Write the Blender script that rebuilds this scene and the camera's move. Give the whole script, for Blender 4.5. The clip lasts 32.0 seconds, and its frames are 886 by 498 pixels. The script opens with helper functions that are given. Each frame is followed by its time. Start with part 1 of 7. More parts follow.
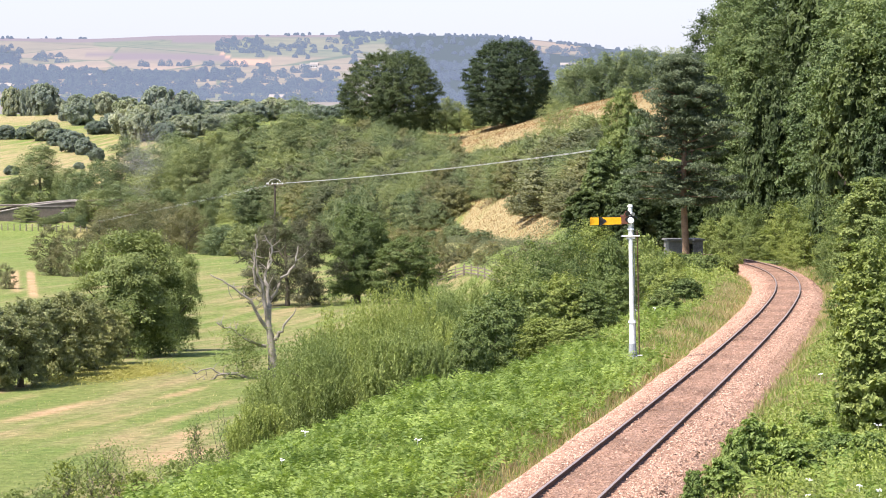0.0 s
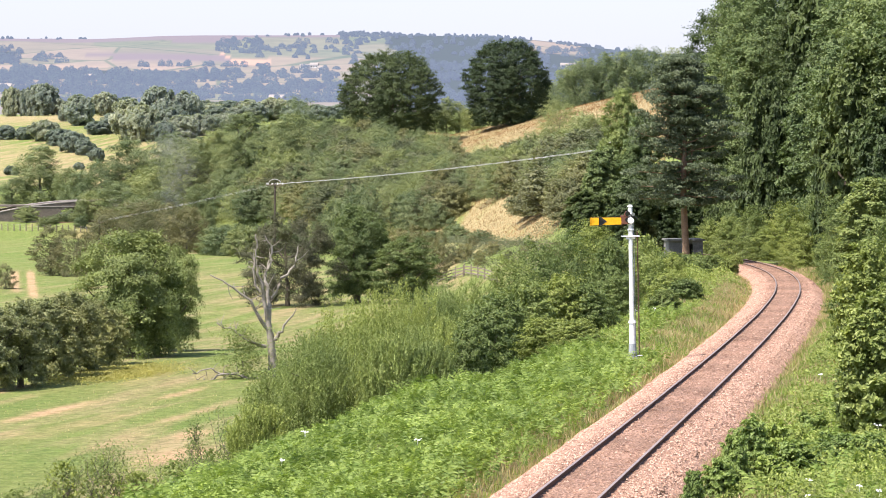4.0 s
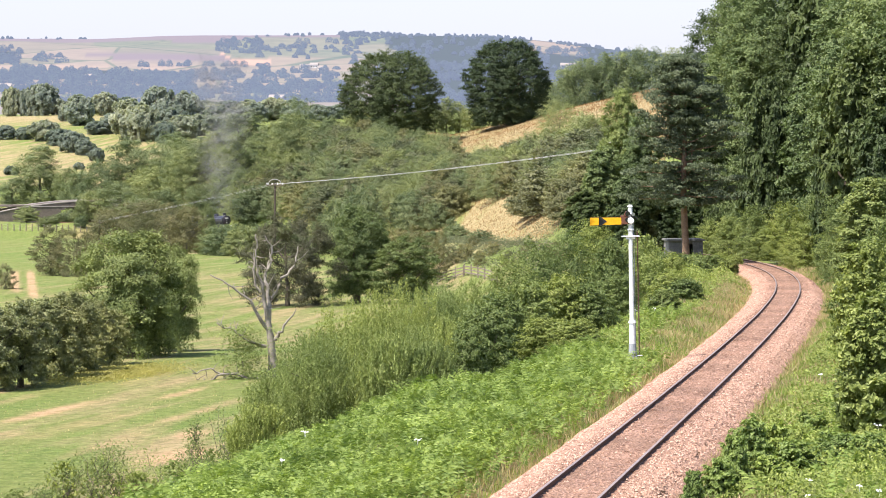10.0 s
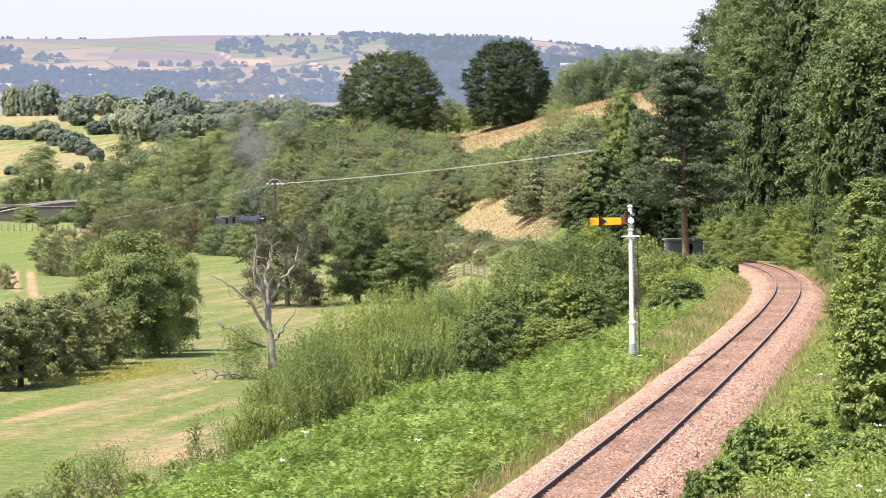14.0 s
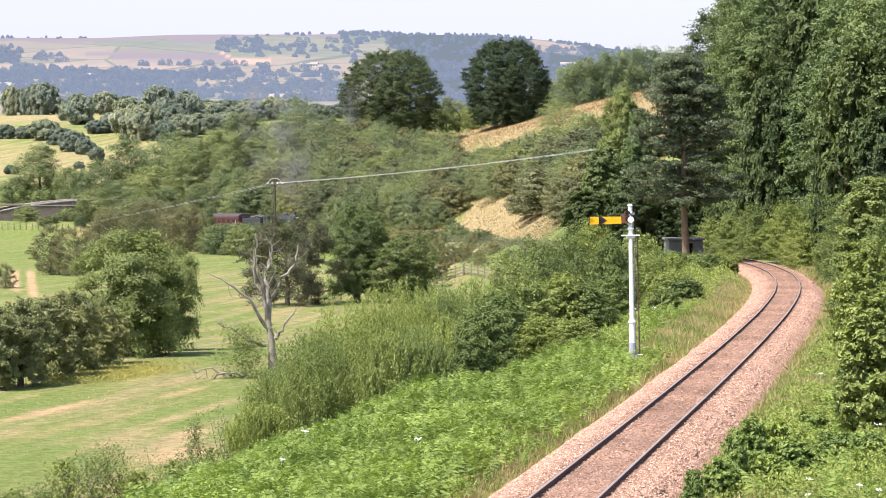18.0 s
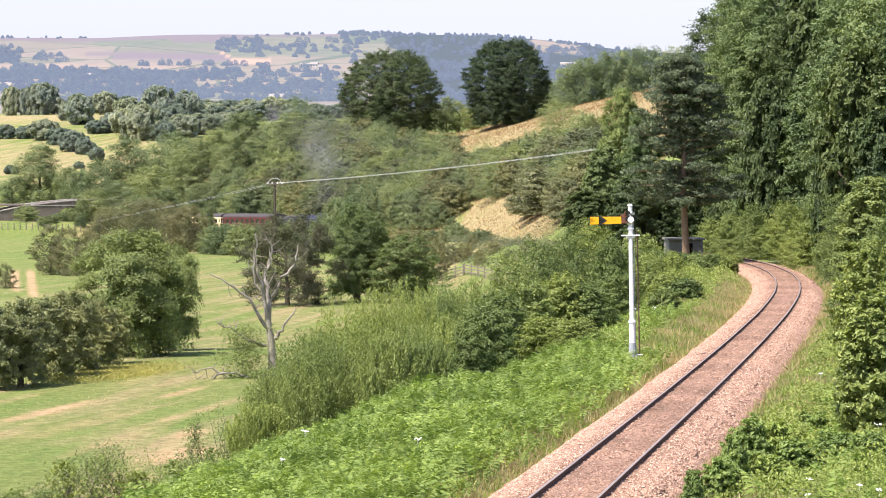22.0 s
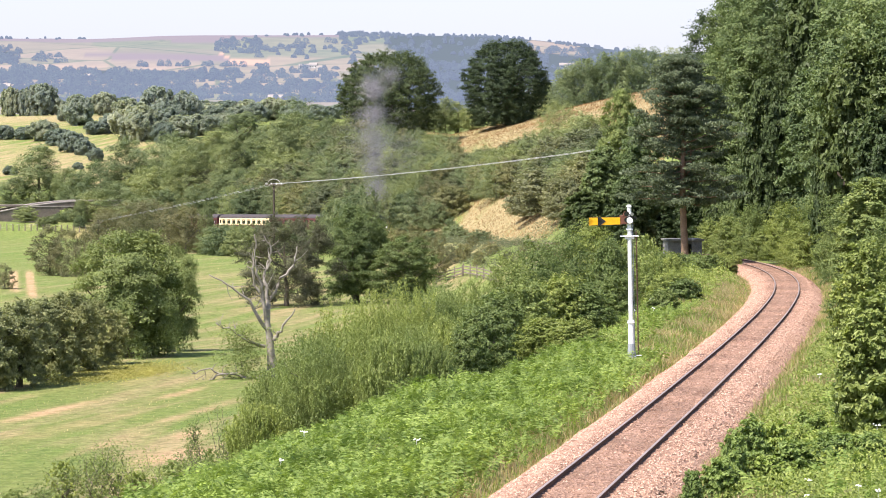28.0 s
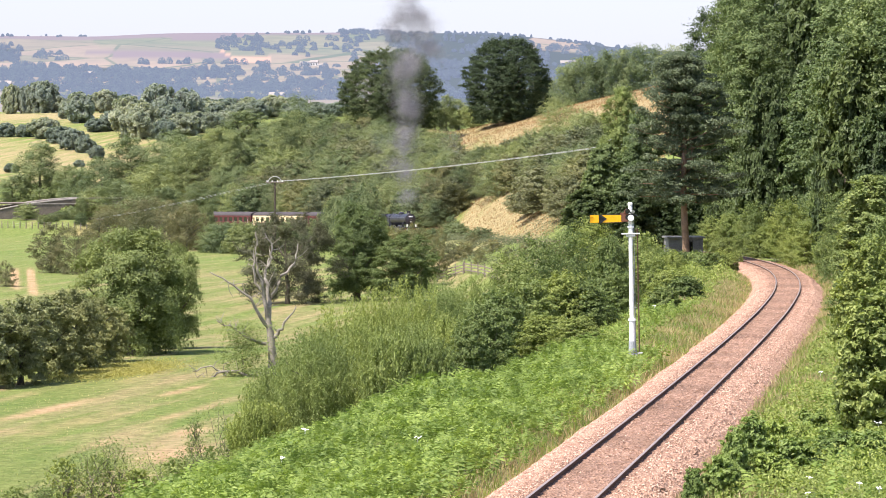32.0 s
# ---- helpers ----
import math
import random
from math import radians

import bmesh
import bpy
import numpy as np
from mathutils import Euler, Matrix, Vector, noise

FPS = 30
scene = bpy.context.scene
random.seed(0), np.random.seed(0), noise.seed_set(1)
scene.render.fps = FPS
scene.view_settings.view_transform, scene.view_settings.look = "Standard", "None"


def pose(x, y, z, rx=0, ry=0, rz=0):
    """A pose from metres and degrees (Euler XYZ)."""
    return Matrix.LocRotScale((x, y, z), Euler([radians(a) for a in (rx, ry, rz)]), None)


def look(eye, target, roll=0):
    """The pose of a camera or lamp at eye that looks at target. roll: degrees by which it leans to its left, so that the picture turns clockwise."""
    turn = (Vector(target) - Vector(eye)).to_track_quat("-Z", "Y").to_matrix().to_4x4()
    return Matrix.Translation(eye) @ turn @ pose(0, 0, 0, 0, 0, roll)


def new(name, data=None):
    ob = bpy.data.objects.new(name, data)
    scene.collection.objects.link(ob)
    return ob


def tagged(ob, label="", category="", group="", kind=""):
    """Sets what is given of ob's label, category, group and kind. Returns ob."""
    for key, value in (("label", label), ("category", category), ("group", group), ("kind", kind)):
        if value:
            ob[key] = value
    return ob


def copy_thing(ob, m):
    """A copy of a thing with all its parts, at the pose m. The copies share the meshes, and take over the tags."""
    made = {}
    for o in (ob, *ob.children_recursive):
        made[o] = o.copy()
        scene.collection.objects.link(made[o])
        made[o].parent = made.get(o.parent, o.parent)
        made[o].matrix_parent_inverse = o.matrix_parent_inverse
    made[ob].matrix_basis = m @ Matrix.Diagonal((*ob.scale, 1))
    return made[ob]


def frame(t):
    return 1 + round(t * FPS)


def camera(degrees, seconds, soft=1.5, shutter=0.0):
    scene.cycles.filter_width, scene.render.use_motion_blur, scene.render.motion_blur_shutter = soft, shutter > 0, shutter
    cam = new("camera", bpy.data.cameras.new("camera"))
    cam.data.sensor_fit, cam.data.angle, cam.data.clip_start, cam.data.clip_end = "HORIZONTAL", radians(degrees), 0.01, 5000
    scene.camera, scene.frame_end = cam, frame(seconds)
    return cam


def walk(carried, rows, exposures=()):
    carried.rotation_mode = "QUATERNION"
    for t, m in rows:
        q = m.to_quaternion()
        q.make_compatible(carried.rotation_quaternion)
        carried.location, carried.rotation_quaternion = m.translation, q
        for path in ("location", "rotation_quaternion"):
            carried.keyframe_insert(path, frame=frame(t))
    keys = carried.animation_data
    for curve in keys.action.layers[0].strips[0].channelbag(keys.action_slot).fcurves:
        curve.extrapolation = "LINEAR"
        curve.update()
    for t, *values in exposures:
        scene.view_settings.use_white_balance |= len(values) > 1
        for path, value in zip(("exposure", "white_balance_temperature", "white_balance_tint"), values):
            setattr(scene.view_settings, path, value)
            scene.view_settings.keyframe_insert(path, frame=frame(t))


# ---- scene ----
EYE = Vector((0, 0, 17.0))
TILT = 0.0363
cam = camera(16.53, 32.0, 0.95)

# the tripod's small tremble: seconds, sideways and upward milliradians
TREMBLE = [
    (0, -0.00, -0.07), (1, -0.00, 0.00), (2, -0.00, -0.26), (3, -0.00, -0.02), (6, -0.00, 0.00),
    (7, -0.00, 0.00), (8, -0.00, 0.00), (9, -0.00, 0.00), (10, -0.00, 0.00), (11, -0.00, 0.00),
    (12, -0.05, 0.00), (13, -0.00, 0.26), (14, -0.00, 0.00), (17, -0.00, 0.00), (18, -0.00, -0.28),
    (19, -0.00, 0.00), (20, -0.00, -0.02), (21, -0.00, -0.28), (22, -0.00, -0.28), (23, -0.00, 0.00),
    (24, -0.00, -0.28), (24.5, -0.00, -0.26), (25, 0.07, -0.57), (25.5, 0.29, -0.57), (27.5, 0.29, 0.00),
    (28, 0.33, -0.02), (28.5, 0.57, -0.31), (29, 0.57, -0.57), (29.5, 0.57, -0.57), (30, 0.33, -0.28),
    (30.5, 0.29, -0.52), (31, -0.00, -0.28), (31.5, -0.00, -0.57), (32, -0.00, -0.83),
]


def aim(dx, dy):
    return look(EYE, (EYE.x + 1000 * math.sin(dx / 1000), 1000.0, EYE.z - 1000 * TILT + dy))


walk(cam, [(t, aim(dx, dy)) for t, dx, dy in TREMBLE], [(0.0, 1.0, 6500, 15), (32.0, 1.0, 6500, 15)])

# ---- world and sun ----
SUN_EL, SUN_AZ = radians(57), radians(234)  # azimuth clockwise from +Y
world = bpy.data.worlds.new("sky")
scene.world = world
world.use_nodes = True
wn = world.node_tree
sky = wn.nodes.new("ShaderNodeTexSky")
sky.sky_type = "NISHITA"
sky.sun_disc = False
sky.sun_elevation = SUN_EL
sky.sun_rotation = SUN_AZ
sky.air_density, sky.dust_density, sky.ozone_density = 0.8, 1.6, 1.6
bg = wn.nodes["Background"]
bg.inputs["Strength"].default_value = 0.15
# summer haze whitens the sky towards the horizon
sky_way = wn.nodes.new("ShaderNodeTexCoord")
sky_split = wn.nodes.new("ShaderNodeSeparateXYZ")
haze = wn.nodes.new("ShaderNodeMapRange")
haze.inputs["From Min"].default_value, haze.inputs["From Max"].default_value = 0.0, 0.45
haze.inputs["To Min"].default_value, haze.inputs["To Max"].default_value = 0.85, 0.0
veil = wn.nodes.new("ShaderNodeMix")
veil.data_type = "RGBA"
veil.inputs["B"].default_value = (2.95, 3.05, 3.5, 1)
wn.links.new(sky_way.outputs["Generated"], sky_split.inputs[0])
wn.links.new(sky_split.outputs["Z"], haze.inputs["Value"])
wn.links.new(haze.outputs["Result"], veil.inputs["Factor"])
wn.links.new(sky.outputs[0], veil.inputs["A"])
wn.links.new(veil.outputs["Result"], bg.inputs["Color"])
sun_data = bpy.data.lights.new("sun", "SUN")
sun_data.energy, sun_data.angle, sun_data.color = 4.7, radians(0.55), (1.0, 0.95, 0.84)
sun = new("sun", sun_data)
sun.matrix_world = look((0, 0, 0), (-math.sin(SUN_AZ) * math.cos(SUN_EL), -math.cos(SUN_AZ) * math.cos(SUN_EL), -math.sin(SUN_EL)))
# ---- the lie of the land: x across, y away from the tripod ----
TRACK_Y = [-80, 68, 106, 138, 161, 189, 205, 225, 241, 258, 285, 310, 360, 400, 440, 478, 510, 540, 600, 680, 800, 1000]
TRACK_X = [-21.5, 2.75, 9.0, 14.1, 17.6, 21.4, 23.1, 24.5, 24.7, 24.0, 22.0, 19.6, 14.1, 9.0, 3.2, -8, -24, -41, -72, -116, -172, -250]
TRACK_Z = [10.5, 9.0, 8.57, 8.21, 7.96, 7.67, 7.5, 7.25, 7.1, 6.9, 6.35, 5.8, 4.65, 3.5, 2.3, 1.25, 0.5, -0.2, -1.4, -2.8, -4.4, -6.0]
FIELD_Y = [-400, 0, 120, 250, 400, 500, 620, 750, 850, 1000, 1250, 1600, 2000, 3000, 4200, 4800]
FIELD_Z = [4, 4, 3.2, 1.5, 0.2, -0.9, -1.6, 2.5, 8.0, 17.0, 26.0, 24.0, 38.0, 78.0, 147.0, 140.0]


def glide(xs, ys, x):
    """A smooth curve through knots (cubic Hermite)."""
    xs, ys, x = np.asarray(xs, float), np.asarray(ys, float), np.asarray(x, float)
    d = np.gradient(ys, xs)
    i = np.clip(np.searchsorted(xs, x) - 1, 0, len(xs) - 2)
    h = xs[i + 1] - xs[i]
    t = np.clip((x - xs[i]) / h, 0, 1)
    return ((1 + 2 * t) * (1 - t) ** 2 * ys[i] + t * (1 - t) ** 2 * h * d[i]
            + t * t * (3 - 2 * t) * ys[i + 1] + t * t * (t - 1) * h * d[i + 1])


def smooth(a, b, x):
    t = np.clip((np.asarray(x, float) - a) / (b - a), 0, 1)
    return t * t * (3 - 2 * t)


def track_x(y):
    return glide(TRACK_Y, TRACK_X, y)


def track_z(y):
    return glide(TRACK_Y, TRACK_Z, y)


def wavy(x, y, size, seed=0.0):
    """Cheap smooth unevenness, about -1 to 1."""
    a, b = x / size + seed, y / size - seed * 1.7
    return (np.sin(a * 1.9 + 1.3 * np.sin(b * 1.1)) + np.sin(b * 2.3 + 1.7 * np.sin(a * 0.9 + 2.0)) + np.sin((a + b) * 1.37 + 4.1)) / 3


def ground_z(x, y):
    x, y = np.asarray(x, float), np.asarray(y, float)
    xt, zt = track_x(y), track_z(y)
    slope = (track_x(y + 1) - track_x(y - 1)) / 2
    e = (x - xt) / np.sqrt(1 + slope ** 2)
    field = glide(FIELD_Y, FIELD_Z, y)
    # valley side: the far slopes undulate
    field = field + smooth(650, 900, y) * wavy(x, y, 150, 1.0) * 3.0 + smooth(1800, 3200, y) * wavy(x, y, 600, 2.0) * 10
    field = field - smooth(2500, 4200, y) * smooth(60, 330, x) * 22 + 8.5 * smooth(3300, 4000, y) * smooth(-500, -320, x)
    field = field + wavy(x, y, 23, 0.5) * 0.35 * smooth(60, 120, y)
    left = zt - 0.35 - 0.42 * np.maximum(-e - 6.5 - 2.2 * smooth(122, 98, y), 0) + wavy(x, y, 7, 3.0) * 0.25 * smooth(3.5, 7, -e)
    left = np.where(left > field, left, field + (left - field) * 0.0)
    near = smooth(310, 390, y)
    rise = (1 - near) * 20 * (1 - np.exp(-np.maximum(e - 5.5, 0) / 55)) + near * 28 * (1 - np.exp(-np.maximum(e - 3, 0) / 38))
    right = zt - 0.35 + rise + wavy(x, y, 16, 4.0) * 0.5 * smooth(6, 20, e)
    fall = smooth(600, 800, y)
    right = right * (1 - fall) + field * fall
    z = np.where(e < 0, left, right)
    bed = np.where(e > 0, smooth(3.1, 1.7, e), smooth(4.0, 2.0, -e)) * smooth(900, 800, y)
    z = z * (1 - bed) + np.minimum(z, zt - 0.75) * bed
    # the brow falls away towards its nose and climbs to the wood; a grass bank stands before the road bridge
    brow = np.interp(x, [-14, 2, 26, 42, 60], [0, -4.0, 0, 2.4, 2.4]) * smooth(440, 560, y) * smooth(665, 600, y)
    bank = 3.1 * np.exp(-((y - 567) / 9) ** 2) * smooth(-58, -68, x) * smooth(-150, -110, x)
    z = z + brow * (e > 0) + bank * (e < 0)
    r = np.sqrt(x * x + y * y)
    return z + 5.5 * np.exp(-(r / 16) ** 2)


def gz(x, y):
    return float(ground_z(x, y))
# ---- materials ----
def material(name, rough=0.8, metal=0.0):
    m = bpy.data.materials.new(name)
    m.use_nodes = True
    n = m.node_tree.nodes
    b = n["Principled BSDF"]
    b.inputs["Roughness"].default_value = rough
    b.inputs["Metallic"].default_value = metal
    return m, m.node_tree, b


def node(tree, kind, **values):
    n = tree.nodes.new(kind)
    for k, v in values.items():
        n.inputs[k.replace("_", " ")].default_value = v
    return n


def noise_fac(tree, scale, detail=4.0, rough=0.6, coord="Object"):
    tc = tree.nodes.new("ShaderNodeTexCoord")
    t = node(tree, "ShaderNodeTexNoise", Scale=scale, Detail=detail, Roughness=rough)
    tree.links.new(tc.outputs[coord], t.inputs["Vector"])
    return t.outputs["Fac"]


def ramp(tree, fac, stops):
    r = tree.nodes.new("ShaderNodeValToRGB")
    el = r.color_ramp.elements
    while len(el) < len(stops):
        el.new(0.5)
    for e, (p, c) in zip(el, stops):
        e.position, e.color = p, (*c, 1)
    tree.links.new(fac, r.inputs["Fac"])
    return r.outputs["Color"]


def mix(tree, fac, a, b, blend="MIX"):
    m = tree.nodes.new("ShaderNodeMix")
    m.data_type, m.blend_type = "RGBA", blend
    for sock, v in ((m.inputs["Factor"], fac), (m.inputs["A"], a), (m.inputs["B"], b)):
        if isinstance(v, (int, float)):
            sock.default_value = v
        elif isinstance(v, tuple):
            sock.default_value = (*v, 1)
        else:
            tree.links.new(v, sock)
    return m.outputs["Result"]


def bump(tree, bsdf, fac, strength, distance):
    b = node(tree, "ShaderNodeBump", Strength=strength, Distance=distance)
    tree.links.new(fac, b.inputs["Height"])
    tree.links.new(b.outputs["Normal"], bsdf.inputs["Normal"])


def leaf_material(name, dark, light, rough=0.55, glow=0.3, spread=0.30, haze=0.0):
    """Foliage: a colour of its own for every leaf, drifting over the crown, with light passing through."""
    m, t, b = material(name, rough)
    geo = t.nodes.new("ShaderNodeNewGeometry")
    mean = tuple((p + q) / 2 for p, q in zip(dark, light))
    c = ramp(t, geo.outputs["Random Per Island"], [(0.0, tuple(0.75 * p + 0.25 * q for p, q in zip(dark, mean))), (1.0, tuple(0.75 * p + 0.25 * q for p, q in zip(light, mean)))])
    n = noise_fac(t, spread, 3.0)
    tone = ramp(t, n, [(0.3, (0.62, 0.66, 0.6)), (0.7, (1.25, 1.18, 1.1))])
    c = mix(t, 1.0, c, tone, "MULTIPLY")
    info = t.nodes.new("ShaderNodeObjectInfo")
    own = ramp(t, info.outputs["Random"], [(0.0, (0.68, 0.74, 0.74)), (0.5, (1.0, 1.0, 1.0)), (1.0, (1.26, 1.18, 0.98))])
    c = mix(t, 1.0, c, own, "MULTIPLY")
    t.links.new(c, b.inputs["Base Color"])
    b.inputs["Specular IOR Level"].default_value = 0.0 if haze else 0.3
    tr = t.nodes.new("ShaderNodeBsdfTranslucent")
    warm = mix(t, 1.0, c, (1.2, 1.22, 0.7), "MULTIPLY")
    t.links.new(warm, tr.inputs["Color"])
    ms = t.nodes.new("ShaderNodeMixShader")
    ms.inputs["Fac"].default_value = glow
    t.links.new(b.outputs[0], ms.inputs[1])
    t.links.new(tr.outputs[0], ms.inputs[2])
    t.links.new(ms.outputs[0], t.nodes["Material Output"].inputs["Surface"])
    # bluish emission paints the distance haze onto the leaves
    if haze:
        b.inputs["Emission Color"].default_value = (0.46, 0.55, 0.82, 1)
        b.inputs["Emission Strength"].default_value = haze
    return m


def plain(name, dark, light, scale=3.0, rough=0.7, metal=0.0, relief=0.0, distance=0.02):
    m, t, b = material(name, rough, metal)
    f = noise_fac(t, scale, 5.0, 0.65)
    f2 = noise_fac(t, scale * 9, 3.0)
    c = ramp(t, f, [(0.3, dark), (0.7, light)])
    c = mix(t, 0.35, c, ramp(t, f2, [(0.3, tuple(0.7 * v for v in dark)), (0.7, tuple(min(1, 1.25 * v) for v in light))]))
    t.links.new(c, b.inputs["Base Color"])
    if relief:
        bump(t, b, f2, relief, distance)
    return m


DARKHAW = leaf_material("dull_hawthorn_leaves", (0.085, 0.088, 0.062), (0.165, 0.165, 0.105))
# darker copy of WOOD: leaf variety and the wood's shade put into colour
DARKWOOD = leaf_material("shade_darkened_leaves", (0.05, 0.08, 0.032), (0.12, 0.165, 0.07))
# leaf colour paled and blued to stand in for haze at a kilometre
HEDGE = leaf_material("hazed_hedgerow_leaves", (0.235, 0.28, 0.265), (0.36, 0.405, 0.37), glow=0.4)
# hillside and scrub greens: part of their pale, bluish tone paints mid-distance haze
HILLWOOD = leaf_material("hillside_leaves", (0.13, 0.18, 0.097), (0.295, 0.34, 0.18), glow=0.32)
HILLSCRUB = leaf_material("hillside_scrub_leaves", (0.135, 0.15, 0.095), (0.275, 0.29, 0.17), glow=0.32)
HILLDARK = leaf_material("dark_hillside_leaves", (0.085, 0.125, 0.065), (0.19, 0.235, 0.125))
OAK = leaf_material("oak_leaves", (0.045, 0.07, 0.034), (0.10, 0.138, 0.063))
PASTUREOAK = leaf_material("pasture_oak_leaves", (0.075, 0.118, 0.05), (0.17, 0.225, 0.098))
WOOD = leaf_material("woodland_leaves", (0.105, 0.16, 0.065), (0.25, 0.31, 0.14))
SCRUB = leaf_material("scrub_leaves", (0.115, 0.16, 0.062), (0.265, 0.315, 0.13))
FIELDHAW = leaf_material("field_hawthorn_leaves", (0.18, 0.20, 0.10), (0.36, 0.38, 0.20))
HAZEL = leaf_material("light_scrub_leaves", (0.12, 0.175, 0.058), (0.30, 0.36, 0.135))
HAW = leaf_material("hawthorn_leaves", (0.11, 0.122, 0.07), (0.25, 0.24, 0.13))
SALLOW = leaf_material("sallow_leaves", (0.155, 0.21, 0.072), (0.33, 0.395, 0.142), glow=0.28)
BRAMBLE = leaf_material("bramble_leaves", (0.16, 0.24, 0.07), (0.36, 0.45, 0.16), glow=0.35)
PINE = leaf_material("pine_needles", (0.06, 0.088, 0.056), (0.18, 0.225, 0.145), glow=0.12)
FERN = leaf_material("bracken_fronds", (0.15, 0.24, 0.055), (0.37, 0.46, 0.125), glow=0.4, spread=0.5)
HERB = leaf_material("verge_herbs", (0.1326, 0.195, 0.0538), (0.2958, 0.36, 0.128), glow=0.35, spread=0.8)
STRAW = leaf_material("dry_grass", (0.36, 0.285, 0.15), (0.60, 0.49, 0.30), glow=0.3, spread=0.8)
GREEN = leaf_material("green_grass", (0.1632, 0.24, 0.0486), (0.3468, 0.43, 0.1216), glow=0.35, spread=0.8)
HAY = leaf_material("standing_hay", (0.27, 0.155, 0.078), (0.42, 0.27, 0.155), glow=0.3, spread=0.15)
RAGWORT = leaf_material("ragwort", (0.36, 0.33, 0.10), (0.60, 0.54, 0.20), glow=0.35)
# far trees: haze sets the blue glow that stands in for the air
FARTREE = leaf_material("hazed_distant_leaves", (0.03, 0.046, 0.03), (0.045, 0.062, 0.042), rough=1.0, glow=0.1, spread=0.02, haze=0.29)
BARK = plain("bark", (0.07, 0.055, 0.04), (0.16, 0.13, 0.10), 4, 0.9, relief=0.5)
PINEBARK = plain("pine_bark", (0.12, 0.07, 0.045), (0.30, 0.195, 0.13), 2.5, 0.9, relief=0.5)
DEADWOOD = plain("bleached_dead_wood", (0.13, 0.11, 0.09), (0.36, 0.325, 0.28), 3, 0.85, relief=0.4)
WHITE = plain("white_paint", (0.72, 0.73, 0.74), (0.86, 0.86, 0.86), 2.0, 0.45)
YELLOW = plain("yellow_enamel", (0.72, 0.36, 0.006), (0.85, 0.46, 0.01), 2.0, 0.35)
BLACK = plain("black_paint", (0.012, 0.012, 0.014), (0.03, 0.03, 0.032), 3, 0.5)
GREYPAINT = plain("grey_paint", (0.20, 0.22, 0.25), (0.34, 0.36, 0.38), 3, 0.6)
RUSTRED = plain("oxide_painted_steel", (0.10, 0.035, 0.022), (0.18, 0.07, 0.04), 6, 0.6)
RAILSIDE = plain("rusty_rail_side", (0.09, 0.05, 0.034), (0.17, 0.095, 0.065), 8, 1.0)
RAILTOP = plain("worn_rail_head", (0.22, 0.17, 0.15), (0.36, 0.29, 0.26), 6, 0.5, 0.35)
TIMBER = plain("weathered_timber", (0.13, 0.105, 0.08), (0.25, 0.21, 0.165), 4, 0.9, relief=0.4)
POLEWOOD = plain("tarred_pole", (0.035, 0.026, 0.02), (0.075, 0.055, 0.045), 4, 0.9)
WIRE = plain("pale_wire", (0.55, 0.55, 0.55), (0.75, 0.75, 0.75), 2, 0.4, 0.3)
CONCRETE = plain("weathered_concrete", (0.10, 0.10, 0.097), (0.20, 0.195, 0.185), 1.2, 0.9, relief=0.3)
STONE = plain("grey_brown_stone", (0.09, 0.075, 0.062), (0.22, 0.18, 0.15), 0.8, 0.95, relief=0.6, distance=0.06)
PALESTONE = plain("coping_stone", (0.30, 0.26, 0.23), (0.46, 0.41, 0.37), 0.8, 0.95, relief=0.4)
MAROON = plain("maroon_coach_paint", (0.07, 0.012, 0.014), (0.095, 0.017, 0.02), 0.6, 0.5)
CREAM = plain("cream_coach_paint", (0.66, 0.50, 0.30), (0.76, 0.60, 0.38), 0.6, 0.4)
ROOFING = plain("grey_coach_roof", (0.042, 0.034, 0.038), (0.066, 0.056, 0.06), 0.8, 0.95)
GLASS = plain("coach_window_glass", (0.012, 0.012, 0.014), (0.02, 0.02, 0.024), 1, 0.08)
LOCO = plain("black_locomotive_paint", (0.016, 0.016, 0.024), (0.034, 0.034, 0.046), 1.2, 0.34)
STEEL = plain("bright_steel", (0.35, 0.35, 0.36), (0.5, 0.5, 0.5), 4, 0.3, 1.0)
SOOT = plain("coal_smoke", (0.19, 0.185, 0.205), (0.29, 0.285, 0.315), 0.3, 1.0)
SLATE = plain("farm_roof", (0.20, 0.19, 0.19), (0.30, 0.27, 0.26), 0.2, 0.8)
RENDER = plain("pale_farm_wall", (0.42, 0.43, 0.44), (0.56, 0.56, 0.56), 0.2, 0.9)
FLOWER = plain("white_umbel", (0.7, 0.7, 0.66), (0.85, 0.85, 0.82), 5, 0.7)


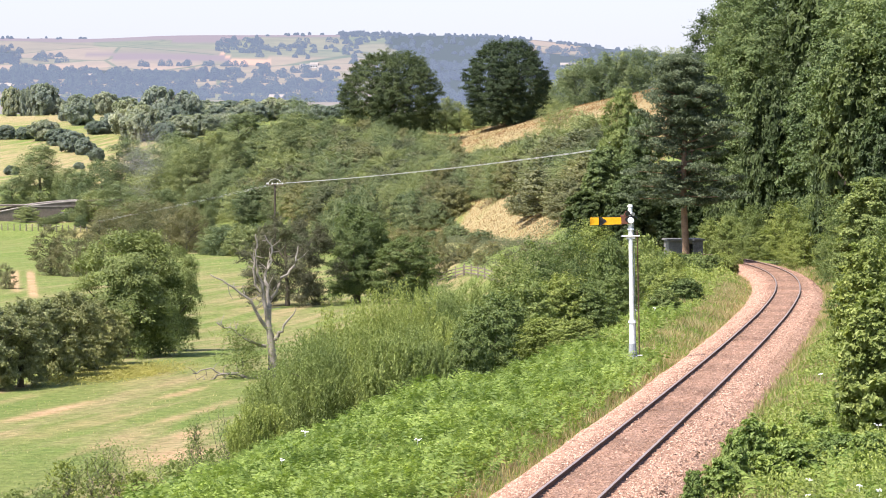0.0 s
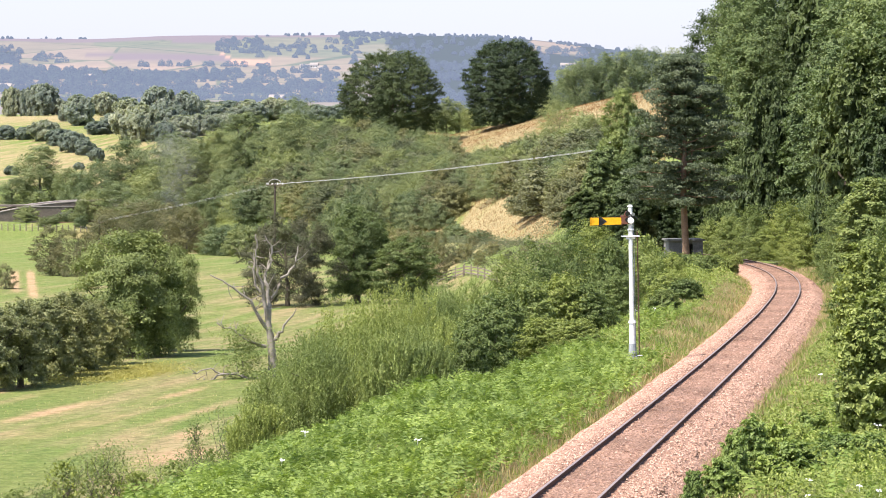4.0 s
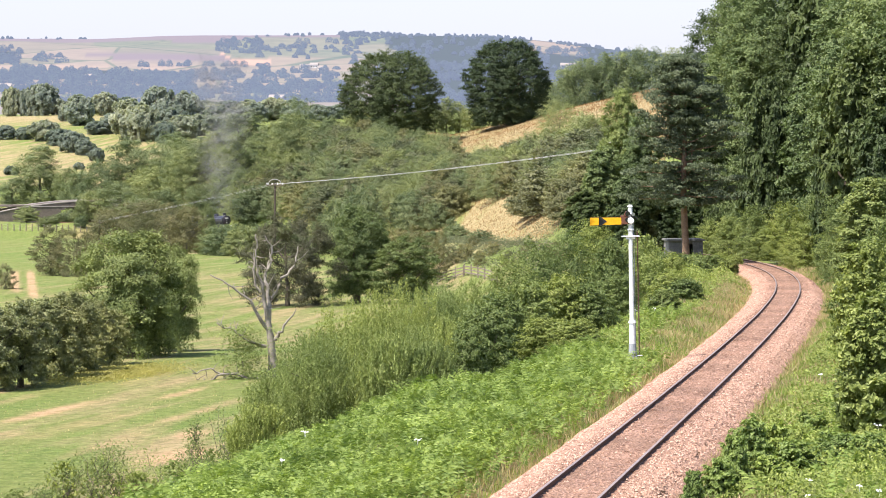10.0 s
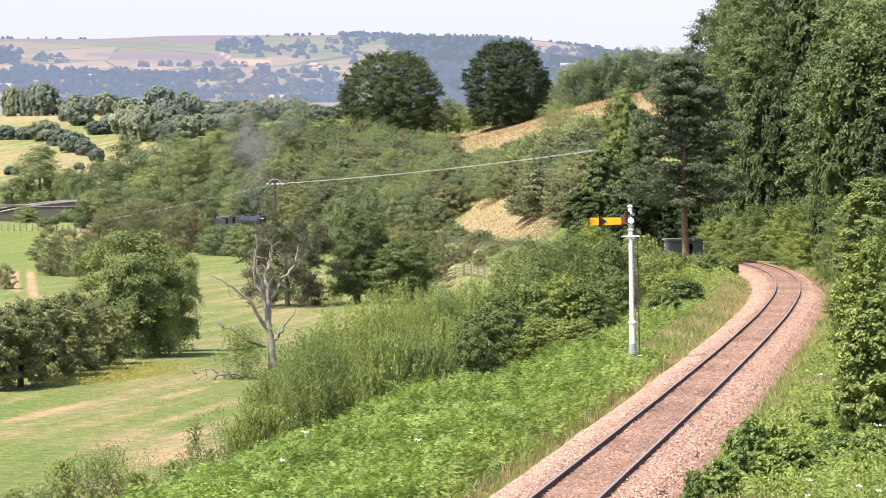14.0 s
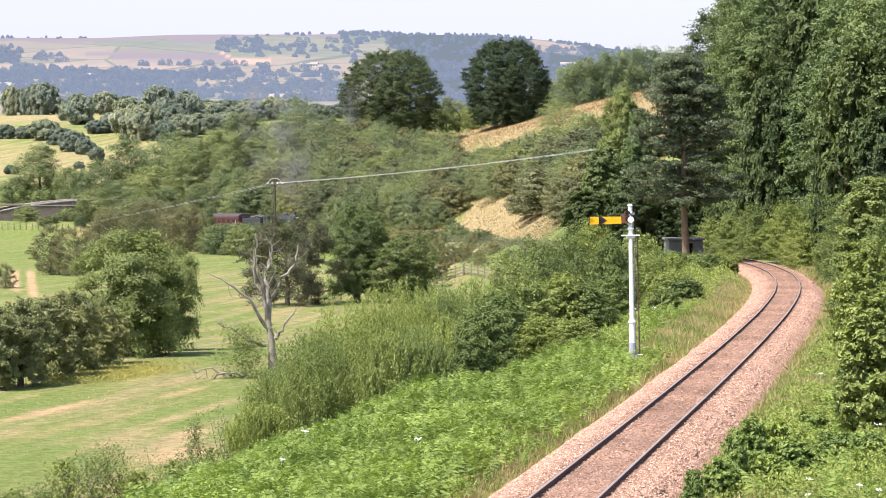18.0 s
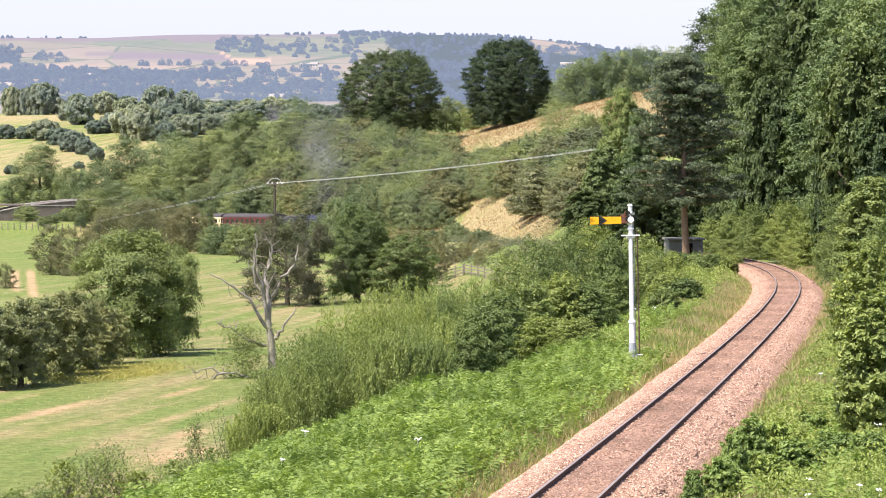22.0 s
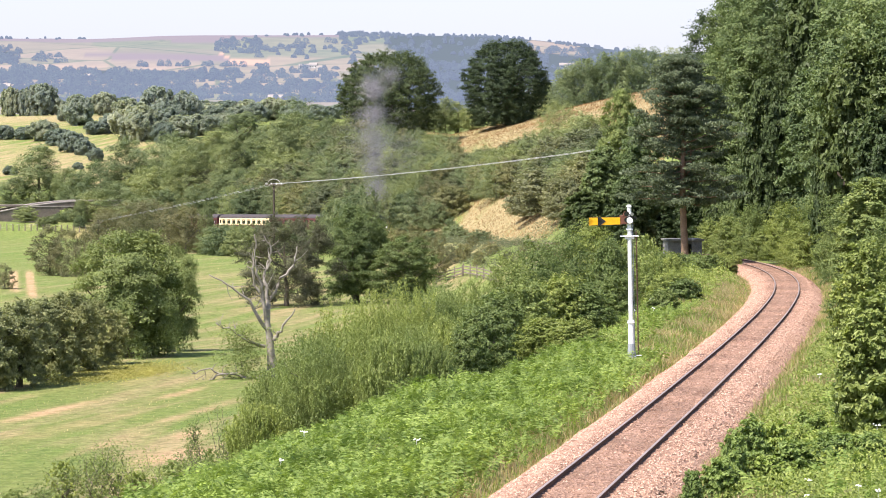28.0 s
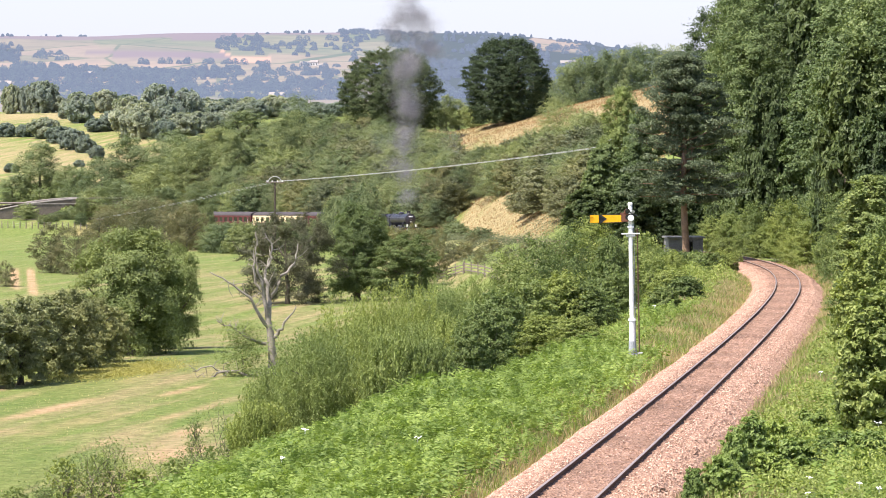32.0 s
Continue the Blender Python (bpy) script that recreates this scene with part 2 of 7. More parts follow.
def make_ground_material():
    m, t, b = material("pasture_and_bank", 0.95)
    b.inputs["Specular IOR Level"].default_value = 0.15
    dry = t.nodes.new("ShaderNodeAttribute")
    dry.attribute_name = "dry"
    soil = t.nodes.new("ShaderNodeAttribute")
    soil.attribute_name = "soil"
    n1, n2, n3 = noise_fac(t, 0.055, 6.0, 0.6), noise_fac(t, 0.7, 5.0, 0.65), noise_fac(t, 6.0, 4.0, 0.7)
    grass = ramp(t, n1, [(0.38, (0.10, 0.215, 0.028)), (0.60, (0.168, 0.22, 0.055))])
    grass = mix(t, 0.5, grass, ramp(t, n2, [(0.3, (0.10, 0.16, 0.03)), (0.7, (0.25, 0.26, 0.085))]))
    straw = ramp(t, n2, [(0.3, (0.29, 0.215, 0.12)), (0.7, (0.46, 0.355, 0.21))])
    tc = t.nodes.new("ShaderNodeTexCoord")
    stretch = t.nodes.new("ShaderNodeMapping")
    stretch.vector_type = "TEXTURE"
    stretch.inputs["Scale"].default_value = (50.0, 4.6, 20.0)
    stretch.inputs["Rotation"].default_value = (0, 0, 1.36)
    t.links.new(tc.outputs["Object"], stretch.inputs["Vector"])
    bands = node(t, "ShaderNodeTexNoise", Scale=1.6, Detail=7.0, Roughness=0.68)
    t.links.new(stretch.outputs["Vector"], bands.inputs["Vector"])
    add = t.nodes.new("ShaderNodeMath")
    add.operation = "MULTIPLY_ADD"
    t.links.new(bands.outputs["Fac"], add.inputs[0])
    add.inputs[1].default_value = 5.0
    add.inputs[2].default_value = -2.8
    both = t.nodes.new("ShaderNodeMath")
    both.use_clamp = True
    t.links.new(add.outputs[0], both.inputs[0])
    t.links.new(dry.outputs["Fac"], both.inputs[1])
    c = mix(t, both.outputs[0], grass, straw)
    c = mix(t, soil.outputs["Fac"], c, ramp(t, n2, [(0.3, (0.50, 0.29, 0.18)), (0.7, (0.68, 0.44, 0.30))]))
    c = mix(t, 0.28, c, ramp(t, n3, [(0.32, (0.05, 0.075, 0.014)), (0.68, (0.35, 0.335, 0.17))]))
    n4 = noise_fac(t, 1.9, 5.0, 0.7)
    c = mix(t, 1.0, c, ramp(t, n4, [(0.35, (0.66, 0.7, 0.6)), (0.65, (1.22, 1.18, 1.15))]), "MULTIPLY")
    t.links.new(c, b.inputs["Base Color"])
    bump(t, b, n3, 0.9, 0.25)
    return m


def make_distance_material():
    """The far valley side and ridge: a plain backdrop whose faint bluish emission stands in for miles of summer haze.
    """
    m, t, b = material("hazed_valley_side", 1.0)
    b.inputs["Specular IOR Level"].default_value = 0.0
    tint = t.nodes.new("ShaderNodeAttribute")
    tint.attribute_name = "tint"
    n1, n2 = noise_fac(t, 0.004, 6.0, 0.65), noise_fac(t, 0.03, 4.0, 0.6)
    tc = t.nodes.new("ShaderNodeTexCoord")
    stretch = t.nodes.new("ShaderNodeMapping")
    stretch.inputs["Scale"].default_value = (0.0085, 0.0042, 0.0)
    stretch.inputs["Rotation"].default_value = (0, 0, 0.2)
    t.links.new(tc.outputs["Object"], stretch.inputs["Vector"])
    cell = node(t, "ShaderNodeTexVoronoi", Scale=1.0, Randomness=0.85)
    t.links.new(stretch.outputs["Vector"], cell.inputs["Vector"])
    edge = node(t, "ShaderNodeTexVoronoi", Scale=1.0, Randomness=0.85)
    edge.feature = "DISTANCE_TO_EDGE"
    t.links.new(stretch.outputs["Vector"], edge.inputs["Vector"])
    fields = ramp(t, cell.outputs["Color"], [(0.15, (0.07, 0.10, 0.05)), (0.45, (0.17, 0.14, 0.095)), (0.75, (0.22, 0.165, 0.12)), (0.95, (0.09, 0.11, 0.06))])
    share = t.nodes.new("ShaderNodeMath")
    share.operation = "MULTIPLY"
    share.inputs[1].default_value = 0.4
    t.links.new(tint.outputs["Alpha"], share.inputs[0])
    c = mix(t, share.outputs[0], tint.outputs["Color"], fields)
    grain = t.nodes.new("ShaderNodeMath")
    grain.operation = "MULTIPLY"
    grain.inputs[1].default_value = 0.13
    t.links.new(tint.outputs["Alpha"], grain.inputs[0])
    hedge = ramp(t, edge.outputs["Distance"], [(0.012, (1, 1, 1)), (0.024, (0, 0, 0))])
    grown = t.nodes.new("ShaderNodeMath")
    grown.operation = "MULTIPLY"
    t.links.new(hedge, grown.inputs[0])
    t.links.new(tint.outputs["Alpha"], grown.inputs[1])
    c = mix(t, grown.outputs[0], c, (0.05, 0.075, 0.045))
    c = mix(t, grain.outputs[0], c, ramp(t, n1, [(0.35, (0.05, 0.085, 0.04)), (0.65, (0.26, 0.2, 0.12))]))
    c = mix(t, grain.outputs[0], c, ramp(t, n2, [(0.35, (0.03, 0.05, 0.03)), (0.65, (0.28, 0.24, 0.15))]))
    t.links.new(c, b.inputs["Base Color"])
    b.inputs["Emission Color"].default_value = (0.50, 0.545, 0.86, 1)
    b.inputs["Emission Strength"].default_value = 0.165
    return m


def make_ballast_material():
    m, t, b = material("pink_stone_ballast", 0.95)
    tc = t.nodes.new("ShaderNodeTexCoord")
    v = node(t, "ShaderNodeTexVoronoi", Scale=14.0)
    t.links.new(tc.outputs["Object"], v.inputs["Vector"])
    n1 = noise_fac(t, 0.35, 5.0)
    stone = ramp(t, v.outputs["Color"], [(0.1, (0.215, 0.115, 0.078)), (0.55, (0.362, 0.228, 0.16)), (0.95, (0.50, 0.325, 0.25))])
    stone = mix(t, 1.0, stone, ramp(t, n1, [(0.3, (0.82, 0.78, 0.76)), (0.7, (1.1, 1.06, 1.03))]), "MULTIPLY")
    oil = t.nodes.new("ShaderNodeAttribute")
    oil.attribute_name = "oil"
    c = mix(t, oil.outputs["Fac"], stone, mix(t, 1.0, stone, (0.51, 0.49, 0.47), "MULTIPLY"))
    t.links.new(c, b.inputs["Base Color"])
    bump(t, b, v.outputs["Distance"], 0.9, 0.05)
    return m


def make_stone_material():
    m, t, b = material("loose_ballast_stone", 0.95)
    geo = t.nodes.new("ShaderNodeNewGeometry")
    c = ramp(t, geo.outputs["Random Per Island"], [(0.0, (0.25, 0.14, 0.095)), (0.5, (0.41, 0.255, 0.185)), (1.0, (0.54, 0.37, 0.285))])
    t.links.new(c, b.inputs["Base Color"])
    return m


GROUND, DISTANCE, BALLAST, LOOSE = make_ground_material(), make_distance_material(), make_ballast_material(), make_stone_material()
# ---- mesh tools ----
rng = np.random.default_rng(7)


def mesh_from(name, verts, faces, mats=(), smooth_faces=False):
    """A mesh from arrays: verts (n, 3), faces (m, k)."""
    verts, faces = np.asarray(verts, np.float32), np.asarray(faces, np.int32)
    me = bpy.data.meshes.new(name)
    me.vertices.add(len(verts))
    me.vertices.foreach_set("co", verts.ravel())
    k = faces.shape[1]
    me.loops.add(faces.size)
    me.loops.foreach_set("vertex_index", faces.ravel())
    me.polygons.add(len(faces))
    me.polygons.foreach_set("loop_start", np.arange(0, faces.size, k, dtype=np.int32))
    me.polygons.foreach_set("loop_total", np.full(len(faces), k, np.int32))
    me.polygons.foreach_set("use_smooth", np.full(len(faces), smooth_faces))
    me.update(calc_edges=True)
    for m in mats:
        me.materials.append(m)
    return me


def part(name, shape, mat, parent=None, label=""):
    """Links a bmesh or a mesh as one mesh object under a thing or a part."""
    if isinstance(shape, bmesh.types.BMesh):
        me = bpy.data.meshes.new(name)
        bmesh.ops.recalc_face_normals(shape, faces=shape.faces)
        shape.to_mesh(me)
        shape.free()
        me.materials.append(mat)
    else:
        me = shape
        if mat and not me.materials:
            me.materials.append(mat)
    ob = new(name, me)
    if parent:
        ob.parent = parent
    if label:
        tagged(ob, label)
    return ob


def thing(name, label, category, m=None, group="", kind=""):
    ob = new(name)
    ob.empty_display_size = 0.3
    if m is not None:
        ob.matrix_basis = m
    return tagged(ob, label, category, group, kind)


def box(bm, cx, cy, cz, sx, sy, sz, bevel=0.0, turn=None):
    r = bmesh.ops.create_cube(bm, size=1.0)
    m = Matrix.Translation((cx, cy, cz)) @ (turn.to_4x4() if turn else Matrix()) @ Matrix.Diagonal((sx, sy, sz, 1))
    bmesh.ops.transform(bm, matrix=m, verts=r["verts"])
    if bevel:
        edges = list({e for v in r["verts"] for e in v.link_edges})
        bmesh.ops.bevel(bm, geom=edges, offset=bevel, segments=2, affect="EDGES", profile=0.5)
    return bm


def cone(bm, a, b, ra, rb, sides=12):
    a, b = Vector(a), Vector(b)
    r = bmesh.ops.create_cone(bm, cap_ends=True, segments=sides, radius1=ra, radius2=rb, depth=(b - a).length)
    m = Matrix.Translation((a + b) / 2) @ (b - a).to_track_quat("Z", "Y").to_matrix().to_4x4()
    bmesh.ops.transform(bm, matrix=m, verts=r["verts"])
    return bm


def boxed(*args, **kw):
    return box(bmesh.new(), *args, **kw)


def coned(*args, **kw):
    return cone(bmesh.new(), *args, **kw)


def tube(points, radii, sides=6):
    """Vertices and quads of a bent, tapering tube."""
    p = np.asarray(points, float)
    d = np.gradient(p, axis=0)
    d /= np.linalg.norm(d, axis=1)[:, None] + 1e-9
    ref = np.where(np.abs(d[:, 2:3]) > 0.9, [[1.0, 0, 0]], [[0, 0, 1.0]])
    u = np.cross(d, ref)
    u /= np.linalg.norm(u, axis=1)[:, None] + 1e-9
    w = np.cross(d, u)
    a = np.linspace(0, 2 * math.pi, sides, endpoint=False)
    ring = u[:, None] * np.cos(a)[None, :, None] + w[:, None] * np.sin(a)[None, :, None]
    v = (p[:, None] + ring * np.asarray(radii, float)[:, None, None]).reshape(-1, 3)
    n = len(p)
    i, j = np.meshgrid(np.arange(n - 1), np.arange(sides), indexing="ij")
    k = (j + 1) % sides
    f = np.stack([i * sides + j, i * sides + k, (i + 1) * sides + k, (i + 1) * sides + j], -1).reshape(-1, 4)
    return v, f


def merge(pieces):
    vs, fs, n = [], [], 0
    for v, f in pieces:
        vs.append(v)
        fs.append(f + n)
        n += len(v)
    return np.concatenate(vs), np.concatenate(fs)


def unit(v):
    return v / (np.linalg.norm(v, axis=-1, keepdims=True) + 1e-9)


def leaves(centres, outward, size, g, wide=0.55, scatter=0.42, rise=0.0):
    """Folded diamond leaves at the centres, facing roughly outward."""
    n = len(centres)
    nrm = unit(outward + g.normal(0, scatter, (n, 3)))
    way = g.normal(0, 1, (n, 3)) + np.array([0, 0, 2.2 * rise])
    tip = unit(way - nrm * np.sum(way * nrm, 1, keepdims=True))
    side = np.cross(nrm, tip)
    s = (size * g.uniform(0.6, 1.35, n))[:, None]
    fold = nrm * s * 0.16
    v = np.stack([centres - tip * s * 0.5, centres + side * s * wide * 0.5 + fold, centres + tip * s * 0.5, centres - side * s * wide * 0.5 + fold], 1)
    f = np.arange(4 * n).reshape(n, 4)
    return v.reshape(-1, 3), f


def dome(g, n, ragged, waist, hollow):
    """Places over an uneven dome one high and one across, widest at the waist: a point and the way out of the crown."""
    t = (np.arange(n) + g.uniform(0, 1, n)) / n
    a = np.arange(n) * 2.39996 + g.uniform(-0.5, 0.5, n)
    prof = (0.72 + 0.28 * np.minimum(1, t / waist)) * np.sqrt(np.maximum(0.02, 1 - (np.maximum(t - waist, 0) / (1.02 - waist)) ** 2))
    ph = g.uniform(0, 6.28, 3)
    lobe = 1 + ragged * (0.5 * np.sin(2 * a + ph[0] + 3 * t) + 0.45 * np.sin(3 * a + ph[1] - 4 * t) + 0.35 * np.sin(5 * a + ph[2] + 7 * t))
    rho = prof * lobe * np.sqrt(g.uniform(hollow ** 2, 1, n))
    return t, np.cos(a) * rho, np.sin(a) * rho


def crown_points(g, clumps, per, h0, h1, w, d, ragged=0.35, flat=0.85, hollow=0.62, waist=0.35, boughs=0, bulk=1.0):
    """A crown of big boughs; every bough carries clumps of leaves on its outer and upper side, and shade lies between them."""
    size = (w + d + h1 - h0) / 3
    nb = boughs or max(9, clumps // 6)
    t, bx, by = dome(g, nb, ragged, waist, hollow)
    rb = bulk * size * g.uniform(0.16, 0.26, nb)
    bough = np.stack([bx * (w / 2 - rb * 0.75), by * (d / 2 - rb * 0.75), h0 + rb * 0.5 + t * np.maximum(h1 - h0 - 1.5 * rb, 0.1)], 1)
    way = unit(np.stack([bx, by, t * 1.4 - 0.25], 1))
    k = np.arange(clumps) % nb
    u = unit(g.normal(0, 1, (clumps, 3)) + 0.7 * way[k] + np.array([0, 0, 0.45]))
    c = bough[k] + u * (rb[k] * g.uniform(0.55, 0.95, clumps))[:, None] * np.array([1, 1, 0.85])
    r = rb[k] * g.uniform(0.26, 0.46, clumps)
    q = unit(g.normal(0, 1, (clumps, per, 3)) + 0.35 * u[:, None])
    p = c[:, None] + q * (r[:, None, None] * g.uniform(0.5, 1.1, (clumps, per, 1)) ** 0.7) * np.array([0.9 / flat ** 0.5, 0.9 / flat ** 0.5, flat])
    out = unit(q + 0.6 * u[:, None] + 0.6 * way[k][:, None] + np.array([0, 0, 0.25]))
    # inner leaves close the crown
    n_in = clumps * per // 4
    kb = g.integers(0, nb, n_in)
    inner = bough[kb] + unit(g.normal(0, 1, (n_in, 3))) * (rb[kb] * g.uniform(0.1, 0.75, n_in))[:, None]
    p, out = np.concatenate([p.reshape(-1, 3), inner]), np.concatenate([out.reshape(-1, 3), unit(g.normal(0, 1, (n_in, 3)))])
    keep = p[:, 2] > 0.03
    return p[keep], out[keep]


def spray_points(g, sprays, per, h0, h1, w, d, ragged, waist, hollow, droop, reach, boughs=0):
    """A crown of leafy sprays that arch out of it and hang at their ends."""
    size = (w + d + h1 - h0) / 3
    t, bx, by = dome(g, boughs or sprays, ragged, waist, hollow)
    if boughs:
        # every bough carries a fan of sprays, and shade lies under it
        k = np.arange(sprays) % boughs
        t, bx, by = t[k], bx[k], by[k]
    length = reach * size * g.uniform(0.6, 1.25, sprays)
    start = np.stack([bx * (w / 2 - 0.7 * length), by * (d / 2 - 0.7 * length), h0 + t * np.maximum(h1 - h0 - 0.2 * length, 0.1)], 1)
    way = unit(np.stack([bx, by, t * 0.9 - 0.1], 1) + g.normal(0, 0.75 if boughs else 0.45, (sprays, 3)) + np.array([0, 0, 0.35 if boughs else 0]))
    q = g.uniform(0, 1, (sprays, per)) ** 0.8
    fan = g.normal(0, 1, (sprays, per, 3)) * (0.20 * (1.15 - 0.6 * q) * length[:, None])[..., None] * np.array([1, 1, 0.5])
    p = start[:, None] + way[:, None] * (q * length[:, None])[..., None] + fan
    p[..., 2] += (0.35 * q - droop * q * q) * length[:, None]
    round_ = unit(np.stack([bx, by, 1.5 * t - 0.45], 1))
    out = unit((0.65 * round_ + 0.5 * way if boughs else round_)[:, None] + np.array([0, 0, 0.25]) + 0.45 * unit(fan) + g.normal(0, 0.1, p.shape))
    n_in = sprays * per // 5
    a, rho, u = g.uniform(0, 6.28, n_in), 0.5 * np.sqrt(g.uniform(0, 1, n_in)), g.uniform(0.05, 0.8, n_in)
    inner = np.stack([np.cos(a) * rho * w * 0.42, np.sin(a) * rho * d * 0.42, h0 + u * (h1 - h0)], 1)
    p, out = np.concatenate([p.reshape(-1, 3), inner]), np.concatenate([out.reshape(-1, 3), unit(g.normal(0, 1, (n_in, 3)))])
    keep = p[:, 2] > 0.03
    return p[keep], out[keep]


def shoot_points(g, shoots, per, h, w):
    """A thicket of upright shoots, each set with ascending leaves."""
    a, rho = g.uniform(0, 6.28, shoots), np.sqrt(g.uniform(0, 1, shoots))
    top = h * (0.62 + 0.38 * np.sqrt(np.maximum(0, 1 - rho ** 2))) * g.uniform(0.72, 1.08, shoots)
    foot = np.stack([np.cos(a) * rho * w * 0.36, np.sin(a) * rho * w * 0.36, 0.0 * a], 1)
    tip = np.stack([np.cos(a) * rho * w * 0.55, np.sin(a) * rho * w * 0.55, top], 1) + g.normal(0, 0.05 * w, (shoots, 3)) * np.array([1, 1, 0])
    q = 1 - 0.8 * g.uniform(0, 1, (shoots, per)) ** 1.15
    side = g.normal(0, 1, (shoots, per, 3))
    p = foot[:, None] * (1 - q ** 1.4)[..., None] + tip[:, None] * (q ** 1.4)[..., None]
    p[..., 2] = q * top[:, None]
    p = p + side * 0.12 * (1.25 - q)[..., None] * (0.6 + 0.15 * h)
    out = unit(side * np.array([1, 1, 0.4]) + np.array([0, 0, 0.35]))
    return p.reshape(-1, 3), out.reshape(-1, 3)


def limbs(g, h, w, r, base, count=6, sides=6):
    """A tapered trunk with bent limbs."""
    lean = g.normal(0, 0.04 * h, 2)
    zs = np.linspace(-0.4, h * 0.82, 7)
    t = np.linspace(0, 1, 7)
    trunk = np.stack([lean[0] * t ** 2, lean[1] * t ** 2, zs], 1)
    trunk[:, :2] += g.normal(0, 0.012 * h, (7, 2)) * t[:, None]
    pieces = [tube(trunk, r * (1.25 - 1.1 * t), sides)]
    for k in range(count):
        a = k * 2.4 + g.uniform(-0.5, 0.5)
        z0 = h * (base + (0.62 - base) * g.uniform(0.3, 1.0))
        reach = w * g.uniform(0.26, 0.42)
        s = np.linspace(0, 1, 5)
        x0 = np.array([np.interp(z0, zs, trunk[:, 0]), np.interp(z0, zs, trunk[:, 1]), z0])
        p = x0 + np.stack([np.cos(a) * reach * s, np.sin(a) * reach * s, reach * (0.25 * s + 0.55 * s ** 2)], 1)
        p[1:] += g.normal(0, 0.03 * reach, (4, 3))
        pieces.append(tube(p, r * 0.5 * (1.05 - s * 0.85), 5))
    return merge(pieces)


def tree(name, label, x, y, h, w, mat, base=0.2, clumps=60, per=80, leaf=0.3, r=0.25, seed=1, category="tree", d=None, z=None, ragged=0.3, group="", trunk=True, bark=None, foot="trunk", count=6, waist=0.35, hollow=0.55, boughs=0, slim=0.55, flat=0.85, scatter=0.42, bulk=1.0, rise=0.0, droop=None, reach=0.2):
    g = np.random.default_rng(seed)
    root = thing(name, label, category, Matrix.Translation((x, y, gz(x, y) - 0.1 if z is None else z)), group)
    if trunk:
        v, f = limbs(g, h, w, r, base, count)
        part(foot, mesh_from(foot, v, f, (), True), bark or BARK, root)
    if rise:
        p, o = shoot_points(g, clumps, per, h, w)
    elif droop is not None:
        p, o = spray_points(g, clumps, per, h * base, h * 1.03, w * 1.08, (d or w) * 1.08, ragged, waist, hollow, droop, reach, boughs)
    else:
        p, o = crown_points(g, clumps, per, h * base, h * 1.04, w * 1.06, (d or w) * 1.06, ragged, waist=waist, hollow=hollow, boughs=boughs, flat=flat, bulk=bulk)
    v, f = leaves(p, o, leaf, g, slim, scatter, rise)
    part("crown", mesh_from("crown", v, f), mat, root)
    return root


def again(ob, x, y, sx=1.0, sz=1.0, turn=0.0, z=None, label=""):
    """The same plant once more, turned and grown to another size."""
    m = pose(x, y, (gz(x, y) - 0.1) if z is None else z, 0, 0, turn) @ Matrix.Diagonal((sx, sx, sz, 1))
    own = ob.scale.copy()
    ob.scale = (1, 1, 1)
    c = copy_thing(ob, m)
    ob.scale = own
    if label:
        tagged(c, label)
    return c
# ---- ground: one sheet from the tripod's foot to the ridge ----
# dry patches (x, y, half-width, half-depth, strength)
DRY = [(-12.5, 121, 5, 8, 0.8), (26, 585, 32, 36, 1.8), (8, 575, 18, 20, 1.3), (14, 448, 18, 46, 1.6), (-125, 920, 100, 150, 0.85), (-170, 1180, 60, 90, 1.2), (-33, 485, 16, 24, 0.9), (-45, 660, 36, 70, 1.0), (-17.5, 163, 2.2, 14, 0.5), (-13, 139, 3.5, 8, 0.9), (-23, 150, 2.0, 12, 0.35), (-20, 300, 24, 110, 0.55),
       (-17, 190, 14, 22, 0.3), (-140, 1150, 40, 60, 0.9), (-60, 330, 30, 40, 0.35), (0, 400, 8, 20, 0.35), (4, 335, 7, 16, 0.7), (4, 520, 30, 34, 1.4), (30, 520, 34, 70, 1.6), (2, 460, 12, 40, 1.0), (0, 390, 12, 40, 0.8)]
SOIL = [(-20.7, 160, 0.75, 7.0, 0.95), (-14.8, 172, 0.5, 4.5, 0.75), (-12.0, 145.3, 0.55, 2.4, 0.85), (-12.0, 135, 1.3, 3.2, 0.75),
        (-25.6, 176, 0.7, 5, 0.6), (-9.0, 184, 0.5, 5, 0.8), (-15.6, 140, 0.4, 6, 0.35), (-64, 560, 3, 9, 0.6),
        (-18, 151, 1.1, 10, 0.28), (-17.5, 186, 0.9, 9, 0.3), (-22, 141, 1.0, 8, 0.3), (-13.2, 156, 0.6, 8, 0.32), (-24, 168, 0.5, 7, 0.3)]


COLOURS = {"pasture": (0.125, 0.112, 0.09),
           "meadow": (0.116, 0.116, 0.077),
           "hay": (0.194, 0.146, 0.112),
           "heath": (0.12, 0.099, 0.093),
           "bracken": (0.073, 0.099, 0.065),
           "wood": (0.024, 0.038, 0.026),
           "scar": (0.3, 0.19, 0.125),
           "moor": (0.142, 0.112, 0.099)}
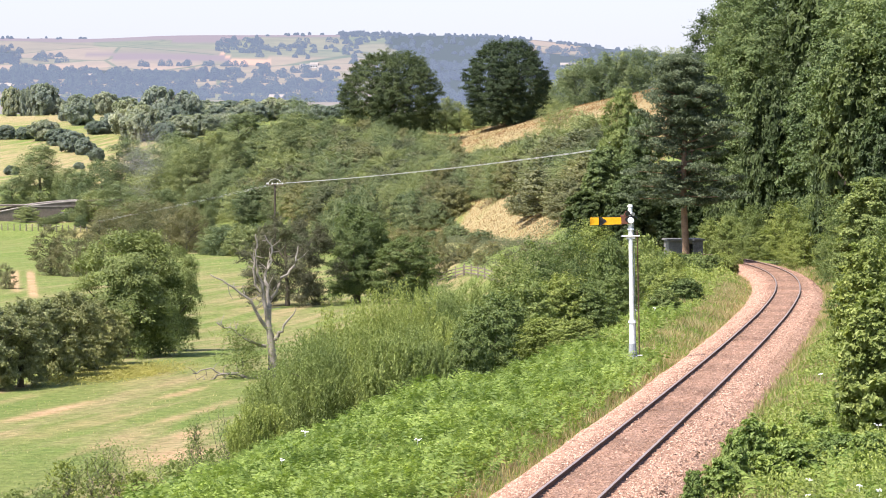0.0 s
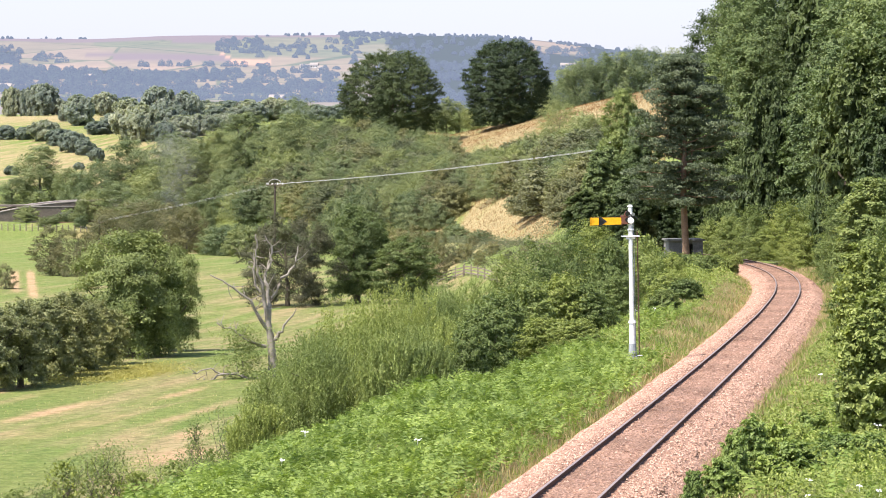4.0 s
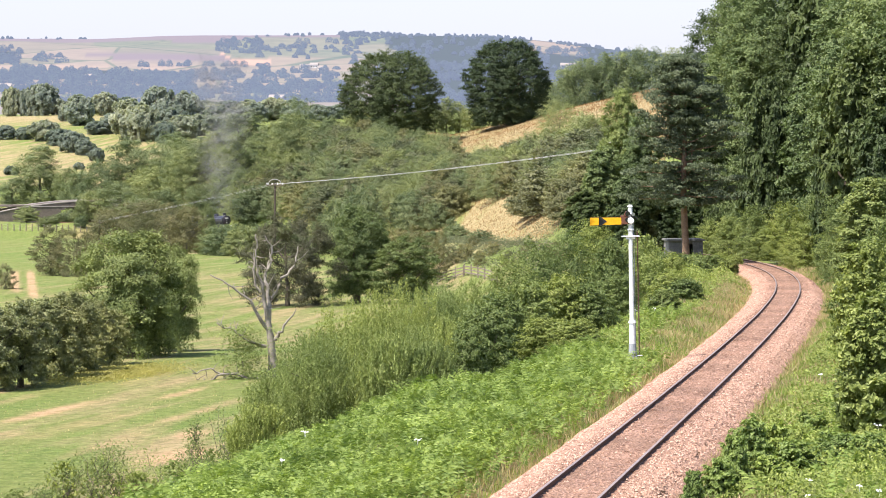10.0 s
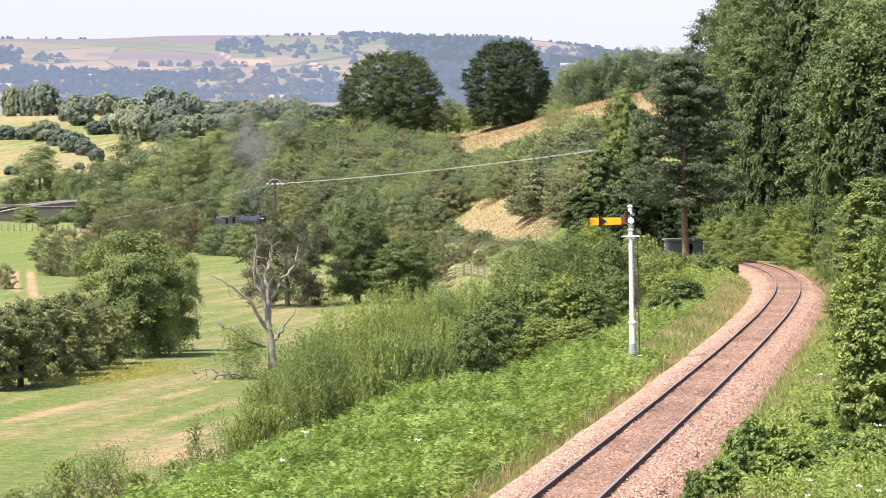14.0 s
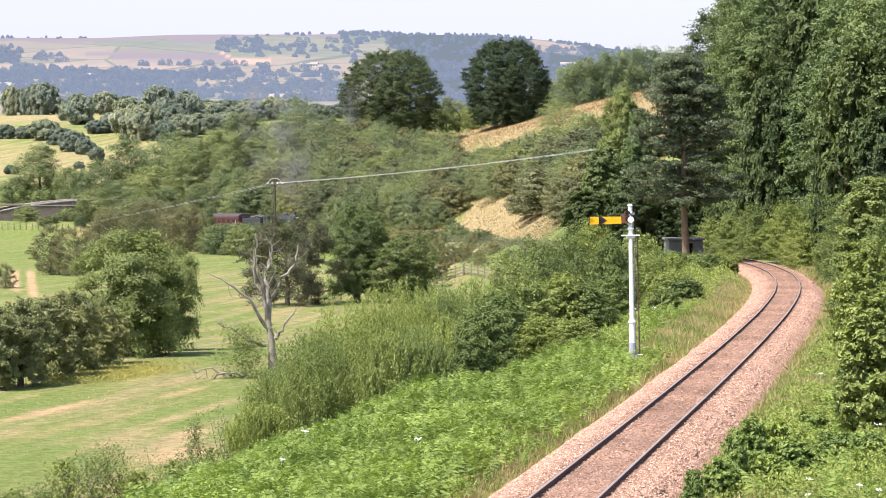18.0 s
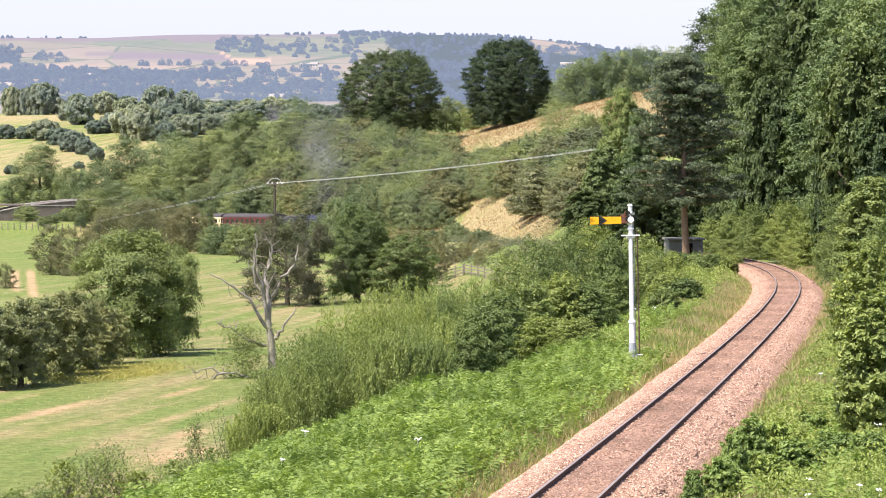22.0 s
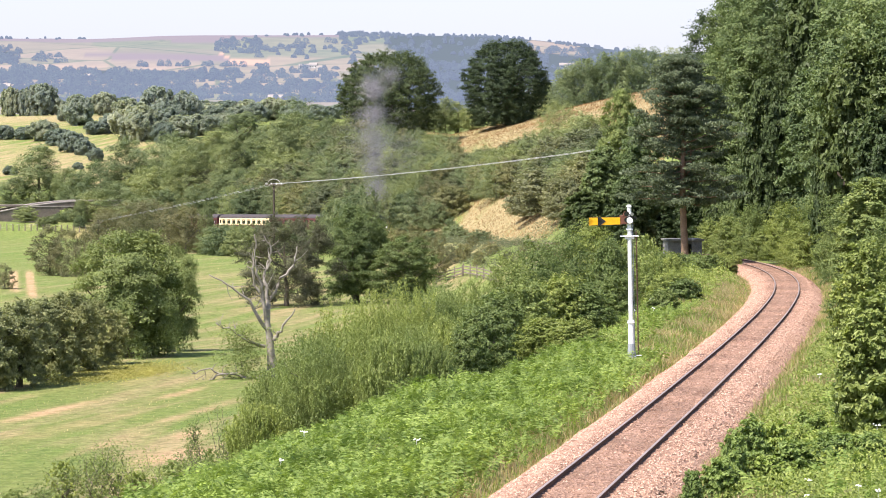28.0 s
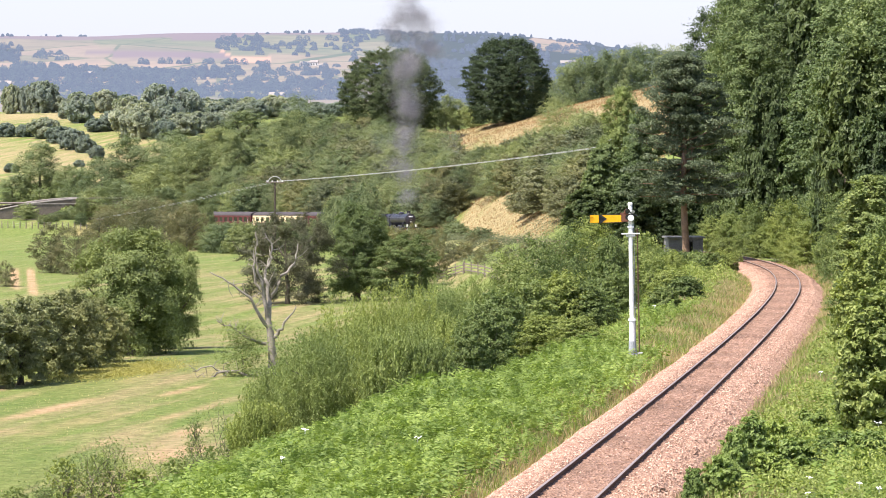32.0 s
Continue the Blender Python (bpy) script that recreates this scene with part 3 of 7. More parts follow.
# far fields: colour, from bearing to bearing (metres across in a kilometre), from y to y
FAR_FIELDS = [
    ("pasture", -156, -27, 3305, 3945),
    ("bracken", -115, -16, 3640, 3935),
    ("heath", -114, -73, 3480, 3565),
    ("pasture", -156, -116, 3415, 3730),
    ("wood", -156, -138, 3300, 3620),
    ("pasture", -116, -71, 3340, 3480),
    ("scar", -73, -53, 3425, 3590),
    ("bracken", -71, -27, 3510, 3680),
    ("hay", -156, -108, 3190, 3365),
    ("hay", -97, -56, 3300, 3380),
    ("hay", -80, -41, 2310, 2780),
    ("wood", -121, -103, 3080, 3255),
    ("scar", -120, -110, 2710, 3050),
    ("hay", -58, -27, 3360, 3520),
    ("bracken", -34, -16, 3535, 3950),
    ("hay", -36, -19, 3230, 3545),
    ("wood", -17, 86, 1845, 4900),
    ("meadow", -34, -17, 2610, 3225),
    ("hay", 28, 46, 3745, 4115),
    ("heath", -156, -67, 3825, 4900),
    ("heath", -71, -30, 3900, 4900),
]


def blobs(rows, x, y):
    s = np.zeros_like(x)
    for cx, cy, rx, ry, a in rows:
        s = np.maximum(s, a * np.exp(-(((x - cx) / rx) ** 2 + ((y - cy) / ry) ** 2) ** 1.5))
    return s


def bare(x, y):
    """Bare sandy scars that run slantwise up the pasture: across and along each scar."""
    s = np.zeros_like(x)
    for cx, cy, across, length, a in SOIL:
        u, w = (x - cx) * 0.21 + (y - cy) * 0.98, (x - cx) * 0.98 - (y - cy) * 0.21
        s = np.maximum(s, 1.35 * a * np.exp(-((u / length) ** 2 + (w / across) ** 2) ** 1.5) * (0.8 + 0.5 * wavy(x, y, 1.6, 3.0)))
    return np.clip(s, 0, 1)


def ruts(x, y):
    """Two bare earth wheel tracks running up the pasture."""
    u = x + 47.6 + 0.14 * (y - 345)
    worn = np.maximum(np.exp(-((u - 1.0) / 0.5) ** 4), np.exp(-((u + 0.9) / 0.55) ** 4))
    return worn * smooth(312, 322, y + 6 * u) * smooth(392, 372, y) * (0.95 + 0.35 * wavy(x, y, 3, 1.0))


def make_ground():
    ang = np.radians(np.concatenate([np.linspace(-180, -11, 60)[:-1], np.linspace(-11, 11, 441), np.linspace(11, 180, 60)[1:-1]]))
    rad = np.concatenate([[0.02], np.geomspace(6, 50, 20)[:-1], np.geomspace(50, 720, 250)[:-1], np.geomspace(720, 4700, 120)])
    a, r = np.meshgrid(ang, rad, indexing="xy")
    x, y = r * np.sin(a), r * np.cos(a)
    z = ground_z(x, y)
    nr, na = a.shape
    v = np.stack([x, y, z], -1).reshape(-1, 3)
    v[:na, 0] += 0.7
    i, j = np.meshgrid(np.arange(nr - 1), np.arange(na), indexing="ij")
    k = (j + 1) % na
    f = np.stack([i * na + j, i * na + k, (i + 1) * na + k, (i + 1) * na + j], -1).reshape(-1, 4)
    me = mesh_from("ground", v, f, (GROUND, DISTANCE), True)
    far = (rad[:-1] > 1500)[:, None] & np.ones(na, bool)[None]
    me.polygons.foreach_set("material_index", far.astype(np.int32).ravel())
    e = x - track_x(y)
    dry = blobs(DRY, x, y) + 0.55 * smooth(6.0, 2.5, np.abs(e)) * (y < 330) + 0.14
    at = me.attributes.new("dry", "FLOAT", "POINT")
    at.data.foreach_set("value", dry.ravel().astype(np.float32))
    at = me.attributes.new("soil", "FLOAT", "POINT")
    at.data.foreach_set("value", np.maximum(bare(x, y), ruts(x, y)).ravel().astype(np.float32))
    # far fields: heath on the brow, bracken under it, pastures and woods below
    t = np.empty((nr, na, 3), np.float32)
    y_safe = np.maximum(np.abs(y), 1.0)
    wx, wy = x + wavy(x, y, 90, 5.0) * 14, y + wavy(x, y, 120, 7.0) * 28
    farmed = np.ones((nr, na), np.float32)
    t[:] = COLOURS["pasture"]
    t[wavy(x, y, 170, 6.0) > 0.3] = COLOURS["meadow"]
    for colour, x0, x1, y0, y1 in FAR_FIELDS:
        here = (wx / y_safe * 1000 > x0) & (wx / y_safe * 1000 < x1) & (wy > y0) & (wy < y1)
        t[here] = COLOURS[colour]
        farmed[here] = colour in ("pasture", "meadow", "hay", "bracken")
    at = me.attributes.new("tint", "FLOAT_COLOR", "POINT")
    at.data.foreach_set("color", np.concatenate([t, farmed[..., None]], -1).ravel())
    return tagged(part("ground", me, None), "summer pasture, dry grass banks and distant valley side", "ground", kind="structure")


ground = make_ground()


# ---- railway ----
def along(y, e, up=0.0):
    """A point e metres to the right of the track's centre line."""
    s = (track_x(y + 0.5) - track_x(y - 0.5))
    n = np.sqrt(1 + s * s)
    return np.stack([track_x(y) + e / n, y - e * s / n, track_z(y) + up], -1)


def strip(ys, profile):
    rows = [along(ys, e, u) for e, u in profile]
    v = np.stack(rows, 1)
    n, k = v.shape[:2]
    i, j = np.meshgrid(np.arange(n - 1), np.arange(k - 1), indexing="ij")
    f = np.stack([i * k + j, i * k + j + 1, (i + 1) * k + j + 1, (i + 1) * k + j], -1).reshape(-1, 4)
    return v, f


track = thing("railway_track", "single railway line on pinkish stone ballast, curving away", "railway", kind="structure")


def make_ballast():
    ys = np.concatenate([np.arange(-60, 55, 2.0), np.arange(55, 330, 0.16), np.arange(330, 900, 2.0)])
    es = np.concatenate([[-2.9, -2.5, -2.1], np.arange(-1.8, 1.85, 0.15), [1.9, 2.1, 2.35]])
    up = np.interp(es, [-2.9, -1.8, -1.4, -0.95, 0.95, 1.4, 1.68, 2.35], [-0.95, -0.19, -0.13, -0.125, -0.125, -0.13, -0.19, -0.6])
    v, f = strip(ys, list(zip(es, up)))
    v = v + np.random.default_rng(3).normal(0, 1, v.shape) * np.array([0.02, 0.02, 0.022])
    edge = wavy(v[..., 0], v[..., 1], 1.1, 2.0) * 0.10
    v[:, :3, 0] += edge[:, :3]
    v[:, -3:, 0] += edge[:, -3:]
    me = mesh_from("ballast_bed", v.reshape(-1, 3), f, (BALLAST,))
    oil = np.clip(1.25 - np.abs(np.abs(es) - 0.55) * 0.9, 0, 1) * (np.abs(es) < 1.35) * 0.9
    oil = np.broadcast_to(oil, v.shape[:2]) * (0.75 + 0.35 * wavy(v[..., 0], v[..., 1], 2.5, 1.0))
    at = me.attributes.new("oil", "FLOAT", "POINT")
    at.data.foreach_set("value", oil.ravel().astype(np.float32))
    part("ballast_bed", me, BALLAST, track, "pinkish crushed stone ballast")
    g = np.random.default_rng(5)
    n = 26000
    yy = 58 + 130 * g.uniform(0, 1, n) ** 1.5
    ee = g.uniform(-2.15, 2.05, n)
    keep = (np.abs(ee) > 0.95) | (g.uniform(0, 1, n) < 0.03)
    yy, ee = yy[keep], ee[keep]
    n = len(yy)
    c = along(yy, ee, np.interp(ee, es, up) + 0.012)
    s = g.uniform(0.018, 0.045, n)
    octa = np.array([[1, 0, 0], [0, 1, 0], [-1, 0, 0], [0, -1, 0], [0, 0, 0.8], [0, 0, -0.8]], float)
    v = c[:, None] + (octa[None] * g.uniform(0.6, 1.3, (n, 6, 1))) * s[:, None, None]
    a = np.array([[0, 1, 4], [1, 2, 4], [2, 3, 4], [3, 0, 4]])
    f = (np.arange(n) * 6)[:, None, None] + a[None]
    part("loose_stones", mesh_from("loose_stones", v.reshape(-1, 3), f.reshape(-1, 3)), LOOSE, track)["kind"] = "stuff"


make_ballast()
for side in (-1, 1):
    ys = np.concatenate([np.arange(-60, 50, 4.0), np.arange(50, 330, 0.8), np.arange(330, 900, 3.0)])
    c = side * 0.7525
    web = [(c - 0.07, -0.155), (c - 0.07, -0.135), (c - 0.012, -0.12), (c - 0.012, -0.045), (c - 0.036, -0.035), (c - 0.036, -0.004)]
    head = [(c - 0.036, -0.004), (c - 0.028, 0.0), (c + 0.028, 0.0), (c + 0.036, -0.004)]
    mirror = [(2 * c - e, u) for e, u in reversed(web)]
    v1, f1 = strip(ys, web)
    v2, f2 = strip(ys, mirror)
    v, f = merge([(v1.reshape(-1, 3), f1), (v2.reshape(-1, 3), f2)])
    rail = part("rail", mesh_from("rail", v, f), RAILSIDE, track, "rust-brown steel rail with a worn head")
    v, f = strip(ys, head)
    part("rail_head", mesh_from("rail_head", v.reshape(-1, 3), f), RAILTOP, rail, "polished running surface")
# ---- trees and bushes ----
# kind: name, label, category, leaf material, crown foot, clumps, leaves a clump, leaf length, trunk radius, variants, trunk's name
PLANTS = {
    "oak": ("oak_tree", "broad dark green oak on the hill's brow", "tree", OAK, 0.0, 950, 85, 0.3, 0.45, 2),
    "far_tree": ("distant_tree", "rounded broadleaf tree in a distant hedgerow, paled and blued for haze", "tree", HEDGE, 0.0, 150, 80, 0.6, 0.3, 5),
    "hill_tree": ("tree", "leafy green broadleaf tree beside the line", "tree", HILLWOOD, 0.0, 210, 80, 0.34, 0.3, 5),
    "line_bush": ("bush", "green bush on the railway bank", "bush", HILLWOOD, 0.0, 160, 48, 0.23, 0.12, 4),
    "big_oak": ("oak_tree", "spreading dark green oak with a low fork", "tree", PASTUREOAK, 0.06, 380, 75, 0.19, 0.32, 1),
    "thorn_tree": ("hawthorn_tree", "dense dull brown-green hawthorn tree", "tree", DARKHAW, 0.04, 420, 75, 0.165, 0.25, 1),
    "thorn": ("hawthorn_bush", "dull brown-green hawthorn bush in rough grass", "bush", HAW, 0.0, 170, 48, 0.19, 0.12, 4),
    "big_ash": ("ash_tree", "big drooping green ash tree in the pasture", "tree", SCRUB, 0.07, 330, 110, 0.19, 0.32, 1),
    "field_tree": ("field_tree", "low olive-green hawthorn at the pasture's edge", "tree", FIELDHAW, 0.1, 240, 62, 0.17, 0.2, 3),
    "sallow": ("sallow_bush", "grey-green sallow bush with upright leafy shoots", "bush", SALLOW, 0.0, 260, 150, 0.095, 0.06, 5),
    "hazel": ("hazel_bush", "bright green hazel bush on the bank", "bush", HAZEL, 0.03, 230, 50, 0.125, 0.07, 5),
    "line_shrub": ("shrub", "green shrub in the grassy verge", "bush", HAZEL, 0.0, 140, 42, 0.13, 0.06, 3),
    "verge_shrub": ("verge_shrub", "leafy green bramble shrub on the verge", "bush", BRAMBLE, 0.0, 90, 50, 0.11, 0.03, 3),
    "wood_tree": ("woodland_tree", "tall green broadleaf tree in the wood", "tree", WOOD, 0.06, 620, 62, 0.27, 0.28, 10),
    "wood_dark": ("woodland_tree", "tall broadleaf tree in the wood, leaf colour darkened as in shade", "tree", DARKWOOD, 0.06, 560, 58, 0.27, 0.28, 6),
    "under": ("undergrowth_bush", "bright green bush at the wood's edge", "bush", HAZEL, 0.0, 190, 52, 0.14, 0.07, 4),
    "large_leaf": ("sycamore_sapling", "big-leaved green sycamore beside the cutting", "bush", HAZEL, 0.0, 240, 48, 0.17, 0.08, 2),
    "scrub": ("hill_bush", "green scrub bush on the hill face", "bush", HILLSCRUB, 0.0, 170, 50, 0.26, 0.12, 5),
    "scrub_light": ("hill_bush", "yellow-green scrub bush on the hill face", "bush", HILLWOOD, 0.0, 170, 50, 0.26, 0.12, 4),
    "sapling": ("sallow_sapling", "sparse twiggy sallow sapling in dry grass", "bush", SALLOW, 0.05, 110, 8, 0.13, 0.03, 4),
    "hill_dark": ("hill_bush", "dark green scrub bush on the hill face", "bush", HILLDARK, 0.0, 190, 55, 0.26, 0.12, 3),
    "thorn_scrub": ("hill_thorn", "brownish thorn bush on the hill face", "bush", HAW, 0.0, 170, 50, 0.26, 0.12, 3),
}
LOFTY = ("big_oak", "thorn_tree", "big_ash", "wood_tree", "wood_dark", "hill_tree")
BULK = {"oak": 0.8, "hill_tree": 0.95, "far_tree": 1.0, "sapling": 0.42, "big_oak": 0.75}
BOUGHS = {"hill_tree": 46, "far_tree": 34, "sapling": 100, "big_oak": 34, "big_ash": 30, "thorn_tree": 34, "wood_tree": 80, "wood_dark": 70, "field_tree": 30, "thorn": 22}
# crowns of arching sprays: how far the tips hang, and the sprays' length beside the crown
SPRAYS = {"big_ash": (0.85, 0.24), "oak": (0.35, 0.11), "big_oak": (0.4, 0.2), "thorn_tree": (0.35, 0.15), "thorn": (0.3, 0.2), "field_tree": (0.4, 0.2), "scrub": (0.35, 0.24), "scrub_light": (0.3, 0.24),
          "hill_dark": (0.35, 0.22), "thorn_scrub": (0.35, 0.24), "line_bush": (0.3, 0.22), "wood_tree": (0.55, 0.15), "wood_dark": (0.55, 0.15), "hazel": (0.3, 0.22), "under": (0.3, 0.22),
          "line_shrub": (0.25, 0.25), "verge_shrub": (0.3, 0.3), "large_leaf": (0.35, 0.2)}
grown = {k: [] for k in PLANTS}
turns = {k: 0 for k in PLANTS}


def grow(kind, x, y, h, w, turn):
    """Plants one of the kind, h high and w wide; alike plants share a few meshes."""
    name, label, category, mat, base, clumps, per, leaf, r, variants = PLANTS[kind]
    made = grown[kind]
    far = kind in ("far_tree", "hill_tree", "scrub", "scrub_light", "hill_dark", "thorn_scrub", "line_bush", "oak")
    turns[kind] += 1
    h = max(h, 0.4 * w)
    w = min(w, 1.2 * h if kind == "hill_tree" else 1.7 * h) if category == "tree" else w
    if len(made) < variants:
        # the pattern plant keeps a natural shape; the planted one is grown from it
        h0, w0 = h, min(max(w, h / 2.4), h / 0.7)
        is_tree = category == "tree"
        droop, reach = SPRAYS.get(kind, (None, 0.2))
        ob = tree(name, label, x, y, h0, w0, mat, base, clumps, per, leaf, r, seed=len(made) * 17 + len(name) + turn, category=category,
                  foot="trunk" if is_tree else "stem", waist=0.48 if is_tree else 0.25, count=6,
                  ragged=0.1 if kind in ("hill_tree", "oak") else 0.2 if kind in LOFTY else 0.15, bulk=BULK.get(kind, 1.0), rise=1.6 if kind == "sallow" else 0.0,
                  scatter=0.6 if kind == "sallow" else 0.34 if far else 0.42, slim=0.42 if kind == "sallow" else 0.55, flat=0.95,
                  hollow=0.05 if kind == "sapling" else 0.75 if kind == "oak" else 0.62 if droop is not None else 0.5 if kind in LOFTY else 0.3,
                  boughs=BOUGHS.get(kind, 0) if droop is not None else BOUGHS.get(kind, clumps // 3), droop=droop, reach=reach)
        ob.scale = (w / w0, w / w0, 1)
        made.append((ob, h0, w0))
        return ob
    near = sorted(made, key=lambda q: abs(math.log(h / q[1])) + abs(math.log(w / q[2])))
    ob, h0, w0 = near[turns[kind] % 2 if len(near) > 3 else 0]
    return again(ob, x, y, w / w0, h / h0, turn)


# oaks on the brow
grow("oak", -10, 588, 15.1, 18.6, 231)
grow("oak", 12.4, 590, 15.0, 16.4, 286)
# trees along the skyline behind the brow
grow("hill_tree", 27.6, 690, 19.5, 10.2, 238)
grow("hill_tree", 33.4, 690, 21.5, 11.5, 231)
grow("hill_tree", 39.7, 690, 23.0, 11.5, 260)
grow("hill_tree", 46.1, 690, 23.9, 11.5, 300)
grow("hill_tree", 51.9, 690, 23.4, 10.2, 97)
grow("hill_tree", 22.2, 680, 14.5, 8.8, 94)
grow("hill_tree", 30.2, 690, 20.8, 10.2, 262)
grow("hill_tree", 36.5, 690, 22.5, 10.2, 243)
grow("hill_tree", 42.9, 690, 23.5, 10.2, 322)
grow("hill_tree", 0.7, 610, 7.3, 4.3, 314)
grow("hill_tree", 3.2, 612, 6.4, 4.5, 95)
grow("hill_tree", 6.1, 606, 5.1, 4.9, 48)
grow("hill_tree", -1.6, 608, 6.0, 4.5, 228)
grow("hill_tree", -16.2, 606, 5.7, 6.7, 155)
grow("hill_tree", 21.6, 612, 3.6, 4.5, 72)
# trees beyond the line, at the foot of the hill
grow("hill_tree", -85.9, 650, 13.2, 11.1, 46)
grow("hill_tree", -91.7, 650, 8.8, 8.4, 275)
grow("hill_tree", -78.7, 640, 7.3, 7.1, 355)
grow("hill_tree", -38.6, 592, 11.1, 11.5, 324)
grow("hill_tree", -43.2, 580, 11.7, 9.7, 21)
grow("hill_tree", -52.9, 590, 13.6, 9.8, 304)
grow("hill_tree", -61.6, 600, 14.5, 11.1, 202)
grow("hill_tree", -67.1, 600, 13.8, 11.1, 231)
grow("hill_tree", -72.7, 610, 11.5, 9.0, 334)
grow("hill_tree", -56.1, 580, 11.7, 9.7, 315)
grow("hill_tree", -48.3, 574, 9.1, 9.6, 332)
grow("hill_tree", -60.6, 570, 9.8, 9.5, 80)
grow("hill_tree", -51.4, 562, 9.0, 8.3, 319)
grow("hill_tree", -66.5, 580, 8.1, 7.5, 7)
grow("hill_tree", -28.8, 590, 8.3, 10.9, 270)
grow("hill_tree", -21.8, 592, 4.9, 8.8, 32)
grow("hill_tree", -31.5, 556, 6.1, 8.2, 30)
grow("hill_tree", -44.5, 556, 8.6, 7.2, 18)
grow("hill_tree", -38.8, 560, 7.0, 8.3, 97)
grow("hill_tree", -55, 556, 7.5, 8.2, 123)
# woodland edge left of the brow
grow("hill_tree", -39.2, 563.2, 12.3, 7.3, 43)
grow("scrub_light", -48.8, 599.9, 5.6, 13.8, 130)
grow("scrub_light", -26.6, 562.1, 12.1, 11.1, 203)
grow("hill_tree", -35.4, 566.9, 7.0, 9.1, 60)
grow("hill_tree", -47.2, 584.7, 4.3, 9.8, 67)
grow("scrub_light", -48.3, 571, 12.3, 8.9, 303)
grow("hill_tree", -40.9, 580.9, 8.6, 9.5, 300)
grow("scrub_light", -28, 561.1, 7.8, 13.5, 100)
grow("hill_tree", -35.3, 575.2, 4.6, 7.7, 55)
grow("hill_tree", -35.4, 591.5, 4.3, 9.0, 89)
grow("hill_tree", -46.2, 581.6, 3.4, 8.5, 104)
grow("hill_tree", -32, 571.7, 9.4, 7.6, 144)
grow("hill_tree", -40.6, 570.4, 3.8, 10.0, 41)
grow("hill_tree", -50.7, 596.8, 5.3, 9.8, 236)
grow("hill_tree", -28.3, 588, 5.7, 10.2, 246)
grow("hill_tree", -24.1, 558.9, 3.3, 9.4, 175)
grow("hill_tree", -21.5, 560.1, 3.7, 8.4, 109)
grow("hill_tree", -39.5, 591.8, 4.5, 10.3, 347)
grow("hill_tree", -29.2, 558.5, 11.4, 7.3, 136)
grow("hill_tree", -38.6, 582.2, 3.7, 11.0, 39)
grow("hill_tree", -35.4, 574.8, 8.0, 7.5, 241)
grow("hill_tree", -48.7, 570.6, 3.4, 8.2, 3)
grow("scrub_light", -52.5, 594.2, 4.0, 14.4, 237)
grow("hill_tree", -48.4, 577.6, 13.4, 11.4, 240)
grow("hill_tree", -61.6, 598.5, 3.2, 10.3, 102)
# bushes between the line and the camera
grow("line_bush", -32.5, 452, 3.8, 5.9, 61)
grow("line_bush", -29.4, 448, 3.8, 5.8, 202)
grow("line_bush", -27.2, 450, 3.8, 5.0, 294)
grow("line_bush", -34.3, 456, 3.7, 5.1, 11)
grow("line_bush", -33.7, 474, 3.6, 4.4, 58)
grow("line_bush", -31.2, 470, 3.6, 4.4, 315)
grow("line_bush", -32, 464, 3.7, 5.2, 55)
grow("line_bush", -28.6, 462, 3.7, 4.8, 121)
grow("line_bush", -26.5, 464, 4.1, 3.4, 131)
grow("line_bush", -23.3, 470, 4.1, 4.7, 227)
grow("line_bush", -19.8, 468, 4.0, 4.0, 205)
grow("line_bush", -15.7, 462, 7.0, 6.0, 258)
grow("line_bush", -13, 455, 8.1, 6.7, 25)
grow("line_bush", -10.8, 452, 8.0, 5.0, 100)
grow("line_bush", -17.9, 466, 5.2, 4.3, 331)
grow("line_bush", -11.3, 440, 3.5, 7.3, 192)
grow("line_bush", -1.6, 440, 1.4, 3.1, 5)
grow("line_bush", 1.8, 430, 2.3, 4.8, 50)
grow("line_bush", -3.5, 430, 2.1, 4.7, 132)
grow("line_bush", 5.1, 420, 1.5, 4.7, 128)
grow("line_bush", -7.5, 430, 3.6, 4.0, 141)
grow("thorn", -51.7, 470, 5.6, 8.0, 174)
grow("thorn", -41.5, 420, 5.9, 7.8, 281)
grow("line_bush", -77.3, 566, 2.4, 4.7, 276)
grow("line_bush", -25.4, 466, 4.1, 5.2, 227)
grow("line_bush", -22, 468, 4.1, 3.5, 330)
grow("line_bush", -5.1, 440, 2.2, 3.3, 39)
grow("line_bush", -2.6, 440, 1.5, 3.2, 281)
grow("line_bush", -0.3, 440, 1.4, 3.2, 305)
grow("line_bush", 1.3, 438, 3.3, 2.9, 342)
grow("line_bush", -1.5, 432, 1.5, 3.2, 23)
grow("line_bush", -32.9, 468, 3.6, 5.2, 197)
grow("line_bush", -34.5, 470, 3.6, 4.4, 81)
grow("line_bush", -29.7, 466, 3.6, 4.3, 197)
grow("line_bush", -15.9, 468, 6.9, 5.2, 241)
grow("line_bush", -12.3, 460, 6.1, 5.1, 86)
# scattered trees and thorns in the pasture
grow("line_bush", -37, 478, 6.3, 3.0, 42)
grow("thorn", -39.9, 480, 6.5, 5.3, 185)
grow("line_bush", -68.3, 575, 5.2, 2.8, 281)
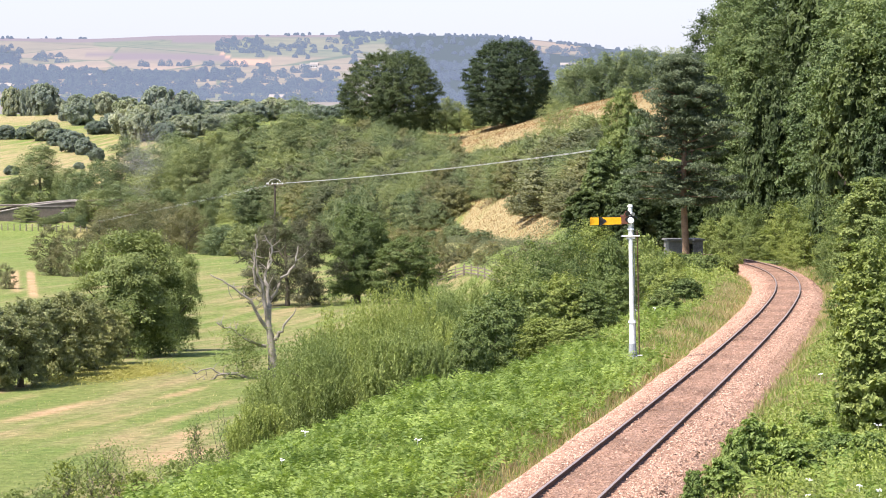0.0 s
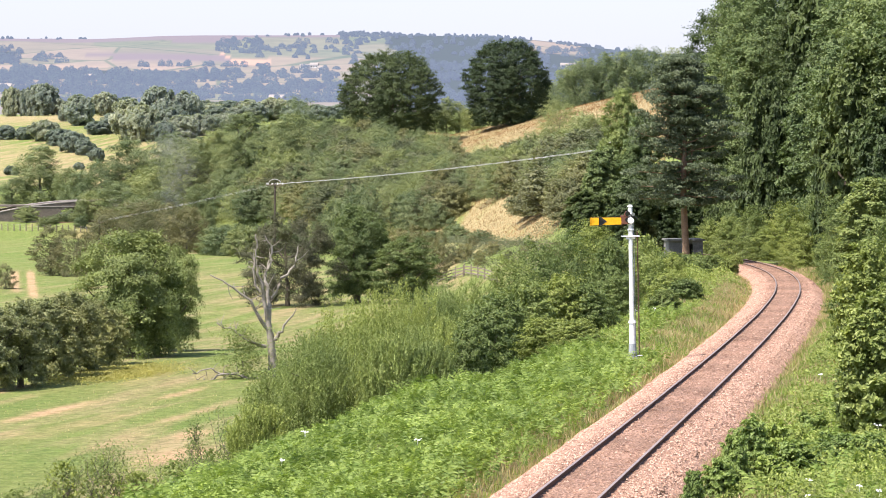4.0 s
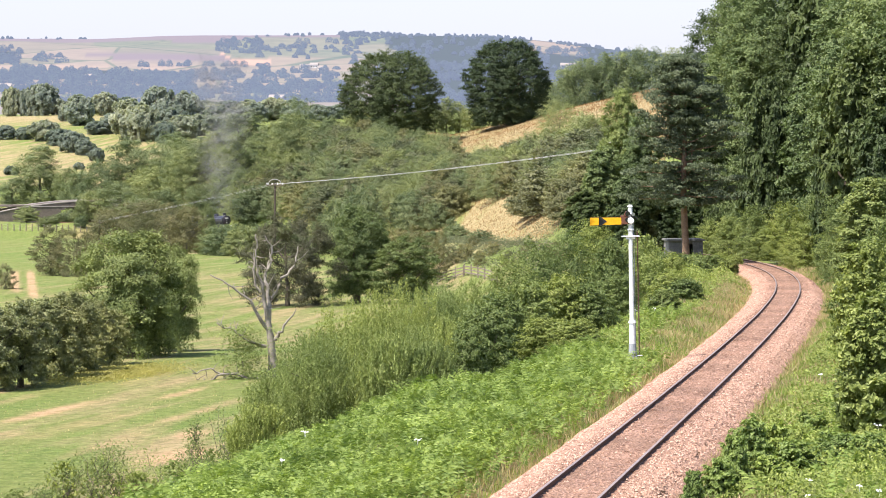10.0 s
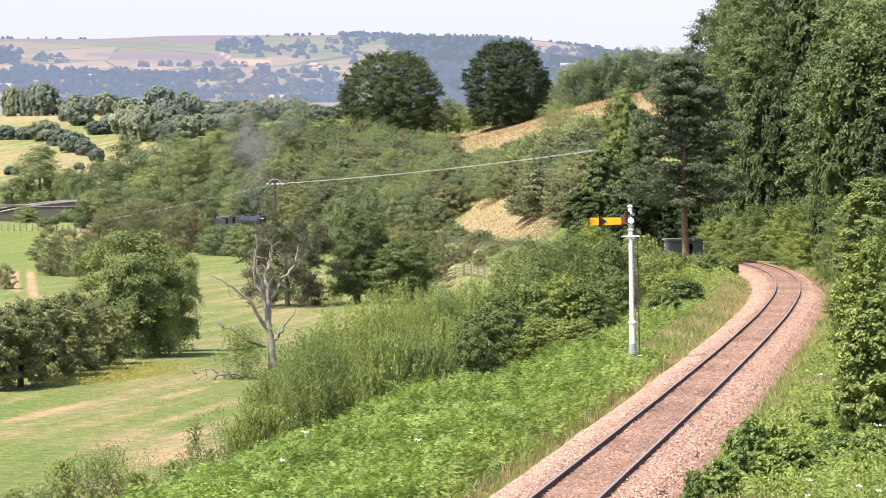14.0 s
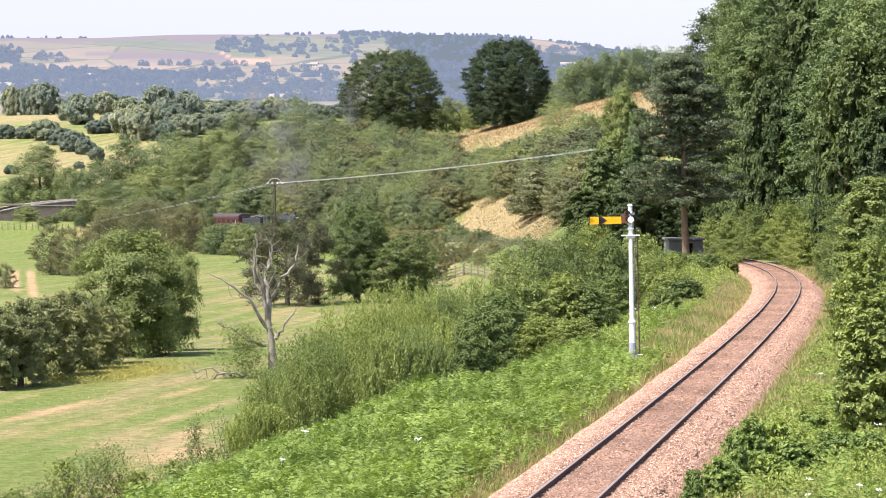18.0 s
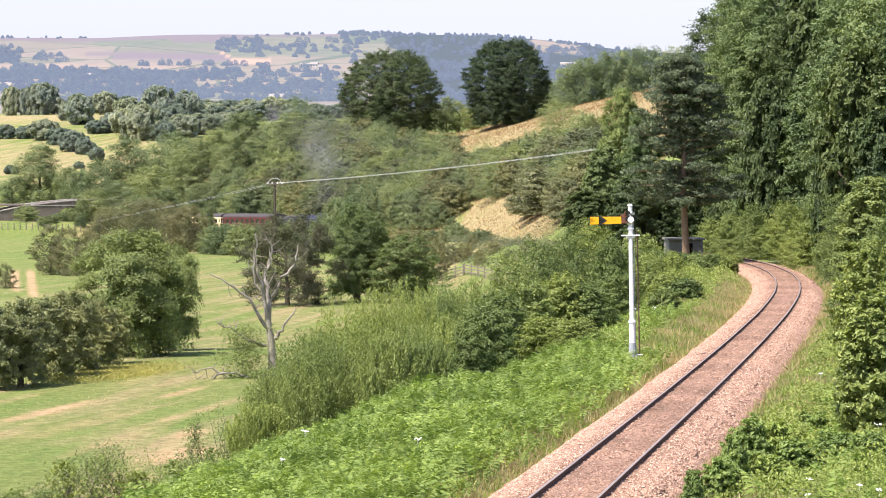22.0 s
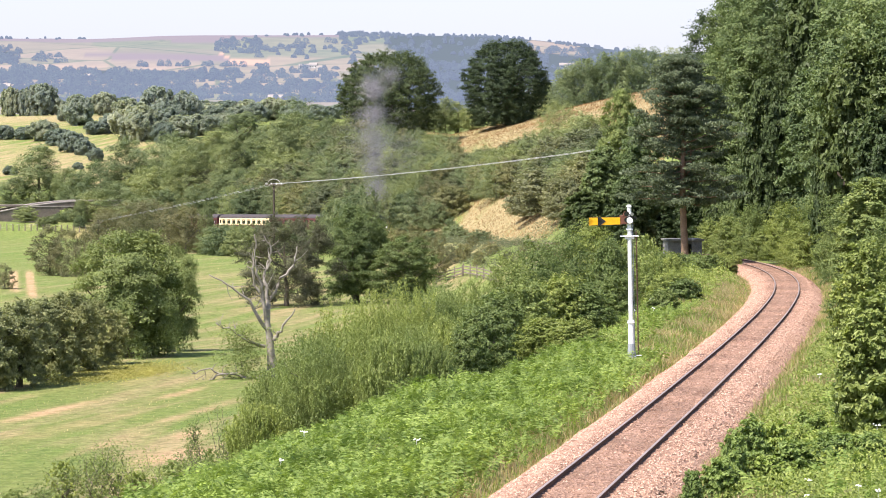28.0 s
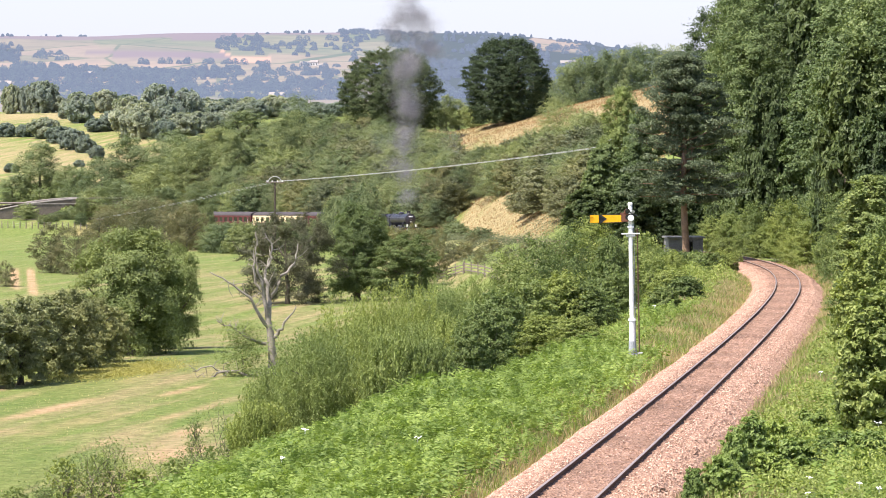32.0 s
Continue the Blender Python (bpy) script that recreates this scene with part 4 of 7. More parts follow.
# scrub that hides the foot of the bridge's arch
grow("line_bush", -71.3, 566, 1.4, 2.3, 20)
grow("line_bush", -70.1, 568, 1.6, 2.5, 110)
grow("line_bush", -68.6, 567, 1.5, 2.3, 200)
grow("line_bush", -72.3, 564, 1.2, 2.5, 300)
grow("line_bush", -73.7, 562, 1.4, 2.5, 70)
grow("line_bush", -66.8, 562, 1.8, 2.5, 150)
grow("thorn", -49.5, 500, 6.3, 6.5, 310)
grow("thorn", -54.8, 498, 5.2, 5.5, 250)
grow("thorn", -44.5, 496, 6.4, 6.4, 300)
grow("field_tree", -26.1, 176.3, 4.3, 3.9, 187)
grow("field_tree", -24.8, 178.6, 4.6, 3.6, 271)
grow("field_tree", -23.7, 183, 4.7, 3.6, 146)
grow("field_tree", -22.8, 187.6, 4.6, 3.5, 247)
grow("field_tree", -21.9, 192.1, 3.9, 2.8, 335)
grow("field_tree", -21.1, 196.7, 3.1, 2.2, 138)
grow("big_ash", -21, 205, 7.9, 7.2, 306)
grow("big_ash", -19.3, 213.8, 6.9, 4.4, 159)
grow("big_oak", -8.2, 292, 8.3, 6.3, 253)
grow("big_oak", -3.6, 288, 5.7, 6.4, 277)
grow("thorn_tree", -14.6, 286, 7.5, 10.1, 312)
grow("thorn", -48.2, 498.5, 7.1, 13.9, 305)
grow("thorn", -39.9, 474, 6.0, 8.8, 29)
grow("thorn", -51.2, 473.5, 6.1, 8.8, 219)
grow("thorn", -47.6, 369.5, 5.4, 5.5, 253)
grow("thorn", -44.1, 366.5, 5.2, 6.1, 215)
grow("thorn", -44.3, 383.5, 4.2, 4.3, 145)
grow("thorn", -46.9, 326.5, 2.4, 2.7, 269)
grow("thorn", -43.1, 481, 6.4, 8.9, 204)
# shrubs inside the curve before the hut
grow("line_shrub", 16, 236, 2.6, 2.6, 339)
grow("line_shrub", 17.2, 234, 1.6, 2.2, 151)
grow("line_shrub", 18.1, 232, 1.2, 2.1, 13)
grow("line_shrub", 19.2, 230, 1.2, 2.1, 7)
grow("line_shrub", 20.3, 229, 1.2, 1.9, 125)
grow("line_shrub", 21.7, 232, 1.2, 1.7, 299)
grow("line_shrub", 16.1, 228, 2.0, 2.1, 21)
grow("line_shrub", 19.4, 240, 1.0, 2.2, 324)
grow("line_shrub", 20.9, 242, 0.9, 2.1, 80)
grow("line_shrub", 22.2, 243, 1.3, 1.8, 209)
grow("line_shrub", 23.2, 243, 1.2, 1.5, 350)
grow("line_shrub", 15.1, 232, 2.7, 2.6, 199)
grow("line_shrub", 16.7, 222, 1.8, 2.1, 27)
grow("line_shrub", 18.7, 222, 1.1, 1.9, 161)
# sallow thicket below the line
grow("sallow", -6.6, 110, 2.8, 2.2, 203)
grow("sallow", -6.2, 114, 4.2, 2.7, 25)
grow("sallow", -5.4, 120, 5.5, 2.9, 297)
grow("sallow", -4.3, 128, 6.5, 3.1, 163)
grow("sallow", -3, 134, 6.5, 3.0, 37)
grow("sallow", -1.6, 140, 6.5, 3.1, 114)
grow("sallow", -0.1, 146, 6.4, 3.0, 219)
grow("sallow", 1.6, 150, 5.8, 2.8, 244)
grow("sallow", -4.6, 112, 4.9, 2.7, 128)
grow("sallow", -3.1, 116, 4.9, 2.8, 124)
grow("sallow", -1.4, 121, 4.2, 2.9, 23)
grow("sallow", 0.1, 126, 3.8, 2.8, 267)
grow("sallow", -1.9, 111, 3.5, 2.5, 73)
grow("sallow", -0.5, 114, 3.0, 1.9, 319)
grow("hazel", 1.8, 128, 3.3, 2.6, 60)
grow("hazel", 2.5, 132, 3.7, 2.4, 104)
grow("hazel", 3.6, 160, 5.5, 3.3, 26)
grow("hazel", 5.2, 166, 6.2, 3.4, 182)
grow("hazel", 6.9, 170, 6.0, 3.5, 270)
grow("hazel", 8.5, 174, 6.0, 3.2, 79)
grow("hazel", 9.2, 166, 4.6, 2.5, 63)
grow("hazel", 4, 146, 4.1, 3.0, 186)
grow("hazel", 5.7, 150, 3.7, 3.1, 226)
grow("hazel", 7.1, 150, 2.7, 2.8, 71)
grow("hazel", 4.3, 130, 2.0, 2.4, 341)
grow("hazel", 5.6, 128, 1.4, 2.1, 213)
grow("hazel", 9.2, 160, 2.6, 2.1, 233)
grow("hazel", 1, 122, 2.8, 1.8, 307)
grow("line_shrub", 13, 192, 2.7, 2.8, 134)
grow("line_shrub", 13.8, 184, 1.5, 2.7, 327)
grow("line_shrub", 12.8, 200, 4.4, 3.3, 298)
grow("line_shrub", 14, 176, 1.2, 2.0, 349)
grow("line_shrub", 11.6, 160, 1.3, 1.8, 214)
# rough ground beside the fence
grow("thorn", -2.7, 330, 5.6, 5.5, 186)
grow("thorn", -5.3, 340, 5.4, 4.4, 271)
grow("thorn", -0.4, 345, 5.2, 2.6, 70)
grow("thorn", 2.6, 365, 1.9, 2.3, 148)
grow("thorn", 4.2, 346, 1.6, 1.9, 65)
grow("thorn", 5.7, 352, 1.5, 2.3, 122)
grow("thorn", 7.1, 329, 1.4, 1.8, 246)
grow("thorn", 8.9, 329, 1.3, 1.8, 58)
grow("thorn", 1.1, 366, 2.1, 2.7, 257)
grow("thorn", 10.2, 311.5, 1.3, 2.3, 158)
grow("thorn", 3.8, 379.5, 1.6, 2.1, 259)
grow("thorn", 11.2, 301, 2.0, 2.6, 319)
# trees about the hut and the wood above the cutting
grow("wood_dark", 14.2, 300, 5.7, 4.7, 183)
grow("wood_tree", 16.6, 312, 10.4, 4.6, 140)
grow("wood_tree", 18.8, 322, 16.4, 4.8, 139)
grow("wood_tree", 19.5, 300, 13.3, 4.4, 312)
grow("wood_dark", 18.2, 292, 7.1, 4.9, 350)
grow("wood_dark", 21.2, 300, 4.5, 3.9, 289)
grow("wood_dark", 23.9, 330, 5.9, 5.5, 357)
grow("wood_dark", 26.5, 322, 3.5, 4.8, 302)
grow("wood_tree", 30.4, 300, 23.8, 9.0, 97)
grow("wood_dark", 30.9, 310, 25.8, 10.0, 324)
grow("wood_tree", 30, 307.8, 19.1, 7.8, 142)
grow("wood_tree", 33.8, 300, 25.0, 9.7, 122)
grow("wood_dark", 36.4, 290, 24.1, 10.1, 97)
grow("wood_tree", 39.2, 280, 23.2, 9.7, 127)
grow("wood_tree", 30.9, 297, 19.4, 8.2, 257)
grow("wood_dark", 34.1, 289.4, 19.8, 8.0, 334)
grow("wood_tree", 33.1, 250, 19.8, 8.1, 100)
grow("wood_tree", 33.9, 235, 20.3, 8.2, 349)
grow("wood_dark", 30.7, 283, 14.1, 6.6, 20)
grow("wood_tree", 33.5, 270, 14.6, 6.9, 321)
grow("wood_dark", 28.9, 302.4, 13.6, 6.3, 31)
grow("wood_dark", 30.4, 220, 15.4, 6.6, 4)
grow("wood_tree", 33.2, 220, 17.4, 7.1, 138)
grow("wood_tree", 41.2, 260, 21.2, 9.0, 132)
grow("wood_dark", 28.6, 324, 15.7, 6.8, 217)
grow("wood_dark", 29.8, 225, 11.8, 5.2, 13)
grow("wood_dark", 27.8, 190, 10.5, 4.8, 319)
grow("wood_dark", 37.3, 220, 17.7, 8.1, 19)
grow("wood_tree", 33.4, 345.6, 20.9, 8.8, 52)
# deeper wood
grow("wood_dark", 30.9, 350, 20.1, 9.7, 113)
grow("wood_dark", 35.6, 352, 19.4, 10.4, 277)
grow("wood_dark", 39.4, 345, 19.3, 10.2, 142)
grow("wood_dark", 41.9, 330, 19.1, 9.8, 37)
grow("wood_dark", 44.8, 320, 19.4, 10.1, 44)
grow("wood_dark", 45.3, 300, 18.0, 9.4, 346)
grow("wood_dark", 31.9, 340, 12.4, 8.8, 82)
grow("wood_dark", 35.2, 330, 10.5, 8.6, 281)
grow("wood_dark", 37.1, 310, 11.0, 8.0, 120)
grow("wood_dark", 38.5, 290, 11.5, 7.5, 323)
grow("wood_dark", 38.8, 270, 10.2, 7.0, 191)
# undergrowth along the far side of the curve
grow("under", 26.8, 264, 4.2, 3.4, 247)
grow("under", 29.3, 260, 4.5, 3.9, 245)
grow("under", 29.6, 240, 5.1, 3.6, 181)
grow("under", 25.5, 272, 3.6, 3.0, 107)
grow("under", 28.2, 238, 3.1, 3.1, 173)
grow("under", 26.6, 205, 5.4, 3.0, 175)
grow("under", 24.8, 284, 3.1, 2.6, 253)
grow("under", 27.9, 262, 2.6, 2.9, 68)
grow("under", 28.1, 246, 2.5, 2.3, 38)
grow("under", 27.3, 215, 2.9, 2.4, 61)
grow("under", 25.5, 190, 3.7, 2.5, 229)
# bushes on the cutting side
grow("under", 20.5, 152, 2.5, 2.5, 319)
grow("wood_tree", 22.5, 160, 7.0, 3.9, 109)
grow("under", 19.6, 135, 4.8, 3.0, 227)
grow("under", 17.5, 132, 1.8, 1.5, 217)
grow("under", 17.8, 118, 3.0, 2.4, 132)
grow("large_leaf", 11.8, 83.3, 3.6, 2.0, 199)
grow("large_leaf", 17, 122.4, 4.3, 2.5, 77)
grow("large_leaf", 12, 89, 2.3, 1.0, 140)
# small shrubs on the near verge
grow("verge_shrub", 7.7, 76, 1.3, 1.0, 188)
grow("verge_shrub", 8.7, 79, 1.0, 1.2, 78)
grow("verge_shrub", 6.4, 70, 0.9, 0.8, 334)
grow("verge_shrub", 10.2, 84, 0.9, 1.1, 305)
grow("verge_shrub", 7.7, 72, 0.8, 0.8, 166)
grow("verge_shrub", 5.7, 69, 0.8, 0.5, 148)
grow("verge_shrub", 8.8, 76, 0.8, 1.0, 280)
grow("verge_shrub", 10.1, 78, 0.8, 1.2, 94)
grow("verge_shrub", 10.4, 74, 0.8, 1.1, 218)
grow("verge_shrub", 6.9, 72, 1.2, 0.7, 334)
# low bushes among the thin saplings
grow("sapling", -14.6, 117, 1.7, 1.7, 189)
grow("sapling", -13.2, 118, 1.8, 2.0, 297)
grow("sapling", -11.7, 116, 1.4, 1.5, 49)
grow("sapling", -10.4, 118, 1.7, 2.0, 236)
grow("sapling", -9.2, 120, 1.9, 1.6, 165)
grow("sapling", -16.1, 114, 0.9, 1.3, 40)
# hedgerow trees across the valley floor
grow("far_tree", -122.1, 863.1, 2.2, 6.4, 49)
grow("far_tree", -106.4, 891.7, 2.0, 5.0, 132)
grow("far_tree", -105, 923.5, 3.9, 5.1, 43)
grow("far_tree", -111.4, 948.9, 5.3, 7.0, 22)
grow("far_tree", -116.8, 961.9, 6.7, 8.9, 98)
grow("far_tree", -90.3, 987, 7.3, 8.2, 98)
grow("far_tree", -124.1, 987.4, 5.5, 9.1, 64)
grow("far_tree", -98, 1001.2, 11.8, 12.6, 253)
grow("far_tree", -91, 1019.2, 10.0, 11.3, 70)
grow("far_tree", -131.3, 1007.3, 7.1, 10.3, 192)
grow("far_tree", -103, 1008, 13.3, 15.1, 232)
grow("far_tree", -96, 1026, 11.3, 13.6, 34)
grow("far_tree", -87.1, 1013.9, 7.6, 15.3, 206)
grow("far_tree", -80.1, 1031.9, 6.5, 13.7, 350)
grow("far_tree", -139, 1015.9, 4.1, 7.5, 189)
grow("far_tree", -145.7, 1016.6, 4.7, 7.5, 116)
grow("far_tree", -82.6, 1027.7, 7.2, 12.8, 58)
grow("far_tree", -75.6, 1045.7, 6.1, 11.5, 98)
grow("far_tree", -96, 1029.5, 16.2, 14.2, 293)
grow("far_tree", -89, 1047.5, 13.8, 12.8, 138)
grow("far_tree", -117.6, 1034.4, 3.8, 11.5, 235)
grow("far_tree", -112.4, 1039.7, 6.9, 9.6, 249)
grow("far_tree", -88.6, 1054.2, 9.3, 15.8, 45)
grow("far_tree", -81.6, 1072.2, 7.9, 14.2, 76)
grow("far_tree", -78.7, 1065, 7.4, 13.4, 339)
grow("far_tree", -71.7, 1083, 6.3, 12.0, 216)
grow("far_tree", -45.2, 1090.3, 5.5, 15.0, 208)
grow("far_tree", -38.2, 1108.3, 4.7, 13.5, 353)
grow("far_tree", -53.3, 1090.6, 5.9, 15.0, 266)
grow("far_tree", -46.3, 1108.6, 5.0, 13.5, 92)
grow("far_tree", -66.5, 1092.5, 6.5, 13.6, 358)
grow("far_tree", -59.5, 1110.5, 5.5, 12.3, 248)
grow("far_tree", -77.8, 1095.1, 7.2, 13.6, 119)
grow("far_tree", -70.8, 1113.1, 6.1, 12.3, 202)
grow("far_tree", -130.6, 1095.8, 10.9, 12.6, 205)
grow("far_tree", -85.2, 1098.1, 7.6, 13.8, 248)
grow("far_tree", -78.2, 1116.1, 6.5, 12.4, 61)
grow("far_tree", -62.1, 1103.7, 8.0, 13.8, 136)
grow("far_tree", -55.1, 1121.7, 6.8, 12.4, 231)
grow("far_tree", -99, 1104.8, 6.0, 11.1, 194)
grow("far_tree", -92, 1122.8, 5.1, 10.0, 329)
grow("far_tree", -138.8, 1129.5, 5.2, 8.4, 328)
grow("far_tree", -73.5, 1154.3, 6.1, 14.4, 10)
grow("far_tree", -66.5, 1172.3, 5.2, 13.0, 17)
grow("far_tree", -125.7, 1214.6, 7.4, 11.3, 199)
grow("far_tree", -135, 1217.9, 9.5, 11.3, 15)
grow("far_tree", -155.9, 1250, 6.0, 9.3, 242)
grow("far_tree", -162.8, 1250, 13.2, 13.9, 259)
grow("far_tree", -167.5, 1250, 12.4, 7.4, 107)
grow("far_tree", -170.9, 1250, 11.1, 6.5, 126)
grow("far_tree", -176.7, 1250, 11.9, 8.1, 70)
# scrub over the hill face
grow("scrub_light", -28.5, 609, 3.9, 6.5, 264)
grow("scrub_light", -25.8, 608, 3.6, 4.8, 202)
grow("scrub_light", -21.9, 593, 4.5, 5.9, 199)
grow("scrub_light", -18.4, 582, 4.6, 5.4, 232)
grow("scrub", -14.7, 581, 3.5, 4.9, 278)
grow("scrub_light", -12.1, 572, 3.5, 5.7, 216)
grow("scrub_light", -9.7, 563, 4.0, 4.6, 41)
grow("scrub", -7.2, 563, 3.2, 3.6, 334)
grow("scrub_light", -4.8, 551, 4.4, 5.4, 112)
grow("scrub_light", -1.9, 543, 4.7, 6.4, 179)
grow("scrub_light", 0.7, 536, 4.8, 6.6, 275)
grow("scrub", 23.1, 487, 4.7, 5.5, 325)
grow("scrub_light", 25.6, 490, 3.4, 4.5, 149)
grow("scrub", -33, 603, 4.5, 5.4, 183)
grow("scrub_light", -30.4, 604, 3.5, 5.1, 114)
grow("scrub", -26.7, 588, 4.6, 7.6, 159)
grow("scrub_light", -23, 577, 4.7, 7.6, 248)
grow("scrub", -19, 567, 4.7, 6.6, 47)
grow("scrub", -16.1, 568, 3.4, 5.7, 197)
grow("scrub_light", -12, 554, 4.5, 7.0, 29)
grow("scrub_light", -8.9, 554, 3.5, 4.8, 190)
grow("scrub", -6.1, 548, 3.5, 5.7, 212)
grow("scrub_light", -3.7, 542, 3.6, 5.8, 264)
grow("scrub_light", -1.5, 531, 4.4, 6.1, 27)
grow("scrub", 0.7, 526, 4.5, 7.0, 76)
grow("scrub_light", 13.3, 501, 3.2, 7.2, 213)
grow("scrub_light", 15.3, 498, 3.8, 5.8, 19)
grow("scrub", 17.8, 494, 4.0, 6.4, 159)
grow("scrub_light", 20, 490, 3.7, 6.4, 341)
grow("scrub_light", 22.5, 484, 3.6, 4.2, 201)
grow("thorn_scrub", 24.3, 465, 4.4, 5.1, 227)
grow("scrub", -42.7, 609, 4.7, 7.9, 105)
grow("scrub_light", -38.7, 607, 4.0, 6.6, 152)
grow("scrub_light", -33.7, 589, 5.5, 6.3, 96)
grow("scrub", -30.8, 582, 5.5, 8.9, 288)
grow("scrub_light", -27.5, 574, 5.2, 6.9, 52)
grow("scrub_light", -25.2, 577, 3.9, 5.9, 92)
grow("scrub", -22.5, 571, 3.7, 5.7, 51)
grow("scrub", -19.7, 563, 4.0, 5.4, 37)
grow("scrub_light", -16.7, 549, 5.6, 6.6, 105)
grow("scrub_light", -13.2, 543, 5.6, 7.2, 211)
grow("scrub_light", -10.1, 537, 5.5, 6.9, 125)
grow("scrub", -7, 532, 5.0, 6.6, 175)
grow("scrub_light", -4.5, 528, 4.7, 5.7, 170)
grow("scrub_light", -1.3, 517, 5.7, 6.7, 275)
grow("scrub", 2, 513, 4.1, 6.9, 72)
grow("scrub_light", 7.9, 499, 4.3, 10.0, 290)
grow("scrub", 11, 496, 4.5, 5.9, 125)
grow("scrub", 13.5, 493, 4.5, 5.3, 184)
grow("scrub_light", 15.3, 481, 5.8, 8.8, 122)
grow("scrub_light", 18.2, 476, 4.9, 7.1, 135)
grow("scrub_light", 19.6, 462, 5.5, 7.0, 74)
grow("scrub", 21.1, 453, 5.6, 9.1, 123)
grow("scrub", 23.7, 451, 4.5, 6.5, 39)
grow("scrub_light", -45.1, 600, 5.9, 6.9, 343)
grow("scrub_light", -40.8, 592, 5.8, 8.5, 8)
grow("scrub", -38.4, 594, 4.6, 6.5, 60)
grow("scrub_light", -35, 590, 4.0, 5.1, 290)
grow("scrub_light", -30.8, 582, 3.7, 5.8, 74)
grow("scrub_light", -27.1, 566, 4.8, 6.3, 319)
grow("scrub", -23.1, 557, 4.9, 6.3, 237)
grow("scrub_light", -19.3, 547, 5.7, 7.7, 289)
grow("scrub", -17, 542, 5.9, 8.3, 215)
grow("scrub", -13.5, 541, 4.4, 6.7, 221)
grow("scrub_light", -10.1, 531, 5.0, 6.5, 303)
grow("scrub_light", -6.7, 528, 4.3, 5.2, 203)
grow("scrub", -3.2, 518, 4.8, 7.8, 279)
grow("scrub_light", -0.8, 514, 4.6, 5.2, 340)
grow("scrub_light", 1.6, 508, 4.9, 5.9, 332)
grow("thorn_scrub", 4.6, 503, 4.6, 5.8, 66)
grow("scrub", 6.6, 500, 4.7, 5.4, 124)
grow("scrub", 9.5, 499, 3.6, 5.1, 230)
grow("scrub_light", 12.3, 489, 4.6, 6.6, 23)
grow("scrub", 14.3, 481, 4.7, 6.1, 73)
grow("scrub", 16.7, 459, 6.0, 7.3, 151)
grow("scrub", 19.3, 453, 5.4, 6.9, 181)
grow("scrub_light", 22.2, 453, 3.6, 5.5, 286)
grow("scrub_light", 22.9, 431, 5.2, 8.3, 25)
grow("scrub_light", -44.3, 591, 5.9, 8.1, 69)
grow("scrub_light", -41.1, 585, 5.9, 7.9, 86)
grow("scrub_light", -38.6, 587, 4.4, 5.3, 92)
grow("scrub", -34.5, 575, 4.8, 6.1, 338)
grow("scrub_light", -31.3, 572, 3.9, 6.5, 92)
grow("scrub_light", -27.6, 562, 4.4, 4.9, 39)
grow("scrub_light", -24.4, 553, 4.9, 5.5, 307)
grow("scrub", -21.2, 548, 4.9, 7.1, 84)
grow("scrub_light", -18.4, 540, 5.5, 6.9, 280)
grow("scrub", -16.2, 536, 5.6, 9.0, 318)
grow("scrub", -13.4, 530, 5.5, 9.0, 255)
grow("scrub_light", -11.4, 533, 3.7, 6.1, 164)
grow("scrub_light", -8.1, 520, 5.6, 7.7, 324)
grow("scrub_light", -5.1, 516, 4.8, 5.9, 84)
grow("scrub_light", -3, 513, 4.7, 6.6, 131)
grow("scrub_light", 0.1, 504, 5.6, 7.7, 113)
grow("scrub", 3.2, 500, 5.0, 6.1, 26)
grow("scrub_light", 5.8, 492, 5.7, 6.9, 9)
grow("scrub_light", 8.4, 486, 5.6, 8.5, 15)
grow("scrub_light", 10.1, 478, 5.8, 8.3, 121)
grow("scrub", 12.9, 484, 3.7, 5.7, 318)
grow("scrub_light", 15, 460, 5.6, 7.7, 332)
grow("scrub_light", 17.8, 459, 4.0, 4.8, 353)
grow("scrub", 19.6, 442, 5.0, 6.5, 239)
grow("scrub_light", 21.6, 439, 4.1, 4.7, 250)
grow("scrub_light", -46.4, 590, 5.5, 9.1, 1)
grow("scrub_light", -43.2, 582, 5.8, 7.7, 152)
grow("thorn_scrub", -39.7, 574, 5.9, 8.8, 313)
grow("scrub_light", -37.3, 576, 4.3, 5.3, 236)
grow("scrub", -34.7, 570, 4.3, 7.0, 312)
grow("scrub_light", -31.9, 564, 4.0, 6.7, 175)
grow("scrub_light", -28.2, 551, 5.8, 9.6, 90)
grow("scrub_light", -25.3, 550, 4.6, 6.0, 25)
grow("scrub_light", -22.8, 546, 4.5, 6.4, 83)
grow("scrub_light", -19.7, 540, 4.6, 7.1, 241)
grow("scrub_light", -16.7, 529, 6.0, 9.7, 104)
grow("scrub_light", -13.8, 528, 4.6, 5.9, 140)
grow("scrub_light", -10.8, 521, 4.8, 6.9, 290)
grow("scrub", -7.3, 513, 5.4, 7.0, 78)
grow("scrub_light", -4.2, 507, 5.6, 6.9, 61)
grow("scrub", -2.3, 507, 4.4, 5.1, 195)
grow("scrub_light", 0, 499, 5.5, 6.1, 201)
grow("scrub", 2.8, 496, 4.8, 6.7, 65)
grow("scrub", 4.6, 494, 4.4, 6.3, 69)
grow("scrub", 7.1, 485, 4.9, 6.7, 193)
grow("scrub", 9.1, 484, 4.1, 6.3, 207)
grow("scrub", 10.8, 472, 4.8, 5.7, 189)
grow("scrub", 12.9, 469, 4.1, 4.6, 322)
grow("scrub_light", 15.1, 463, 3.6, 5.7, 338)
grow("scrub", 16.8, 438, 5.8, 8.8, 341)
grow("scrub_light", 18.3, 431, 5.5, 8.5, 132)
